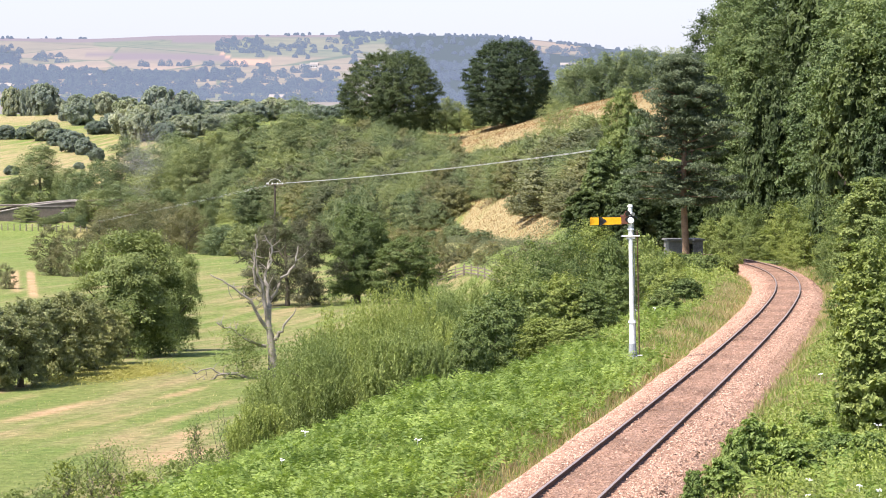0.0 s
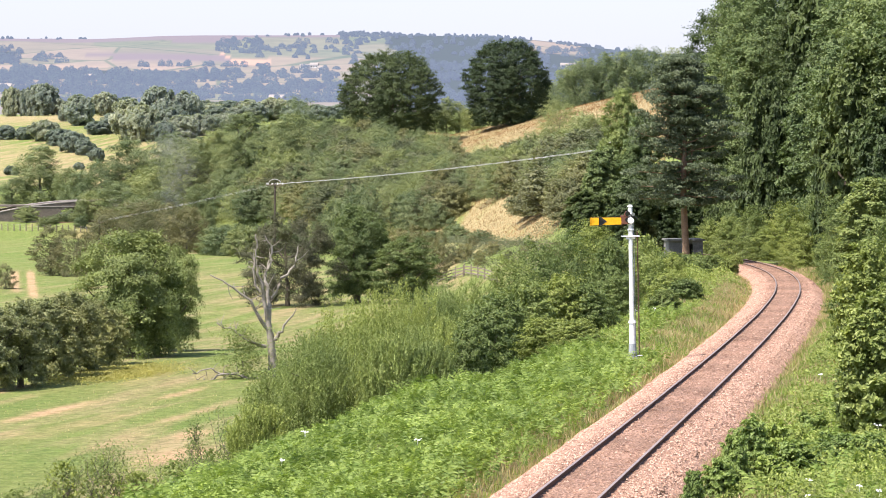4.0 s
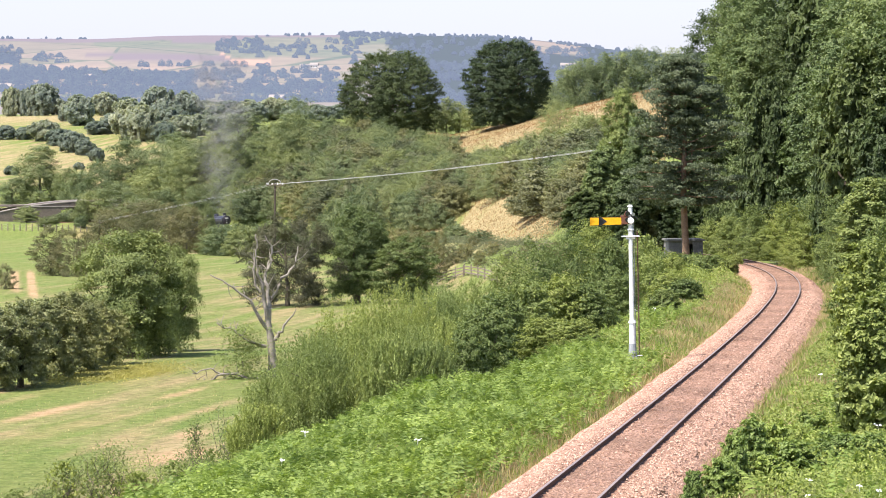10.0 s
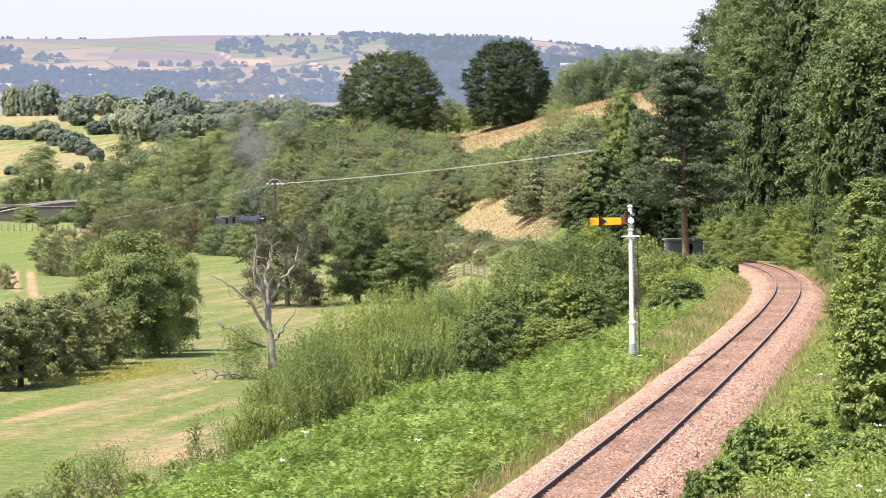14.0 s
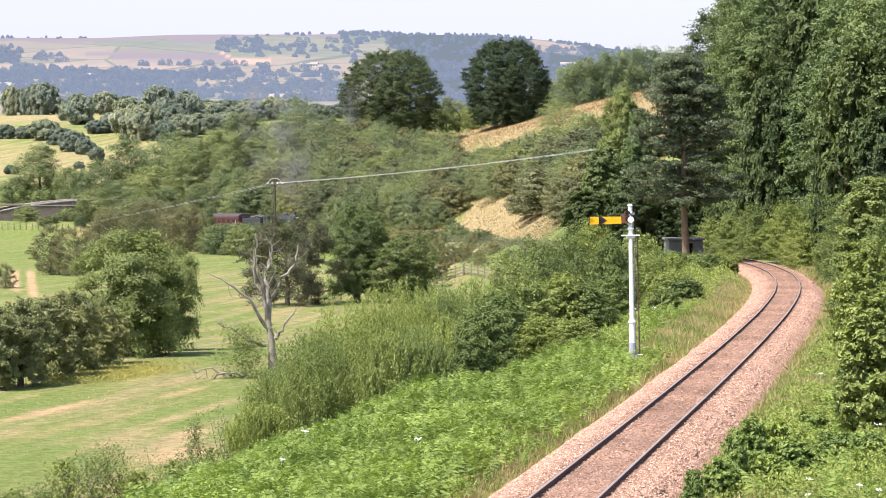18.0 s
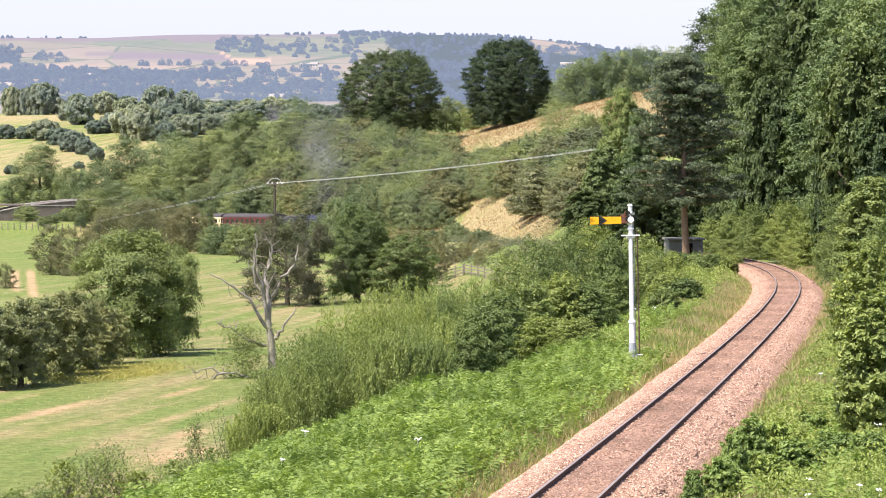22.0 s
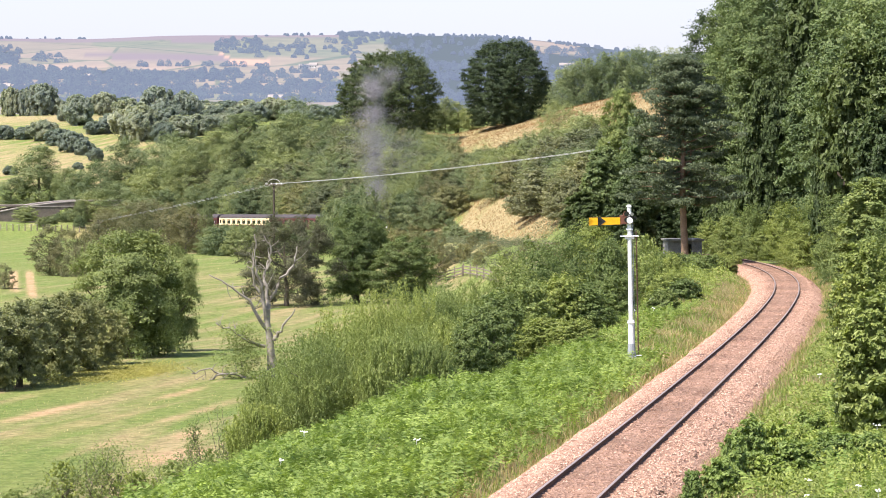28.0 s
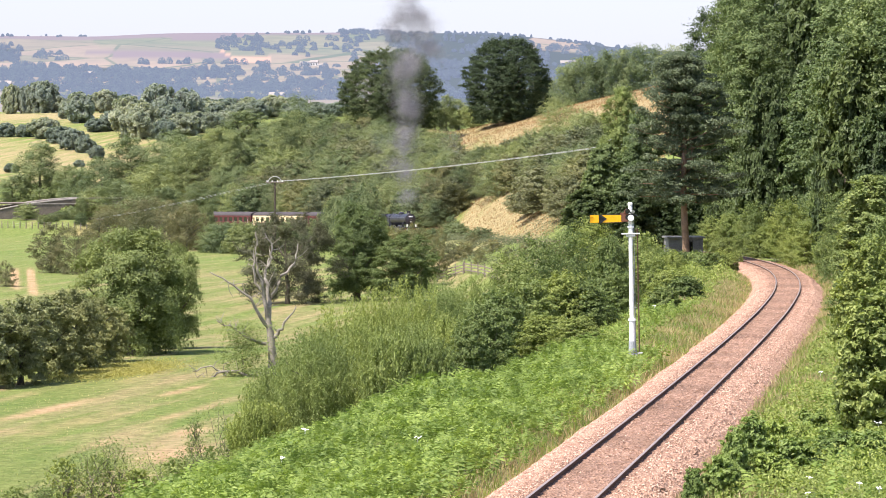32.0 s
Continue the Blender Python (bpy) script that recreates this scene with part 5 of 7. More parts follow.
grow("scrub", 19.9, 428, 4.7, 5.3, 196)
grow("scrub_light", 21.9, 414, 4.4, 5.3, 206)
grow("scrub_light", -44.9, 580, 5.4, 8.2, 216)
grow("scrub_light", -41, 574, 4.8, 7.7, 157)
grow("scrub_light", -37.4, 570, 3.6, 4.8, 32)
grow("scrub", -33.1, 559, 4.3, 6.9, 153)
grow("scrub", -29.9, 552, 4.5, 4.9, 177)
grow("scrub", -27.1, 547, 4.5, 7.2, 95)
grow("scrub", -23.7, 541, 4.6, 7.5, 15)
grow("scrub_light", -20.4, 531, 5.9, 8.7, 317)
grow("scrub", -17.5, 528, 5.0, 5.8, 237)
grow("scrub_light", -14, 523, 4.6, 5.1, 69)
grow("scrub", -10.9, 518, 4.3, 5.9, 10)
grow("scrub_light", -8.7, 514, 4.1, 6.1, 120)
grow("scrub_light", -5.9, 503, 5.9, 6.4, 280)
grow("scrub_light", -3.3, 500, 5.2, 7.6, 287)
grow("thorn_scrub", -0.1, 494, 5.4, 6.6, 53)
grow("scrub_light", 3, 490, 4.4, 6.6, 351)
grow("scrub_light", 5, 487, 4.1, 5.3, 352)
grow("scrub_light", 15.7, 447, 4.1, 4.7, 32)
grow("scrub_light", 17.5, 419, 5.6, 7.2, 231)
grow("scrub", 19.2, 407, 5.4, 7.7, 211)
grow("scrub_light", 21.6, 405, 3.7, 5.3, 355)
grow("scrub", -44.7, 573, 5.4, 7.0, 104)
grow("scrub_light", -40.4, 563, 5.7, 7.6, 64)
grow("scrub_light", -36.9, 556, 5.7, 6.6, 192)
grow("scrub_light", -33.7, 554, 4.4, 7.2, 241)
grow("thorn_scrub", -30, 543, 5.9, 7.0, 352)
grow("scrub_light", -27.6, 543, 4.3, 5.7, 347)
grow("scrub_light", -23.8, 538, 3.7, 4.3, 21)
grow("scrub_light", -21.2, 531, 4.5, 7.1, 207)
grow("scrub_light", -18.6, 529, 3.7, 5.1, 191)
grow("scrub_light", -16.3, 522, 4.7, 7.0, 114)
grow("scrub_light", -13.6, 515, 5.0, 8.7, 199)
grow("scrub_light", -10.6, 513, 4.1, 6.7, 226)
grow("scrub", -8.4, 509, 3.9, 4.8, 249)
grow("scrub_light", -5.8, 504, 4.0, 5.1, 291)
grow("scrub_light", -3.7, 496, 5.2, 6.4, 246)
grow("scrub_light", -1.5, 492, 4.9, 5.9, 3)
grow("scrub", 1.6, 487, 4.4, 5.3, 247)
grow("scrub", -42.9, 567, 4.3, 6.1, 32)
grow("scrub", -39.6, 562, 3.6, 6.1, 5)
grow("scrub", -35.7, 553, 4.3, 7.0, 253)
grow("thorn_scrub", -32.4, 543, 5.6, 8.7, 51)
grow("thorn_scrub", -28.6, 539, 4.8, 6.4, 319)
grow("scrub", -26.4, 534, 5.0, 6.6, 189)
grow("thorn_scrub", -23.4, 531, 4.4, 6.3, 230)
grow("scrub", -20.7, 526, 4.4, 5.5, 48)
grow("scrub", -18.2, 522, 4.1, 4.7, 66)
grow("scrub", -15.2, 513, 5.4, 6.1, 73)
grow("scrub", -12.7, 512, 4.1, 5.4, 26)
grow("scrub_light", -10.1, 506, 4.4, 7.3, 104)
grow("scrub_light", -8.1, 503, 4.0, 5.9, 296)
grow("scrub_light", -4.7, 494, 4.7, 5.8, 209)
grow("thorn_scrub", -1.7, 484, 5.8, 6.6, 199)
grow("scrub", 1.5, 481, 4.4, 5.8, 5)
grow("scrub", -44.6, 563, 5.2, 7.5, 304)
grow("scrub_light", -42.2, 560, 4.4, 5.7, 131)
grow("scrub_light", -38.4, 553, 4.4, 7.3, 205)
grow("scrub_light", -35.7, 544, 5.9, 9.7, 56)
grow("scrub_light", -33.1, 540, 5.7, 9.4, 58)
grow("scrub_light", -29.6, 536, 4.8, 5.5, 19)
grow("scrub_light", -26.3, 532, 4.3, 5.8, 274)
grow("scrub", -24, 527, 4.7, 7.8, 122)
grow("scrub_light", -21.8, 522, 4.9, 6.9, 123)
grow("scrub", -19.6, 518, 4.8, 7.8, 33)
grow("scrub", -16.3, 514, 4.0, 4.6, 18)
grow("scrub_light", -12.7, 502, 5.9, 7.6, 213)
grow("thorn_scrub", -10.6, 502, 4.6, 6.7, 250)
grow("scrub_light", -8.5, 494, 6.0, 8.9, 100)
grow("scrub_light", -3.4, 484, 5.6, 8.9, 142)
grow("scrub", -0.6, 482, 4.1, 6.4, 87)
grow("scrub", -21.2, 519, 3.7, 4.8, 225)
grow("scrub_light", -18, 512, 4.3, 4.7, 312)
grow("scrub", -2.9, 483, 3.9, 4.5, 186)
grow("scrub_light", -1.1, 479, 3.7, 5.5, 11)
# darker bushes among the scrub
grow("hill_dark", -34.4, 540, 6.3, 5.0, 10)
grow("hill_dark", -21.5, 556, 4.6, 8.2, 70)
grow("hill_dark", -23.1, 545, 4.0, 7.1, 130)
grow("hill_dark", -11.6, 548, 3.3, 7.1, 200)
grow("hill_dark", -5.4, 490, 4.7, 6.4, 260)
grow("hill_dark", -25.4, 540, 5.3, 5.5, 310)
grow("hill_dark", -50.5, 600, 2.8, 6.1, 40)
grow("hill_dark", -40.4, 575, 5.0, 5.9, 90)
grow("hill_dark", -17.2, 535, 2.8, 5.5, 150)
grow("hill_dark", -0.4, 500, 3.4, 5.6, 220)
grow("hill_dark", 10.8, 480, 2.9, 5.3, 20)
# bushes along the edges of the dry slope
grow("scrub", 14.2, 430, 5.5, 9.6, 42)
grow("scrub", 16.2, 404, 4.8, 7.2, 225)
grow("scrub", 12.6, 437, 3.6, 6.0, 350)
grow("scrub", 8, 503, 3.8, 7.2, 71)
grow("scrub", 13.4, 495, 3.9, 9.6, 193)
grow("scrub_light", 19.8, 519, 5.1, 8.4, 229)
grow("scrub_light", 22.4, 473, 6.0, 9.6, 346)
grow("scrub", 23.4, 434, 6.0, 8.4, 223)
grow("scrub_light", 8.4, 474, 4.8, 8.4, 60)
# ---- distant woods and hedgerows across the valley: from bearing to bearing (metres across in a kilometre), from y to y, how many ----
FAR_WOODS = [
    (-145, -127, 2620, 3235, 120),
    (-127, -103, 2620, 3245, 120),
    (-153, -138, 3300, 3620, 40),
    (-108, -81, 2425, 3100, 170),
    (-80, -74, 2670, 3285, 16),
    (-76, -66, 2665, 3315, 22),
    (-64, -59, 2415, 2730, 12),
    (-62, -34, 2495, 3360, 60),
    (-134, -123, 3400, 3500, 10),
    (-74, -60, 3605, 3860, 46),
    (-60, -27, 3520, 3845, 46),
    (-34, -17, 3810, 4250, 60),
    (-27, 7, 3920, 4250, 70),
    (7, 29, 3915, 4250, 40),
    (33, 70, 4020, 4250, 60),
    (-145, -30, 2015, 2605, 300),
    (-145, -117, 3925, 4250, 14),
    (-58, -27, 3940, 4250, 14),
    (-99, -97, 3335, 3370, 3),
    (-30, -17, 2605, 3515, 30),
    (-84, -81, 3380, 3410, 2),
    (-95, -56, 3370, 3395, 14),
    (-16, 59, 2795, 3875, 300),
    (-17, 68, 2000, 2800, 220),
]


def make_far_woods():
    g = np.random.default_rng(21)
    ps, os_ = [], []
    for x0, x1, y0, y1, n in FAR_WOODS:
        y = g.uniform(y0, y1, n)
        x = g.uniform(x0, x1, n) * y / 1000
        z = ground_z(x, y)
        small = 0.55 if y0 > 3850 else 1.0
        h, w = small * g.uniform(3.5, 7.5, n), small * g.uniform(5, 12, n)
        q = unit(g.normal(0, 1, (n, 200, 3)))
        q[..., 2] = np.abs(q[..., 2])
        ps.append((np.stack([x, y, z], 1)[:, None] + q * np.stack([w / 2, w / 2, h], 1)[:, None] * g.uniform(0.8, 1.05, (n, 200, 1))).reshape(-1, 3))
        os_.append(q.reshape(-1, 3))
    v, f = leaves(np.concatenate(ps), np.concatenate(os_), 1.35, g, 0.8, 0.3)
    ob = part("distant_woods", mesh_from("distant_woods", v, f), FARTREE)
    tagged(ob, "distant valley woods and hedgerows, tinted with an emitted blue haze", "woods", kind="stuff")


make_far_woods()


def farmhouse(x, y, w, d, h, turn):
    w, d, h = w * 0.7, d * 0.7, h * 0.7
    root = thing("farmhouse", "pale distant farm building with a pitched roof", "house", pose(x, y, gz(x, y) - 1, 0, 0, turn), "distant farm buildings")
    part("wall", boxed(0, 0, h / 2, w, d, h), RENDER, root)
    bm = bmesh.new()
    vs = [bm.verts.new(p) for p in ((-w / 2 - .4, -d / 2 - .4, h), (w / 2 + .4, -d / 2 - .4, h), (w / 2 + .4, d / 2 + .4, h), (-w / 2 - .4, d / 2 + .4, h), (-w / 2 - .4, 0, h + d * .45), (w / 2 + .4, 0, h + d * .45))]
    for ix in ((0, 1, 5, 4), (2, 3, 4, 5), (0, 4, 3), (1, 2, 5), (3, 2, 1, 0)):
        bm.faces.new([vs[i] for i in ix])
    part("roof", bm, SLATE, root)
    for k in range(3):
        part("window", boxed(-w / 3 + k * w / 3, -d / 2 - 0.03, h * 0.55, 1.2, 0.1, 1.4), GLASS, root)


farmhouse(-152, 3359, 15, 8, 5, 5)
farmhouse(-142, 3371, 12, 8, 6, -8)
farmhouse(-133, 3336, 10, 7, 4, 12)
farmhouse(-329, 2847, 22, 10, 4, 0)
farmhouse(-233, 2469, 12, 8, 5, 10)
farmhouse(-114, 2092, 14, 8, 5, -5)
farmhouse(-139, 2123, 10, 7, 5, 5)
farmhouse(143, 3500, 24, 9, 4, 0)
farmhouse(-46, 4645, 26, 8, 4, 0)
farmhouse(-354, 2469, 14, 8, 5, 0)
farmhouse(-335, 2809, 10, 7, 5, 20)
# ---- low growth ----
def offsets(g, n, e0, e1, y0, y1, power=1.0):
    y = y0 + (y1 - y0) * g.uniform(0, 1, n) ** power
    e = g.uniform(e0, e1, n)
    p = along(y, e)
    return p[:, 0], p[:, 1], e


def fronds(x, y, height, g, pairs=13):
    """Arching bracken fronds with paired pinnae."""
    n = len(x)
    z = ground_z(x, y)
    a = g.uniform(0, 2 * math.pi, n)
    d = np.stack([np.cos(a), np.sin(a), np.zeros(n)], 1)
    side = np.stack([-np.sin(a), np.cos(a), np.zeros(n)], 1)
    t = np.linspace(0.28, 1.0, pairs)
    h = height[:, None]
    reach = (0.7 * height * g.uniform(0.7, 1.3, n))[:, None]
    spine = np.stack([x, y, z], 1)[:, None] + d[:, None] * (reach * t ** 1.9)[..., None] + np.array([0, 0, 1.0]) * (h * (1.35 * t - 0.55 * t ** 3))[..., None]
    size = (0.42 * h * (1.06 - t) ** 0.8)[..., None]
    vs = []
    for sgn in (-1, 1):
        out = unit(side[:, None] * sgn + d[:, None] * 0.45 + np.array([0, 0, 0.12]) + g.normal(0, 0.3, (n, pairs, 3)))
        fwd = unit(d[:, None] + np.array([0, 0, 0.95]) + g.normal(0, 0.3, (n, pairs, 3)))
        tip = spine + out * size - np.array([0, 0, 0.22]) * size
        mid = spine + out * size * 0.42
        wd = size * 0.16
        vs.append(np.stack([spine, mid + fwd * wd, tip, mid - fwd * wd], 2).reshape(-1, 3))
    v = np.concatenate(vs)
    return v, np.arange(len(v)).reshape(-1, 4)


def make_bracken():
    g = np.random.default_rng(31)
    x1, y1, e1 = offsets(g, 11500, -10.5, -2.6, 58, 124, 1.25)
    keep = (g.uniform(0, 1, len(x1)) < smooth(-2.5, -3.5, e1)) & (x1 > -6.6 - (y1 - 60) * 0.02)
    x2, y2, e2 = offsets(g, 3600, -15.0, -8.5, 78, 122)
    in_ = x2 > -6.8
    x2, y2 = x2[in_], y2[in_]
    x4, y4, e4 = offsets(g, 700, -8.5, -4.5, 124, 170)
    x3, y3, e3 = offsets(g, 700, 4.2, 11, 60, 120)
    x, y = np.concatenate([x1[keep], x2, x3, x4]), np.concatenate([y1[keep], y2, y3, y4])
    clump = 0.86 + 0.30 * wavy(x, y, 1.7, 1.0) + 0.26 * wavy(x, y, 0.55, 2.0)
    v, f = fronds(x, y, g.uniform(0.42, 0.85, len(x)) * clump, g, 11)
    tagged(part("bracken", mesh_from("bracken", v, f), FERN), "bright green bracken fronds along the railway bank", "bracken", kind="stuff")


make_bracken()


def blades(x, y, height, g, wide=0.03):
    n = len(x)
    p = np.stack([x, y, ground_z(x, y) - 0.02], 1)
    a = g.uniform(0, 2 * math.pi, n)
    side = np.stack([np.cos(a), np.sin(a), np.zeros(n)], 1) * (wide * g.uniform(0.6, 1.4, n))[:, None]
    lean = g.normal(0, 0.28, (n, 2)) * height[:, None]
    mid = p + np.concatenate([lean * 0.35, height[:, None] * 0.6], 1)
    tip = p + np.concatenate([lean, height[:, None]], 1)
    v = np.stack([p - side, p + side, mid + side * 0.7, tip, mid - side * 0.7], 1).reshape(-1, 3)
    return v, np.arange(5 * n).reshape(n, 5)


def make_grass():
    g = np.random.default_rng(32)
    sets = {"dry": [], "green": []}
    # verges beside the ballast
    for e0, e1, n, y0, y1 in ((-4.6, -2.0, 34000, 58, 235), (2.0, 4.6, 26000, 58, 250), (-9, -4, 20000, 118, 245), (-7, -3, 6000, 180, 262)):
        x, y, e = offsets(g, n, e0, e1, y0, y1, 1.3)
        dry = g.uniform(0, 1, n) < 0.55 + 0.4 * wavy(x, y, 3.0, 2.0)
        h = g.uniform(0.12, 0.36, n)
        sets["dry"].append((x[dry], y[dry], h[dry] * 1.15))
        sets["green"].append((x[~dry], y[~dry], h[~dry]))
    # rough pasture
    n = 18000
    y = 108 + 330 * g.uniform(0, 1, n) ** 1.5
    x = g.uniform(-0.152, 0.0, n) * y
    keep = (x - track_x(y) < -15) & (g.uniform(-1.0, 1.3, n) < wavy(x, y, 11, 1.0) + 0.7 * wavy(x + 0.6 * y, y, 3.1, 3.0)) & (bare(x, y) < 0.3)
    x, y = x[keep], y[keep]
    dry = g.uniform(0, 1, len(x)) < 0.85
    h = g.uniform(0.05, 0.13, len(x))
    sets["dry"].append((x[dry], y[dry], h[dry]))
    sets["green"].append((x[~dry], y[~dry], h[~dry]))
    # standing hay on the hill
    n = 70000
    y = g.uniform(395, 610, n)
    x = g.uniform(-6, 48, n)
    keep = (x > track_x(y) + 4) & (blobs(DRY, x, y) > 0.25)
    v, f = blades(x[keep], y[keep], g.uniform(0.12, 0.34, keep.sum()), g, 0.035)
    tagged(part("standing_hay", mesh_from("standing_hay", v, f), HAY), "orange-tan uncut hay on the hill", "grass", kind="stuff")
    for name, rows, mat, label in (("dry_grass", sets["dry"], STRAW, "straw-coloured dry summer grass"), ("green_grass", sets["green"], GREEN, "fresh green grass tufts")):
        x, y, h = (np.concatenate(c) for c in zip(*rows))
        v, f = blades(x, y, h, g, 0.004 + 0.00008 * y)
        tagged(part(name, mesh_from(name, v, f), mat), label + " beside the line and in the pasture", "grass", kind="stuff")


make_grass()


def make_herbs():
    g = np.random.default_rng(33)
    ps, hs = [], []
    for e0, e1, n, y0, y1, tall in ((2.25, 12, 98000, 58, 140, 0.95), (-9, -3.4, 22000, 112, 190, 0.7), (3.6, 9, 14000, 130, 262, 0.9), (-9.5, -3.6, 16000, 180, 262, 0.9), (-24, -12, 6000, 105, 128, 0.6), (-12, -2.8, 26000, 258, 430, 1.5), (2.8, 8, 9000, 262, 420, 1.2), (-8, -2.5, 9000, 205, 262, 1.5)):
        x, y, e = offsets(g, n, e0, e1, y0, y1, 1.3)
        bulk = np.clip(0.35 + 0.5 * wavy(x, y, 2.4, 4.0) + 0.35 * wavy(x, y, 0.8, 2.0), 0.04, 1.2) * tall * smooth(0, 1.6, np.minimum(np.abs(e - e0) if e0 > 0 else np.abs(e - e1), 9))
        z = ground_z(x, y) + bulk * g.uniform(0, 1, n) ** 0.5
        ps.append(np.stack([x, y, z], 1))
    p = np.concatenate(ps)
    rough = p[p[:, 1] > 255]
    v, f = leaves(rough, np.tile([[0, -0.35, 0.8]], (len(rough), 1)), 0.2, g, 0.5, 0.9)
    tagged(part("rough_growth", mesh_from("rough_growth", v, f), HILLSCRUB), "olive brambles and rank growth beside the far line", "undergrowth", kind="stuff")
    p = p[p[:, 1] <= 255]
    v, f = leaves(p, np.tile([[0, -0.35, 0.8]], (len(p), 1)), 0.06 + 0.0005 * p[:, 1], g, 0.6, 0.9)
    tagged(part("verge_herbs", mesh_from("verge_herbs", v, f), HERB), "green nettles, brambles and herbs on the verges", "undergrowth", kind="stuff")
    # white umbels standing above the herbs
    bm = bmesh.new()
    for k in range(24):
        if k < 13:
            x, y, e = offsets(g, 1, 4.2, 8.5, 62, 118)
        elif k < 20:
            x, y, e = offsets(g, 1, -9.5, -5.2, 118, 175)
        else:
            x, y, e = offsets(g, 1, -9.4, -5.0, 62, 84)
        base = Vector((float(x[0]), float(y[0]), gz(x[0], y[0])))
        h = g.uniform(0.55, 0.85)
        cone(bm, base + Vector((0, 0, h - 0.12)), base + Vector((0, 0, h)), 0.004, 0.004, 4)
        for q in range(7):
            o = Vector((g.normal(0, 0.05), g.normal(0, 0.05), h + g.uniform(-0.02, 0.03)))
            cone(bm, base + o, base + o + Vector((0, 0, 0.02)), g.uniform(0.018, 0.032), 0.012, 6)
    tagged(part("umbel_flowers", bm, FLOWER), "white umbel flowers among the verge herbs", "flowers", kind="stuff")


make_herbs()


def make_yellow_patch():
    g = np.random.default_rng(34)
    n = 16000
    x, y = g.normal(-20.1, 1.3, n), g.normal(187, 3.2, n)
    x = x + 0.25 * (y - 187)
    z = ground_z(x, y) + g.uniform(0, 0.3, n)
    v, f = leaves(np.stack([x, y, z], 1), np.tile([[0, 0, 1.0]], (n, 1)), 0.11, g, 0.6, 0.9)
    tagged(part("ragwort_patch", mesh_from("ragwort_patch", v, f), RAGWORT), "yellow-green weed patch in the pasture", "weeds", kind="stuff")


make_yellow_patch()
# ---- distant signal ----
def make_signal():
    x, y = 7.55, 121.0
    root = thing("semaphore_signal", "white semaphore signal post with a yellow fishtail distant arm", "signal", pose(x, y, gz(x, y) - 0.1, 0, -1.15, 2))
    part("post", coned((0, 0, 0.75), (0, 0, 6.15), 0.1, 0.078, 12), WHITE, root, "white painted tubular post")
    part("lower_sleeve", coned((0, 0, 0.85), (0, 0, 1.75), 0.125, 0.12, 12), WHITE, root, "thicker white lower post")
    bm = bmesh.new()
    box(bm, 0, 0, 0.18, 0.36, 0.36, 0.42, 0.02)
    cone(bm, (0, 0, 0.39), (0, 0, 0.9), 0.17, 0.14, 12)
    part("base", bm, GREYPAINT, root, "grey base casting")
    part("collar", coned((0, 0, 1.72), (0, 0, 1.82), 0.16, 0.13, 12), WHITE, root)
    bm = bmesh.new()
    box(bm, 0, 0.02, 5.17, 0.72, 0.3, 0.045, 0.008)
    box(bm, 0, 0.02, 5.10, 0.36, 0.2, 0.10, 0.02)
    part("lamp_platform", bm, WHITE, root, "white lamp platform")
    part("bracket", boxed(0, 0, 5.44, 0.24, 0.2, 0.07, 0.01), WHITE, root)
    bm = bmesh.new()
    cone(bm, (0, 0, 6.0), (0, 0, 6.34), 0.09, 0.08, 12)
    cone(bm, (0, 0, 6.34), (0, 0, 6.42), 0.11, 0.07, 12)
    part("finial", bm, WHITE, root, "white post cap")
    # arm: a plate with a fishtail notch
    arm = part("arm", fishtail(-1.62, -0.38, 0.155, -0.17, 0.012), YELLOW, root, "yellow enamelled fishtail arm")
    arm.location = (0, 0, 5.79)
    chev = part("chevron", chevron(-1.27, 0.155, -0.19), BLACK, arm, "black chevron band")
    edge = bmesh.new()
    for zz in (0.158, -0.158):
        box(edge, -1.0, -0.165, zz, 1.24, 0.03, 0.014)
    part("arm_rim", edge, BLACK, arm, "dark arm rim")
    bm = bmesh.new()
    box(bm, -0.26, -0.16, 5.83, 0.30, 0.03, 0.36, 0.012)
    box(bm, -0.17, -0.16, 6.03, 0.18, 0.03, 0.22, 0.012, Matrix.Rotation(0.5, 3, "Y"))
    part("spectacle", bm, RUSTRED, root, "rust-brown spectacle plate")
    for dz in (0.0, 0.24):
        ring = coned((-0.12, -0.185, 5.83 + dz), (-0.12, -0.15, 5.83 + dz), 0.1, 0.1, 16)
        part("lens", ring, GLASS, root, "dark coloured lens")
    bm = bmesh.new()
    cone(bm, (0.0, -0.24, 5.80), (0.0, -0.05, 5.80), 0.125, 0.125, 20)
    part("lamp_face", bm, WHITE, root, "round white lamp face")
    bm = bmesh.new()
    box(bm, 0.0, 0.02, 5.82, 0.2, 0.2, 0.3, 0.02)
    cone(bm, (0.0, 0.02, 5.96), (0.0, 0.02, 6.06), 0.09, 0.04, 10)
    part("lamp", bm, BLACK, root, "black signal lamp")
    part("pivot", coned((0.1, -0.2, 6.04), (0.1, 0.05, 6.04), 0.07, 0.07, 12), STEEL, root)
    part("balance_lever", boxed(0.12, -0.1, 5.96, 0.36, 0.03, 0.05, 0.005, turn=Matrix.Rotation(0.5, 3, "Y")), BLACK, root)
    part("rod", coned((0.13, 0.0, 0.7), (0.13, 0.0, 5.7), 0.014, 0.014, 6), GREYPAINT, root, "thin operating rod")
    # ladder behind the post
    ladder = part("ladder", boxed(0.3, 0.16, 2.75, 0.025, 0.03, 5.2), RAILSIDE, root, "thin rusty access ladder")
    part("ladder_rail", boxed(0.3, 0.46, 2.75, 0.025, 0.03, 5.2), RAILSIDE, ladder)
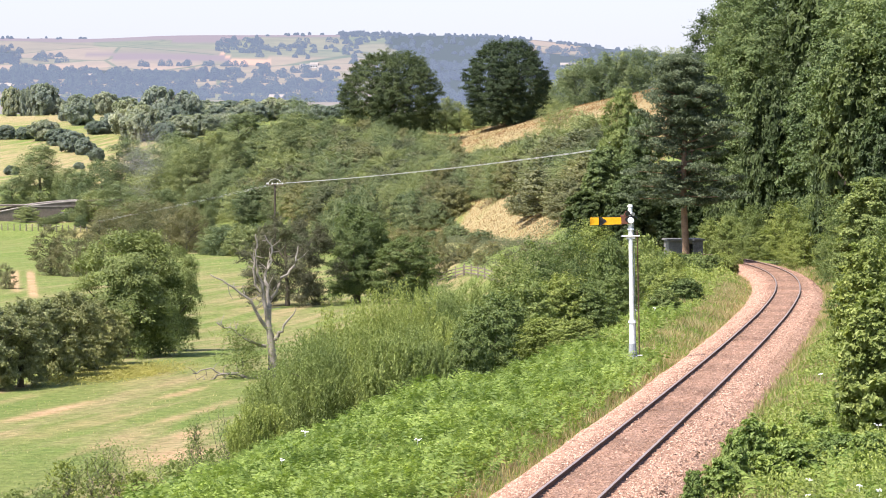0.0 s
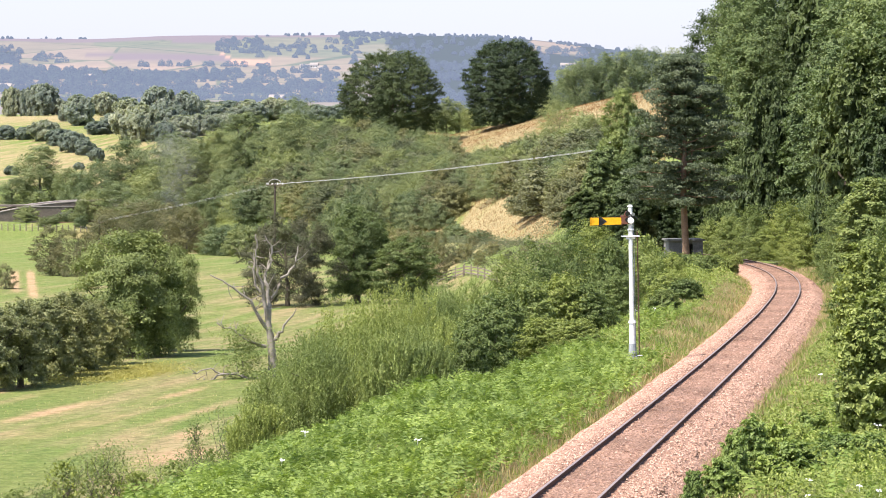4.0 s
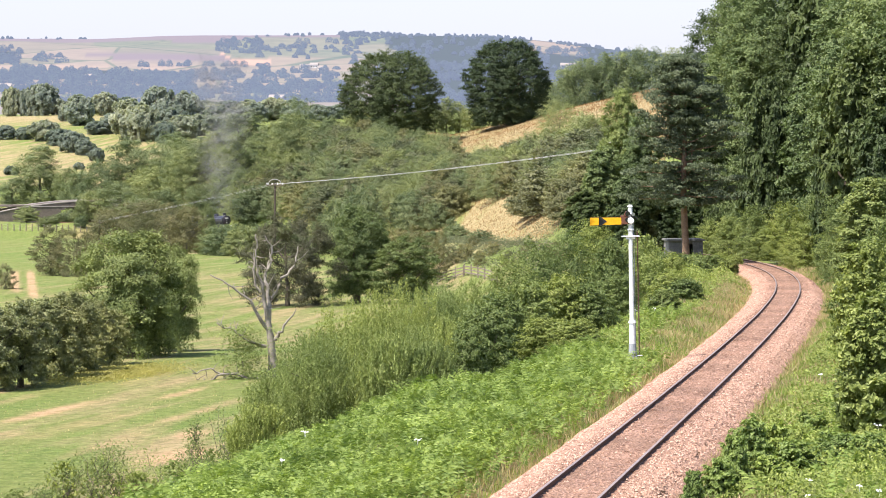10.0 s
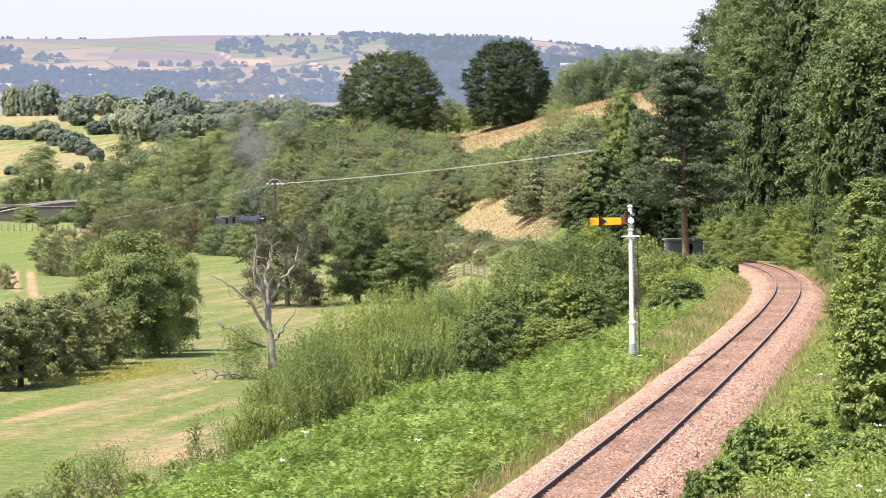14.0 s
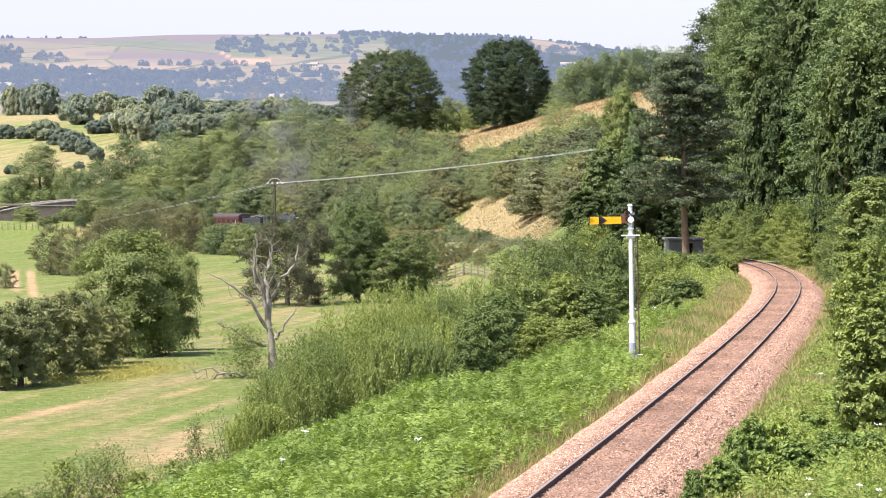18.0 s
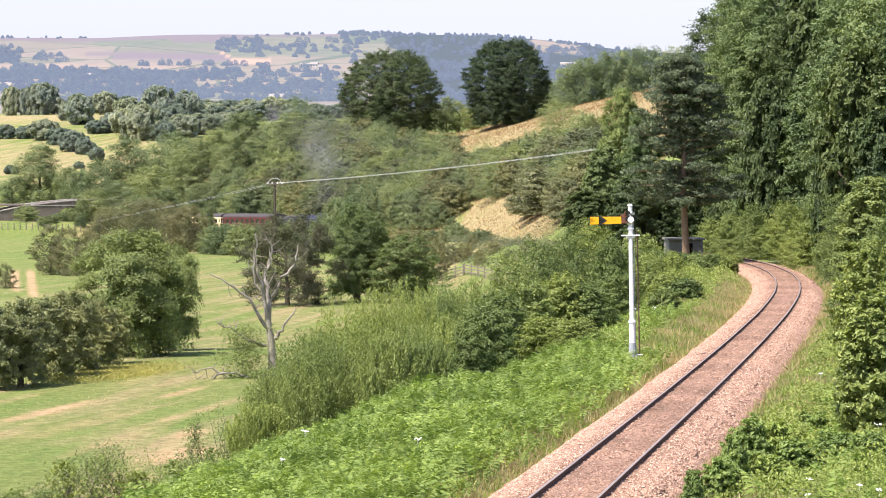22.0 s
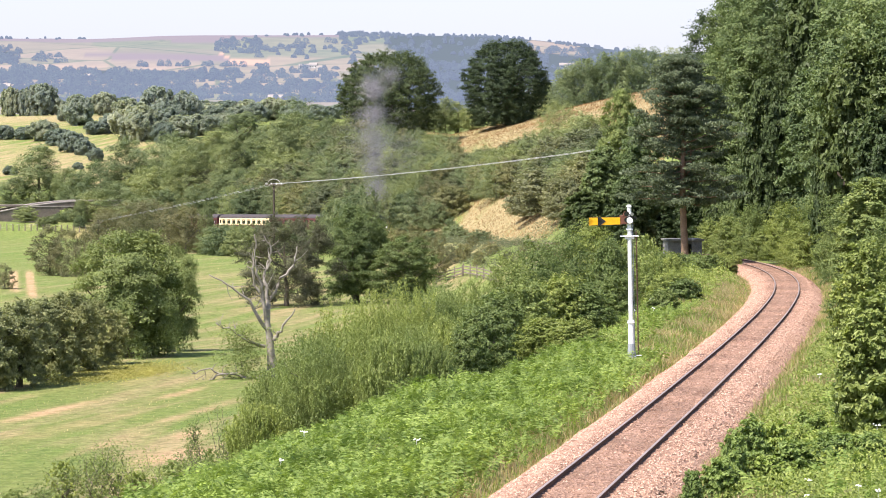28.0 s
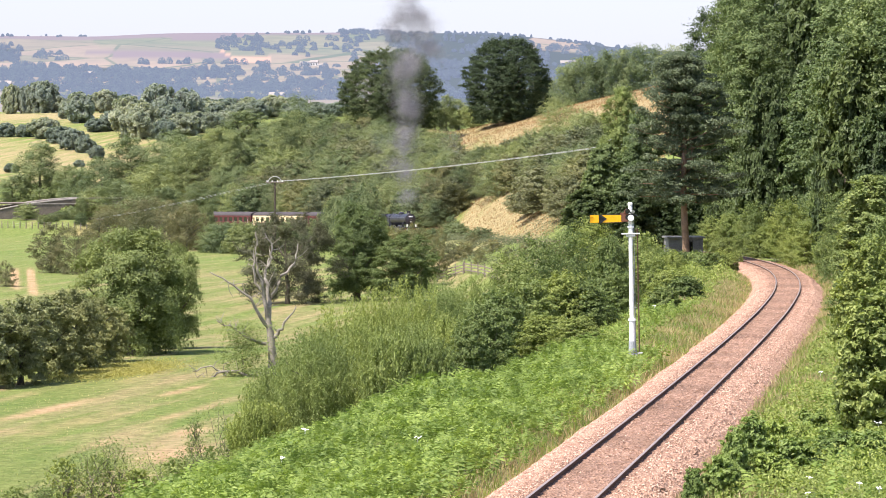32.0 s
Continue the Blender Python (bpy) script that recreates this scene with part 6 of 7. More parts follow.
    for k in range(17):
        part("rung", coned((0.3, 0.16, 0.35 + k * 0.3), (0.3, 0.46, 0.35 + k * 0.3), 0.009, 0.009, 5), RAILSIDE, ladder)
    part("step", boxed(0.28, 0.0, 0.42, 0.22, 0.1, 0.03), WHITE, root)


def prism(outline, y0, y1):
    bm = bmesh.new()
    lo = [bm.verts.new((px, y0, pz)) for px, pz in outline]
    hi = [bm.verts.new((px, y1, pz)) for px, pz in outline]
    n = len(outline)
    bm.faces.new(lo)
    bm.faces.new(list(reversed(hi)))
    for i in range(n):
        bm.faces.new((lo[i], hi[i], hi[(i + 1) % n], lo[(i + 1) % n]))
    bmesh.ops.triangulate(bm, faces=[f for f in bm.faces if len(f.verts) > 4])
    return bm


def fishtail(x0, x1, half, y, thick):
    return prism([(x0, -half), (x1, -half * 0.9), (x1, half * 0.9), (x0, half), (x0 + 0.22, 0)], y - thick, y)


def chevron(x, half, y):
    return prism([(x, -half), (x + 0.11, -half), (x + 0.32, 0), (x + 0.11, half), (x, half), (x + 0.21, 0)], y - 0.006, y)


make_signal()


# ---- plate-layers' hut and the pine beside it ----
def make_hut():
    root = thing("railway_hut", "small grey concrete railway hut with an open doorway", "hut", pose(19.75, 250.5, 6.6, 0, 0, 6))
    bm = bmesh.new()
    box(bm, -1.37, 0, 0.95, 0.12, 2.2, 2.1, 0.01)
    part("side_wall", bm, CONCRETE, root)
    part("side_wall", boxed(1.37, 0, 0.95, 0.12, 2.2, 2.1, bevel=0.01), CONCRETE, root)
    part("back_wall", boxed(0, 1.04, 0.95, 2.62, 0.12, 2.1), CONCRETE, root)
    part("front_wall", boxed(-0.66, -1.04, 0.95, 1.30, 0.12, 2.1, bevel=0.01), CONCRETE, root)
    part("front_wall", boxed(0.95, -1.04, 0.95, 0.72, 0.12, 2.1, bevel=0.01), CONCRETE, root)
    part("lintel", boxed(0.29, -1.04, 1.88, 0.60, 0.12, 0.24), CONCRETE, root)
    part("roof", boxed(0, -0.05, 2.08, 3.15, 2.6, 0.15, bevel=0.02), CONCRETE, root, "flat dark concrete roof slab")
    part("door_post", boxed(0.03, -1.12, 0.95, 0.07, 0.05, 1.7), WHITE, root, "pale door post")
    part("floor_slab", boxed(0, 0, -0.05, 2.9, 2.3, 0.12), CONCRETE, root)


make_hut()


def make_pine(x, y, h, spread, seed, label):
    g = np.random.default_rng(seed)
    root = thing("pine_tree", label, "tree", Matrix.Translation((x, y, gz(x, y) - 0.2)))
    zs = np.linspace(0, h * 0.97, 14)
    t = zs / h
    trunk = np.stack([-0.55 * t ** 1.2 - 0.25 * np.sin(t * 7) * t, 0.3 * np.sin(t * 4), zs], 1)
    v, f = tube(trunk, 0.27 * (1.1 - t) ** 0.75 + 0.03, 10)
    part("trunk", mesh_from("trunk", v, f, (), True), PINEBARK, root, "flaking orange-brown pine bark")
    # a second leader forks from the trunk at half height
    z0 = 0.42 * h
    fork = [(np.interp(z0, zs, trunk[:, 0]), np.interp(z0, zs, trunk[:, 1]), z0), (0.25, 0, z0 + 0.7), (0.45, 0.1, z0 + 1.7), (0.4, 0.3, z0 + 3.0)]
    part("leader", mesh_from("leader", *tube(fork, [0.11, 0.1, 0.08, 0.05], 8), (), True), PINEBARK, root)
    pieces, cs, rs = [], [], []
    boughs = 74
    for k in range(boughs):
        q = 0.30 + 0.69 * ((k + g.uniform(0, 1)) / boughs)
        a = k * 2.399 + g.uniform(-0.3, 0.3)
        span = spread * np.interp(q, [0.28, 0.36, 0.46, 0.6, 0.75, 0.9, 1.0], [3.2, 4.9, 5.0, 4.2, 3.0, 1.8, 0.6]) * g.uniform(0.55, 1.1)
        if 0.36 < q < 0.74 and math.sin(a) < -0.2 and abs(math.cos(a)) < 0.55:
            if q < 0.62:
                continue
            span *= 0.4
        x0 = np.array([np.interp(q * h, zs, trunk[:, 0]), np.interp(q * h, zs, trunk[:, 1]), q * h])
        s = np.linspace(0, 1, 5)
        droop = -0.16 if q < 0.5 else 0.18
        p = x0 + np.stack([np.cos(a) * span * s, np.sin(a) * span * s, span * (droop * s + 0.16 * s ** 2)], 1)
        p[1:] += g.normal(0, 0.07, (4, 3))
        pieces.append(tube(p, 0.055 * (1.1 - s) + 0.012, 5))
        for w in (0.25, 0.42, 0.58, 0.72, 0.86, 1.0):
            for _ in range(2):
                cs.append(x0 + (p[-1] - x0) * w + g.normal(0, 0.34, 3) * np.array([1, 1, 0.6]) + np.array([0, 0, 0.08]))
                rs.append(g.uniform(0.32, 0.66))
    v, f = merge(pieces)
    part("branch", mesh_from("branch", v, f, (), True), PINEBARK, root)
    cs, rs = np.array(cs), np.array(rs)
    q = unit(g.normal(0, 1, (len(cs), 80, 3)) + np.array([0, 0, 0.5]))
    p = cs[:, None] + q * rs[:, None, None] * np.array([1.2, 1.2, 0.42]) * g.uniform(0.5, 1.1, (len(cs), 80, 1))
    v, f = leaves(p.reshape(-1, 3), (q + np.array([0, 0, 0.2])).reshape(-1, 3), 0.26, g, 0.36, 0.5)
    part("crown", mesh_from("crown", v, f), PINE, root, "dark blue-green needle clusters")


make_pine(19.65, 246.0, 16.9, 1.0, 41, "tall Scots pine with a bare orange-brown trunk")


# ---- dead tree in the pasture ----
def make_dead_tree():
    g = np.random.default_rng(42)
    x, y = -10.4, 184.0
    root = thing("dead_tree", "bleached dead tree with bare twisted limbs", "tree", Matrix.Translation((x, y, gz(x, y) - 0.1)))
    part("trunk", mesh_from("trunk", *tube([(0.1, 0, -0.3), (0.12, 0, 0.9), (0.0, 0.05, 2.4), (-0.15, 0, 3.4), (-0.2, 0, 3.8)], [0.34, 0.29, 0.23, 0.18, 0.13], 9), (), True), DEADWOOD, root, "bleached barkless trunk")
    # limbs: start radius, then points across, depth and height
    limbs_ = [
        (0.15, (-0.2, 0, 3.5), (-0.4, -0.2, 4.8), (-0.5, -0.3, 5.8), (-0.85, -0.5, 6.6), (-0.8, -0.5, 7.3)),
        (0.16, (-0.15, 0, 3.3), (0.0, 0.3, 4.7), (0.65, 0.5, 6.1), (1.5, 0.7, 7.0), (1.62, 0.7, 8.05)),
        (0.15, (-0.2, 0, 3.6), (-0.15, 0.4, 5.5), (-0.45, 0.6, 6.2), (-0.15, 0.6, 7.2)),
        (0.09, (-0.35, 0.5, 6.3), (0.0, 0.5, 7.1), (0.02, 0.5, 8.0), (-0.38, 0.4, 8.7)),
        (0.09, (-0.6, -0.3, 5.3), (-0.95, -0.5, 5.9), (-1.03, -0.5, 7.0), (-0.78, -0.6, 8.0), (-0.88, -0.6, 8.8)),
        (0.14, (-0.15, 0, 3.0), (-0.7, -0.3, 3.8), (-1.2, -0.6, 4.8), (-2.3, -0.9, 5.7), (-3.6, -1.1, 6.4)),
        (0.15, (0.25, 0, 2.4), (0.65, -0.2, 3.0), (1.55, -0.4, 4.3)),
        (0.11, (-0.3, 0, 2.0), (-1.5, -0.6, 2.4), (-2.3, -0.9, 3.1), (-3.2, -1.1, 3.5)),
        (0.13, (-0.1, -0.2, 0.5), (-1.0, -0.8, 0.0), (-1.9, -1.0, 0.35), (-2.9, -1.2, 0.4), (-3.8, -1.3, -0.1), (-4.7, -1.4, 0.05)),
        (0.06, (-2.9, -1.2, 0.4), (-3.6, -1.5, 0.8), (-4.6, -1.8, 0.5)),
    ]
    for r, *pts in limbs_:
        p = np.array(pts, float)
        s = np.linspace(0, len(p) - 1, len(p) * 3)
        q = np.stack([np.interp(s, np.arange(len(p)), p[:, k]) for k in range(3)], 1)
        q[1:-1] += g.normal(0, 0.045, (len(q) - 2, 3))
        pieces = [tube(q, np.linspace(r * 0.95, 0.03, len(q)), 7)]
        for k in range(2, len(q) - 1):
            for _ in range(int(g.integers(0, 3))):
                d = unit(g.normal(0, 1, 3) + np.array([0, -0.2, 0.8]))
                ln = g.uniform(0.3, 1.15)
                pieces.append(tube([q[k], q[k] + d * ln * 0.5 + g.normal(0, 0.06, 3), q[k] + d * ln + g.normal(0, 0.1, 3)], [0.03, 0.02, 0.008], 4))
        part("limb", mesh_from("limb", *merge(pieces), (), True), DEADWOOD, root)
    c = np.stack([g.normal(-1.5, 0.75, 520), g.normal(-0.7, 0.5, 520), g.uniform(-0.6, 3.4, 520)], 1)
    p = (c[:, None] + g.normal(0, 0.16, (520, 9, 3))).reshape(-1, 3)
    part("sprouting_leaves", mesh_from("sprouting_leaves", *leaves(p, np.tile([[0, -0.3, 1.0]], (len(p), 1)), 0.14, g)), HAZEL, root, "sparse fresh leaves")


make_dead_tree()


# ---- thin saplings at the pasture's edge ----
def sapling(x, y, h, w, seed):
    g = np.random.default_rng(seed)
    root = thing("sapling", "thin straggling sapling with sparse leaves", "sapling", Matrix.Translation((x, y, gz(x, y) - 0.1)), "saplings at the field edge")
    cs = []
    for k in range(9):
        a = g.uniform(0, 6.28)
        s = np.linspace(0, 1, 6)
        reach, up = w * g.uniform(0.1, 0.55), h * g.uniform(0.55, 1.0)
        p = np.stack([np.cos(a) * reach * s, np.sin(a) * reach * s, up * s ** 0.85], 1) + g.normal(0, 0.05, (6, 3)) * s[:, None]
        p[1:-1, :2] += g.normal(0, 0.14, (4, 2))
        part("stem", mesh_from("stem", *tube(p, np.linspace(0.018, 0.005, 6), 5)), BARK, root)
        cs.append(p[1:])
    c = np.concatenate(cs)
    p = (c[:, None] + g.normal(0, 0.17, (len(c), 26, 3))).reshape(-1, 3)
    part("leafage", mesh_from("leafage", *leaves(p, np.tile([[0, -0.3, 1.0]], (len(p), 1)), 0.09, g, 0.55, 0.9)), HAZEL, root)["kind"] = "stuff"


sapling(-14.5, 118.0, 1.9, 2.1, 50)
sapling(-13.4, 116.0, 2.6, 2.3, 51)
sapling(-12.5, 117.0, 2.8, 2.1, 52)
sapling(-11.5, 116.0, 1.8, 1.8, 53)
sapling(-10.3, 115.0, 2.2, 2.0, 54)
sapling(-9.5, 118.0, 2.2, 1.8, 55)
sapling(-9.0, 125.0, 3.1, 1.4, 56)
sapling(-10.4, 128.0, 2.5, 1.1, 57)
sapling(-14.9, 114.0, 1.2, 1.3, 58)


# ---- fences ----
def post_rail(points, group):
    """A timber fence: posts at the points, three rails between each pair."""
    root = thing("rail_fence", "weathered grey timber post-and-rail fence", "fence", group=group)
    ends = [Vector((x, y, gz(x, y))) for x, y in points]
    for p in ends:
        part("post", boxed(p.x, p.y, p.z + 0.6, 0.14, 0.14, 1.5, bevel=0.015), TIMBER, root)
    for a, b in zip(ends, ends[1:]):
        for hgt in (0.35, 0.7, 1.05):
            d = b - a
            turn = d.to_track_quat("X", "Z").to_matrix()
            m = (a + b) / 2
            part("rail", boxed(m.x, m.y - 0.09, m.z + hgt, d.length * 0.99, 0.05, 0.13, bevel=0.01, turn=turn), TIMBER, root)


post_rail([(-0.62, 336.50), (0.38, 345.50), (1.40, 344.00), (2.28, 342.00)], "field fence")
post_rail([(2.41, 343.00), (3.09, 334.00), (3.76, 327.50), (4.40, 321.00), (4.98, 313.00), (5.48, 308.50)], "field fence")


def post_wire(x0, y0, x1, y1, count):
    root = thing("wire_fence", "pale timber posts of a wire field fence", "fence")
    last = None
    for k in range(count):
        x, y = x0 + (x1 - x0) * k / (count - 1), y0 + (y1 - y0) * k / (count - 1)
        p = Vector((x, y, gz(x, y)))
        part("post", coned((p.x, p.y, p.z - 0.2), (p.x, p.y, p.z + 1.25), 0.11, 0.09, 7), TIMBER, root)
        if last:
            for hgt in (0.5, 0.85, 1.15):
                part("wire", coned(last + Vector((0, 0, hgt)), p + Vector((0, 0, hgt)), 0.003, 0.003, 4), WIRE, root)
        last = p


post_wire(-82.0, 559.0, -63.0, 558.0, 18)


# ---- pole line ----
def make_poles():
    tops = []
    for name, x, y, top in (("telegraph_pole", -24.8, 450.0, 10.47), ("telegraph_pole", 21.2, 382.0, 16.0), ("telegraph_pole", -53.0, 470.0, 4.43)):
        z = min(gz(x, y), top - 6.5)
        root = thing(name, "dark tarred timber pole with a pale cross-arm", "telegraph pole", Matrix.Translation((x, y, z)))
        h = top - z
        part("pole", coned((0, 0, -0.3), (0, 0, h), 0.17, 0.12, 10), POLEWOOD, root)
        arm = 2.6 if top > 6 else 1.1
        part("cross_arm", boxed(0, -0.12, h - 0.35, arm, 0.12, 0.14, bevel=0.01), TIMBER, root, "weathered cross-arm")
        for dx in (-1.15, -0.4, 0.4, 1.15) if top > 6 else ():
            part("insulator", coned((dx, -0.12, h - 0.28), (dx, -0.12, h - 0.02), 0.08, 0.05, 8), WHITE, root, "white insulator")
        if top > 6:
            hoop = [(math.cos(a) * 0.95, -0.12, h - 0.28 + 0.8 * math.sin(a)) for a in np.linspace(0, math.pi, 13)]
            part("hoop", mesh_from("hoop", *tube(hoop, [0.035] * 13, 5)), WIRE, root, "pale arched jumper wire")
        for sgn in (-1, 1):
            part("brace", coned((sgn * 0.29 * arm, -0.12, h - 0.4), (0, -0.12, h - 1.05), 0.025, 0.025, 5), TIMBER, root)
        tops.append(Vector((x, y - 0.12, top - 0.2)))
    for a, b, thick, sag in ((tops[0], tops[1], 0.018, 0.45), (tops[2], tops[0], 0.009, 0.18)):
        for off in (-0.4, 0.4):
            t = np.linspace(0, 1, 25)
            p = np.array(a)[None] * (1 - t)[:, None] + np.array(b)[None] * t[:, None] + np.array([[off, 0, 0]])
            p[:, 2] -= 4 * sag * t * (1 - t)
            w = part("overhead_wire", mesh_from("overhead_wire", *tube(p, [thick] * 25, 5)), WIRE)
            tagged(w, "slack pale overhead wire between poles", "wire")


make_poles()


# ---- stone road bridge over the line ----
def make_bridge():
    cx, cy = -71.5, 582.0
    root = thing("stone_bridge", "stone road bridge with an arch and long parapet", "bridge", pose(cx, cy, 0.5, 0, 0, 20))
    # local x along the road, y across it
    def deck(x):
        return 4.55 - 0.0055 * (x - 5) ** 2 if x < 5 else 4.55 - 0.02 * (x - 5)
    for yy in (-3.4, 3.4):
        pts = [(x, deck(x)) for x in np.linspace(-26, 12, 20)]
        arch = [(3.9 * math.cos(a), -0.2 + 3.75 * math.sin(a)) for a in np.linspace(0, math.pi, 15)]
        outline = pts + [(12, -3.2), (3.9, -3.2)] + arch + [(-3.9, -3.2), (-26, -3.2)]
        part("parapet_wall", prism(outline, yy - 0.25, yy + 0.25), STONE, root, "coursed grey-brown stone parapet wall")
        for a, b in zip(pts, pts[1:]):
            mx, mz = (a[0] + b[0]) / 2, (a[1] + b[1]) / 2
            ang = math.atan2(b[1] - a[1], b[0] - a[0])
            part("coping_stone", boxed(mx, yy, mz + 0.1, 1.97, 0.68, 0.22, bevel=0.03, turn=Matrix.Rotation(-ang, 3, "Y")), PALESTONE, root)
        for k in range(13):
            a = math.pi * (k + 0.5) / 13
            part("voussoir", boxed(4.15 * math.cos(a), yy, -0.2 + 4.0 * math.sin(a), 0.55, 0.6, 0.9, bevel=0.03, turn=Matrix.Rotation(-(a - math.pi / 2), 3, "Y")), STONE, root)
        part("string_course", boxed(1, yy - 0.03 if yy < 0 else yy + 0.03, 3.62, 21, 0.6, 0.16), PALESTONE, root)
    v = [(3.9 * math.cos(a), s * 3.2, -0.2 + 3.75 * math.sin(a)) for a in np.linspace(0, math.pi, 15) for s in (-1, 1)]
    f = [(2 * i, 2 * i + 1, 2 * i + 3, 2 * i + 2) for i in range(14)]
    part("arch_soffit", mesh_from("arch_soffit", v, f), STONE, root)
    for sgn in (-1, 1):
        part("abutment", boxed(sgn * 4.1, 0, -1.7, 0.4, 6.3, 3.0), STONE, root)
    part("road_deck", boxed(-3, 0, 3.75, 26, 6.3, 0.25), STONE, root)


make_bridge()
# ---- the train ----
PATH_Y = np.arange(300.0, 900.0, 0.25)
PATH_X, PATH_Z = track_x(PATH_Y), track_z(PATH_Y)
PATH_S = np.concatenate([[0], np.cumsum(np.hypot(np.diff(PATH_X), np.diff(PATH_Y)))])


def on_path(s):
    return Vector((float(np.interp(s, PATH_S, PATH_X)), float(np.interp(s, PATH_S, PATH_Y)), float(np.interp(s, PATH_S, PATH_Z))))


def front_at(t):
    """Where the buffers stand along the line, counted from the bend by the hut."""
    return float(np.interp(t, [-12, 0, 8, 16, 24, 32], [325.7, 280.8, 251.6, 223.8, 197.4, 171.9]))


def vehicle_pose(t, offset, length):
    s = front_at(t)
    a, b = on_path(s + offset), on_path(s + offset + length)
    m = (a - b).to_track_quat("X", "Z").to_matrix().to_4x4()
    return Matrix.Translation((a + b) / 2) @ m


def wheel(parent, x, y, r, spokes, name="wheel"):
    bm = bmesh.new()
    cone(bm, (0, -0.07, 0), (0, 0.07, 0), r * 0.22, r * 0.22, 12)
    for k in range(spokes):
        a = 2 * math.pi * k / spokes
        box(bm, math.cos(a) * r * 0.5, 0, math.sin(a) * r * 0.5, r * 0.85, 0.05, 0.06, turn=Matrix.Rotation(-a, 3, "Y"))
    w = part(name, bm, LOCO, parent)
    w.location = (x, y, r)
    ring = [(math.cos(a) * r * 0.94, 0, math.sin(a) * r * 0.94) for a in np.linspace(0, 2 * math.pi, 25)]
    part("tyre", mesh_from("tyre", *tube(ring, [r * 0.06 + 0.03] * 25, 6)), STEEL, w, "bright steel tyre")
    return w


def make_locomotive():
    root = thing("steam_locomotive", "black steam locomotive hauling coaches, smoke at its chimney", "locomotive")
    part("running_plate", boxed(0.3, 0, 1.42, 10.4, 2.5, 0.09, bevel=0.02), LOCO, root)
    part("frame", boxed(0.2, 0, 1.05, 10.4, 1.2, 0.7), LOCO, root)
    part("boiler", coned((-2.4, 0, 2.62), (3.2, 0, 2.68), 0.88, 0.78, 28), LOCO, root, "black tapered boiler barrel")
    for x in (-1.3, 0.2, 1.7, 3.15):
        part("boiler_band", coned((x, 0, 2.66), (x + 0.07, 0, 2.66), 0.90 - (x + 2.4) * 0.016, 0.90 - (x + 2.4) * 0.016, 28), STEEL if x > 3 else LOCO, root)
    part("firebox", boxed(-3.0, 0, 2.42, 2.0, 1.9, 2.0, bevel=0.35), LOCO, root)
    part("smokebox", coned((3.2, 0, 2.68), (4.85, 0, 2.68), 0.86, 0.86, 28), LOCO, root)
    door = bmesh.new()
    cone(door, (4.85, 0, 2.68), (4.93, 0, 2.68), 0.74, 0.70, 28)
    cone(door, (4.93, 0, 2.68), (5.02, 0, 2.68), 0.70, 0.35, 28)
    door = part("smokebox_door", door, LOCO, root, "dished smokebox door")
    part("door_handle", coned((5.02, 0, 2.68), (5.12, 0, 2.68), 0.06, 0.05, 8), STEEL, door)
    part("number_plate", boxed(5.0, 0, 3.10, 0.05, 0.62, 0.17), WHITE, door, "pale plate with plain bars")
    part("shed_plate", boxed(5.02, 0, 2.28, 0.04, 0.2, 0.12), WHITE, door)
    ch = bmesh.new()
    cone(ch, (4.1, 0, 3.45), (4.1, 0, 3.62), 0.40, 0.28, 18)
    cone(ch, (4.1, 0, 3.6), (4.1, 0, 3.9), 0.27, 0.30, 18)
    cone(ch, (4.1, 0, 3.9), (4.1, 0, 3.98), 0.34, 0.32, 18)
    part("chimney", ch, LOCO, root)
    dm = bmesh.new()
    cone(dm, (0.8, 0, 3.4), (0.8, 0, 3.68), 0.48, 0.42, 18)
    cone(dm, (0.8, 0, 3.68), (0.8, 0, 3.84), 0.42, 0.18, 18)
    part("dome", dm, LOCO, root)
    for y in (-0.16, 0.16):
        part("safety_valve", coned((-2.5, y, 3.4), (-2.5, y, 3.7), 0.08, 0.07, 8), STEEL, root)
    for sgn in (-1, 1):
        part("cab_side", boxed(-4.85, sgn * 1.25, 2.35, 1.7, 0.06, 1.85, bevel=0.01), LOCO, root)
        part("cab_window", boxed(-4.75, sgn * 1.285, 2.85, 0.65, 0.03, 0.6), GLASS, root)
        part("splasher_rail", coned((-4.0, sgn * 1.0, 3.0), (4.6, sgn * 0.93, 3.0), 0.022, 0.022, 6), STEEL, root, "polished handrail")
        part("cylinder", coned((3.0, sgn * 1.05, 0.95), (4.25, sgn * 1.05, 0.95), 0.36, 0.36, 16), LOCO, root)
        part("valve_chest", coned((3.05, sgn * 1.05, 1.5), (4.2, sgn * 1.05, 1.5), 0.2, 0.2, 12), LOCO, root)
        part("coupling_rod", boxed(-0.4, sgn * 0.93, 0.75, 4.5, 0.05, 0.13, bevel=0.01), STEEL, root)
        part("connecting_rod", boxed(1.5, sgn * 1.0, 0.85, 3.6, 0.05, 0.12, bevel=0.01), STEEL, root)
        part("buffer", coned((5.45, sgn * 0.86, 1.06), (5.95, sgn * 0.86, 1.06), 0.1, 0.1, 10), LOCO, root)
        part("buffer_head", coned((5.93, sgn * 0.86, 1.06), (6.0, sgn * 0.86, 1.06), 0.24, 0.24, 16), STEEL, root)
        part("steam_pipe", coned((4.0, sgn * 0.72, 2.3), (3.75, sgn * 1.0, 1.6), 0.14, 0.14, 8), LOCO, root)
    part("cab_roof", prism([(-5.8, 3.2), (-3.7, 3.2), (-3.7, 3.3), (-5.8, 3.3)], -1.3, 1.3), LOCO, root)
    rf = bmesh.new()
    box(rf, -4.75, 0, 3.4, 2.1, 1.9, 0.22, 0.1)
    part("cab_roof", rf, LOCO, root)
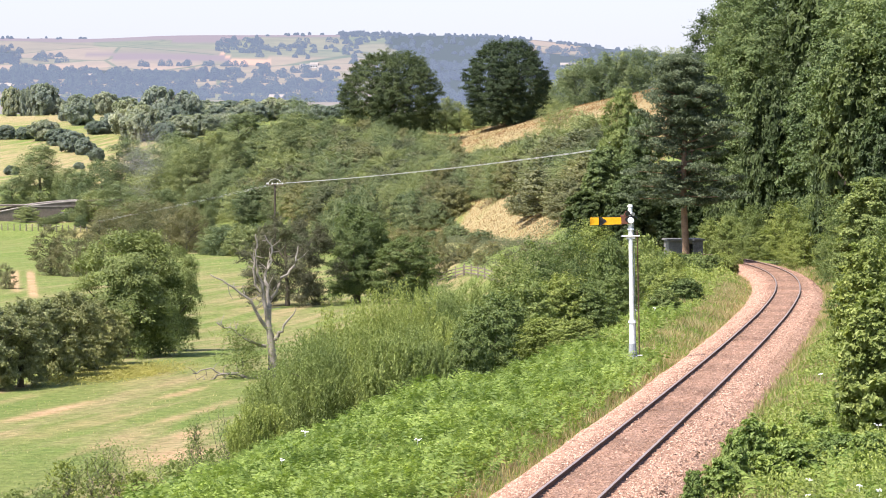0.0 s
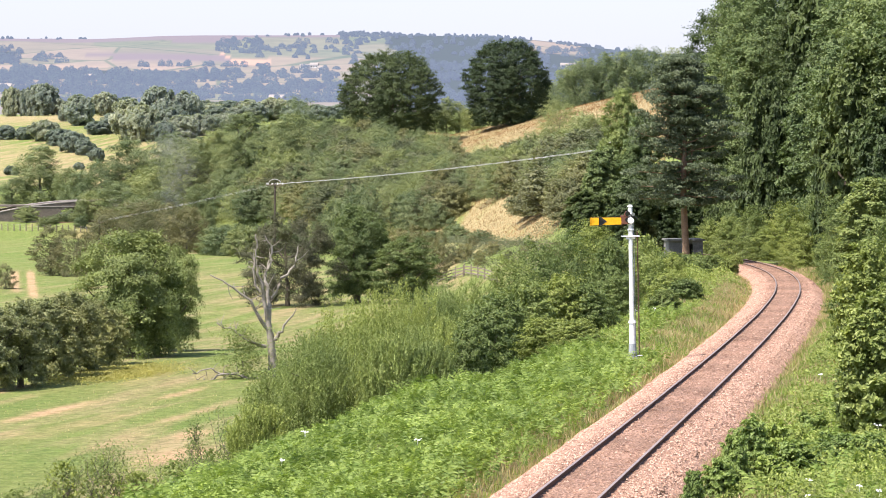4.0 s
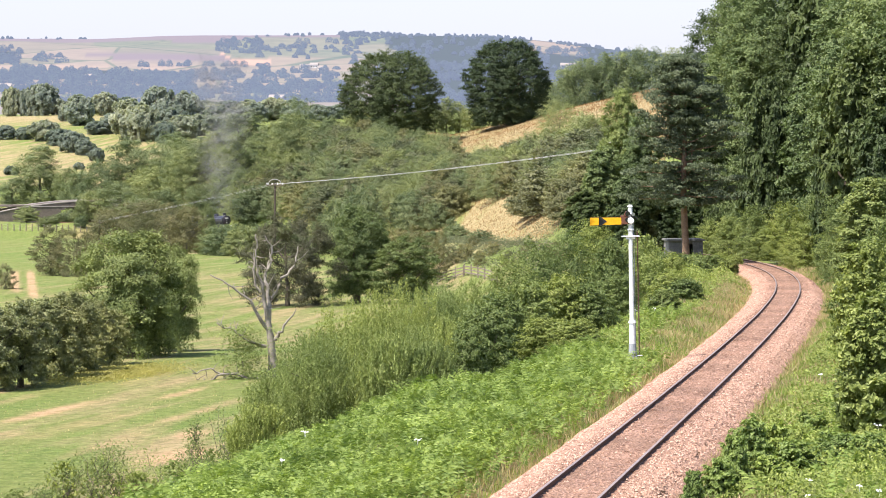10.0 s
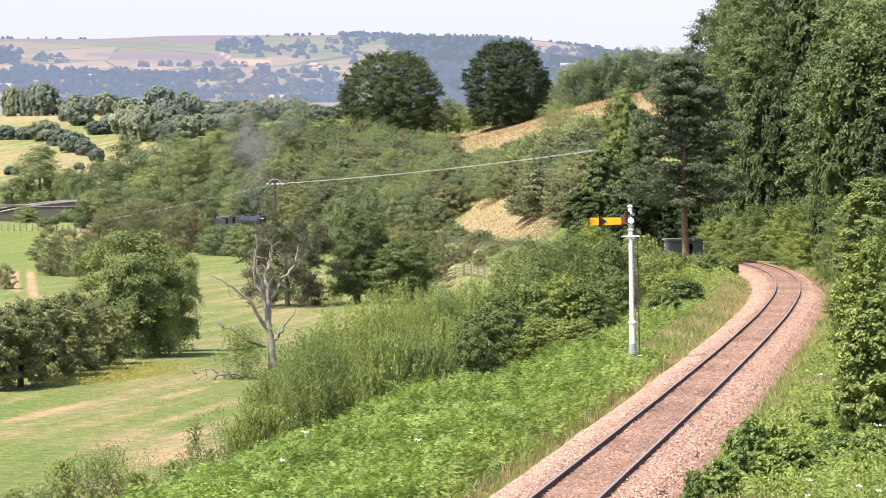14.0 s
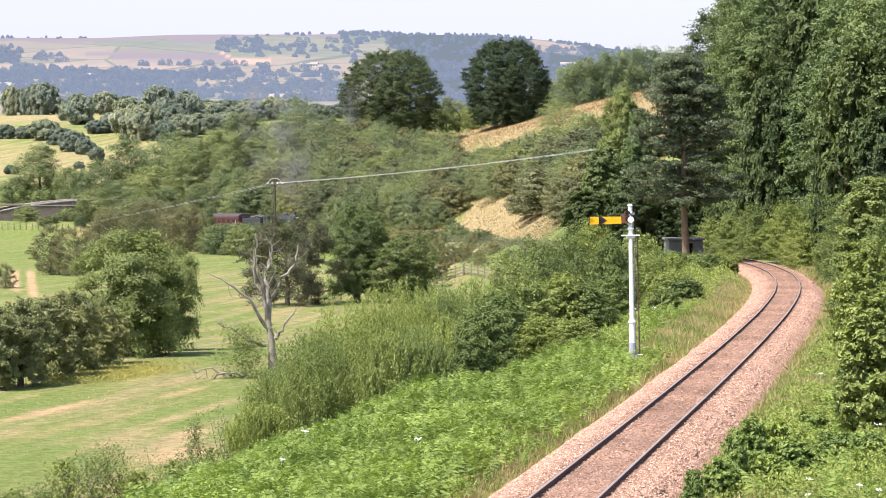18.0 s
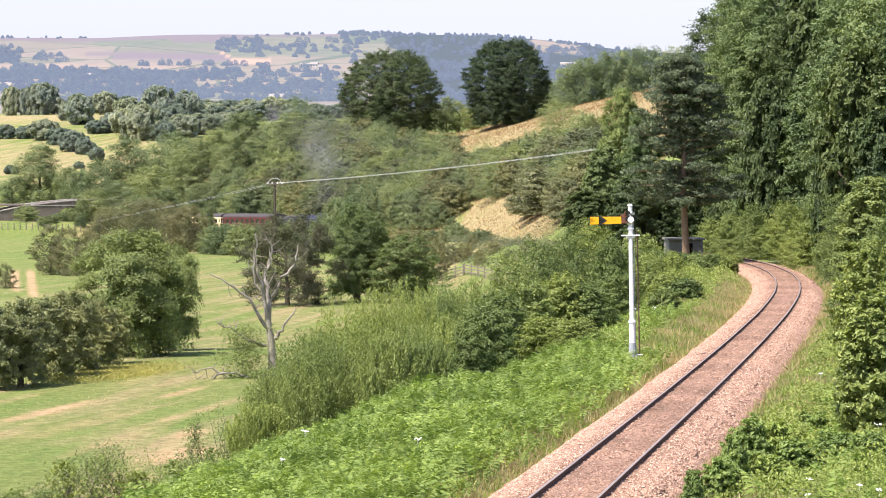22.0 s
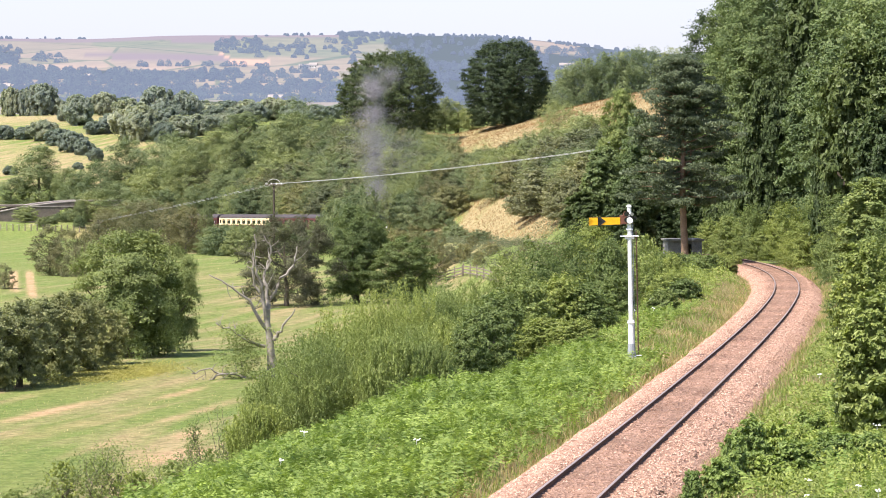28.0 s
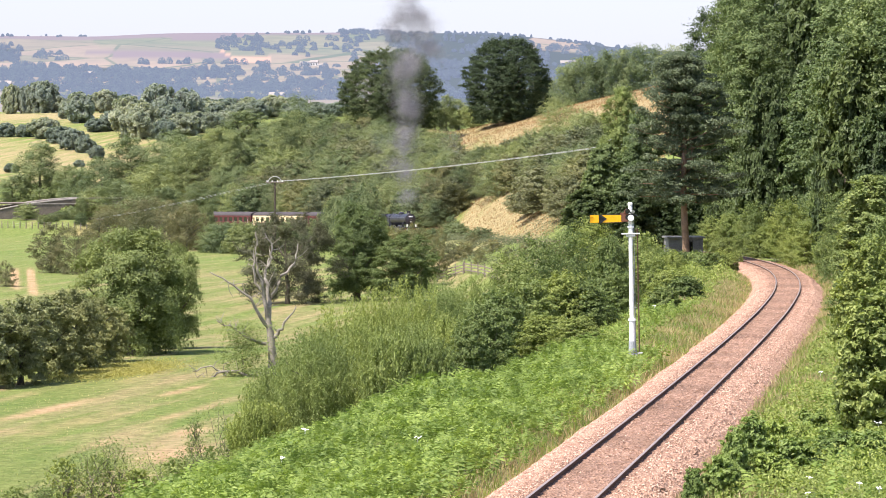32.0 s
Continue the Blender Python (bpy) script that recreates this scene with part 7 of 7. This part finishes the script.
    part("cab_front", boxed(-4.02, 0, 2.35, 0.06, 2.44, 1.75), LOCO, root)
    part("buffer_beam", boxed(5.42, 0, 1.08, 0.12, 2.46, 0.46, bevel=0.02), RUSTRED, root, "dull red buffer beam")
    lamp = bmesh.new()
    box(lamp, 5.35, 0.72, 1.66, 0.2, 0.2, 0.34, 0.03)
    cone(lamp, (5.35, 0.72, 1.82), (5.35, 0.72, 1.92), 0.07, 0.05, 8)
    part("head_lamp", lamp, WHITE, root, "white headlamp")
    lamp = bmesh.new()
    box(lamp, 5.35, -0.72, 1.66, 0.2, 0.2, 0.34, 0.03)
    cone(lamp, (5.35, -0.72, 1.82), (5.35, -0.72, 1.92), 0.07, 0.05, 8)
    part("head_lamp", lamp, WHITE, root, "white headlamp")
    drivers = [wheel(root, x, s * 0.75, 0.9, 14, "driving_wheel") for x in (1.7, -0.4, -2.5) for s in (-1, 1)]
    for x in (3.0, 4.8):
        for s in (-1, 1):
            wheel(root, x, s * 0.75, 0.45, 8, "bogie_wheel")
    return root, drivers


def make_tender():
    root = thing("tender", "black locomotive tender loaded with coal", "tender")
    part("body", boxed(0, 0, 2.15, 7.0, 2.5, 1.7, bevel=0.06), LOCO, root)
    part("frame", boxed(0, 0, 1.1, 7.1, 2.2, 0.4), LOCO, root)
    g = np.random.default_rng(60)
    n = 160
    c = np.stack([g.uniform(-1.2, 3.2, n), g.uniform(-1.0, 1.0, n), 3.0 + g.uniform(0, 0.35, n)], 1)
    octa = np.array([[1, 0, 0], [0, 1, 0], [-1, 0, 0], [0, -1, 0], [0, 0, 0.8], [0, 0, -0.8]], float)
    v = c[:, None] + octa[None] * g.uniform(0.1, 0.26, (n, 1, 1))
    a = np.array([[0, 1, 4], [1, 2, 4], [2, 3, 4], [3, 0, 4], [1, 0, 5], [2, 1, 5], [3, 2, 5], [0, 3, 5]])
    f = (np.arange(n) * 6)[:, None, None] + a[None]
    part("coal", mesh_from("coal", v.reshape(-1, 3), f.reshape(-1, 3)), BLACK, root, "heap of black coal")["kind"] = "stuff"
    for x in (-2.2, 0, 2.2):
        for s in (-1, 1):
            wheel(root, x, s * 0.75, 0.55, 8)
    return root


def make_coach(two_tone):
    label = "crimson-and-cream railway coach with grey roof" if two_tone else "dark maroon railway coach with a grey roof"
    root = thing("railway_coach", label, "coach", group="coaches of the train")
    L = 19.5
    upper = CREAM if two_tone else MAROON
    part("lower_side", boxed(0, 0, 1.56, L, 2.74, 0.86, bevel=0.05), MAROON, root, "maroon lower body")
    xs = [-7.9, -5.95, -4.0, -2.05, -0.1, 1.85, 3.8, 5.75, 7.7]
    # upper body with real window openings: pillars, waist and cantrail strips
    core = part("interior", boxed(0, 0, 2.5, L - 0.2, 2.3, 1.1), GLASS, root, "dark interior")
    part("cantrail", boxed(0, 0, 3.02, L, 2.74, 0.3, bevel=0.03), upper, root)
    part("waist", boxed(0, 0, 2.06, L, 2.74, 0.16, bevel=0.02), upper, root)
    edges = [-L / 2] + [e for x in xs for e in (x - 0.6, x + 0.6)] + [L / 2]
    for sgn in (-1, 1):
        for a, b in zip(edges[0::2], edges[1::2]):
            part("pillar", boxed((a + b) / 2, sgn * 1.33, 2.5, b - a, 0.07, 0.76), upper, root)
        for x in xs:
            w = part("window", boxed(x, sgn * 1.315, 2.5, 1.2, 0.03, 0.74), GLASS, root, "dark window glass")
            part("ventilator", boxed(x, sgn * 1.335, 2.72, 1.2, 0.03, 0.04), upper, w)
        for x in (-9.2, 9.2):
            part("door", boxed(x, sgn * 1.375, 2.1, 0.7, 0.02, 1.85, bevel=0.005), upper, root)
            part("door_window", boxed(x, sgn * 1.39, 2.55, 0.42, 0.012, 0.6), GLASS, root)
            part("hand_rail", coned((x - 0.5, sgn * 1.42, 1.7), (x - 0.5, sgn * 1.42, 2.6), 0.02, 0.02, 5), WHITE, root)
    arc = [(1.38 * math.sin(a), 3.12 + 0.64 * math.cos(a) ** 0.8) for a in np.linspace(-1.56, 1.56, 17)]
    bm = bmesh.new()
    lo = [bm.verts.new((-L / 2, y, z)) for y, z in arc]
    hi = [bm.verts.new((L / 2, y, z)) for y, z in arc]
    bm.faces.new(lo)
    bm.faces.new(list(reversed(hi)))
    bm.faces.new((lo[0], hi[0], hi[-1], lo[-1]))
    for i in range(16):
        bm.faces.new((lo[i], lo[i + 1], hi[i + 1], hi[i]))
    part("roof", bm, ROOFING, root, "dark grey arched roof")
    for x in np.linspace(-8, 8, 7):
        part("roof_vent", boxed(float(x), 0.35, 3.76, 0.35, 0.25, 0.12, bevel=0.03), ROOFING, root)
    for sgn in (-1, 1):
        part("end_panel", boxed(sgn * (L / 2 - 0.06), 0, 2.5, 0.1, 2.62, 1.1), upper if not two_tone else MAROON, root)
        part("gangway", boxed(sgn * (L / 2 + 0.18), 0, 2.2, 0.34, 1.0, 2.1, bevel=0.04), BLACK, root, "black gangway bellows")
        part("buffer", coned((sgn * L / 2, 0.86, 1.06), (sgn * (L / 2 + 0.38), 0.86, 1.06), 0.1, 0.18, 10), LOCO, root)
        part("bogie", boxed(sgn * 6.9, 0, 0.62, 3.4, 2.2, 0.4, bevel=0.05), BLACK, root)
        for dx in (-1.3, 1.3):
            for s2 in (-1, 1):
                wheel(root, sgn * 6.9 + dx, s2 * 0.75, 0.46, 6)
    part("underframe", boxed(0, 0, 0.98, L - 0.4, 1.9, 0.3), BLACK, root)
    part("battery_box", boxed(0.8, -0.9, 0.72, 2.4, 0.6, 0.5, bevel=0.03), BLACK, root)
    return root


LOCOMOTIVE, DRIVERS = make_locomotive()
TENDER = make_tender()
COACHES = [make_coach(False), make_coach(True)]
COACHES.append(copy_thing(COACHES[0], Matrix()))


# ---- smoke: clouds of fine soot that drift off the chimney ----
def soot_cloud(seed, count, spread, speck):
    g = np.random.default_rng(seed)
    lobes = g.normal(0, 0.55, (7, 3)) * spread
    c = lobes[g.integers(0, 7, count)] + g.normal(0, 0.62, (count, 3)) * spread
    a, b = unit(g.normal(0, 1, (count, 3))), unit(g.normal(0, 1, (count, 3)))
    s = (speck * g.uniform(0.6, 1.4, count))[:, None]
    v = np.stack([c, c + a * s, c + b * s], 1).reshape(-1, 3)
    return mesh_from("smoke_puff", v, np.arange(3 * count).reshape(-1, 3), (SOOT,))


CLOUDS = {"wisp": [soot_cloud(k, 1700, 1.1, 0.055) for k in (8, 9)], "thin": [soot_cloud(k, 2200, 1.8, 0.042) for k in (1, 2)], "thick": [soot_cloud(k, 7000, 1.05, 0.052) for k in (3, 4, 5)], "wide": [soot_cloud(k, 4500, 1.8, 0.052) for k in (6, 7)]}


def make_puffs():
    """Every puff with the time at which it leaves the chimney and its own drift."""
    g = np.random.default_rng(70)
    rows = []
    plan = [("thin", t, 0.55) for t in np.arange(-9.0, 25.0, 0.26)] + [("wisp", t, 0.95) for t in np.arange(5.2, 6.9, 0.042)] + [("thick", t, 1.0) for t in np.arange(25.0, 31.9, 0.22)] + [("wide", t, 1.0) for t in np.arange(26.6, 31.0, 0.7)]
    for sort, t, lift in plan:
        loose = {"wisp": 0.9, "thin": 0.5}.get(sort, 0.5)
        me = CLOUDS[sort][int(g.integers(0, len(CLOUDS[sort])))]
        ob = tagged(new("smoke_puff", me), "drifting puff of grey coal smoke above the train", "smoke", "locomotive smoke", "stuff")
        rows.append((ob, float(t), lift * (g.uniform(0.6, 1.3) if sort in ("wisp", "thin") else g.uniform(0.9, 1.1)), float(np.clip(g.normal(0, loose), -0.8, 0.8)), float(np.clip(g.normal(0, loose), -0.8, 0.8)), float(g.uniform(0, 360))))
    return rows


PUFFS = make_puffs()


def puff_place(ob, left, lift, dx, dy, turn, t):
    chimney = vehicle_pose(left, -0.8, 11.8) @ Vector((4.1, 0, 3.9))
    age = t - left
    if age < 0:
        return pose(chimney.x, chimney.y, chimney.z - 16, 0, 0, turn)
    late = max(age - 4.0, 0.0) if left < 25 else 0.0
    up = lift * ((3.0 if left >= 25 else 2.2) * (age - late) + 15.5 * (1 - math.exp(-age / 1.3))) - 0.9 * late
    return pose(chimney.x + (1.6 + dx) * age - 1.0 * (1 - math.exp(-age / 0.3)), chimney.y + (dy - 0.8) * age + 5.0 * late, chimney.z + up, 0, 0, turn + 6 * age)


def motions():
    times = [k * 2.0 for k in range(17)]
    walk(LOCOMOTIVE, [(t, vehicle_pose(t, -0.8, 11.8)) for t in times])
    walk(TENDER, [(t, vehicle_pose(t, 11.7, 7.2)) for t in times])
    for k, coach in enumerate(COACHES):
        walk(coach, [(t, vehicle_pose(t, 19.9 + 20.3 * k, 19.7)) for t in times])
    for w in DRIVERS:
        x, y, z = w.location
        rows = []
        for k in range(81):
            t = k * 0.4
            rows.append((t, pose(x, y, z, 0, math.degrees((front_at(0) - front_at(t)) / 0.9), 0)))
        walk(w, rows)
    for ob, left, lift, dx, dy, turn in PUFFS:
        marks = [0.0] + [v for v in (left - 0.45, left - 0.05) if 0 < v < 32]
        age = 0.0
        while age < 16:
            if 0.05 < left + age < 31.9:
                marks.append(left + age)
            age += 0.35 if age < 2 else 1.0
        marks.append(32.0)
        walk(ob, [(t, puff_place(ob, left, lift, dx, dy, turn, t)) for t in marks])


motions()
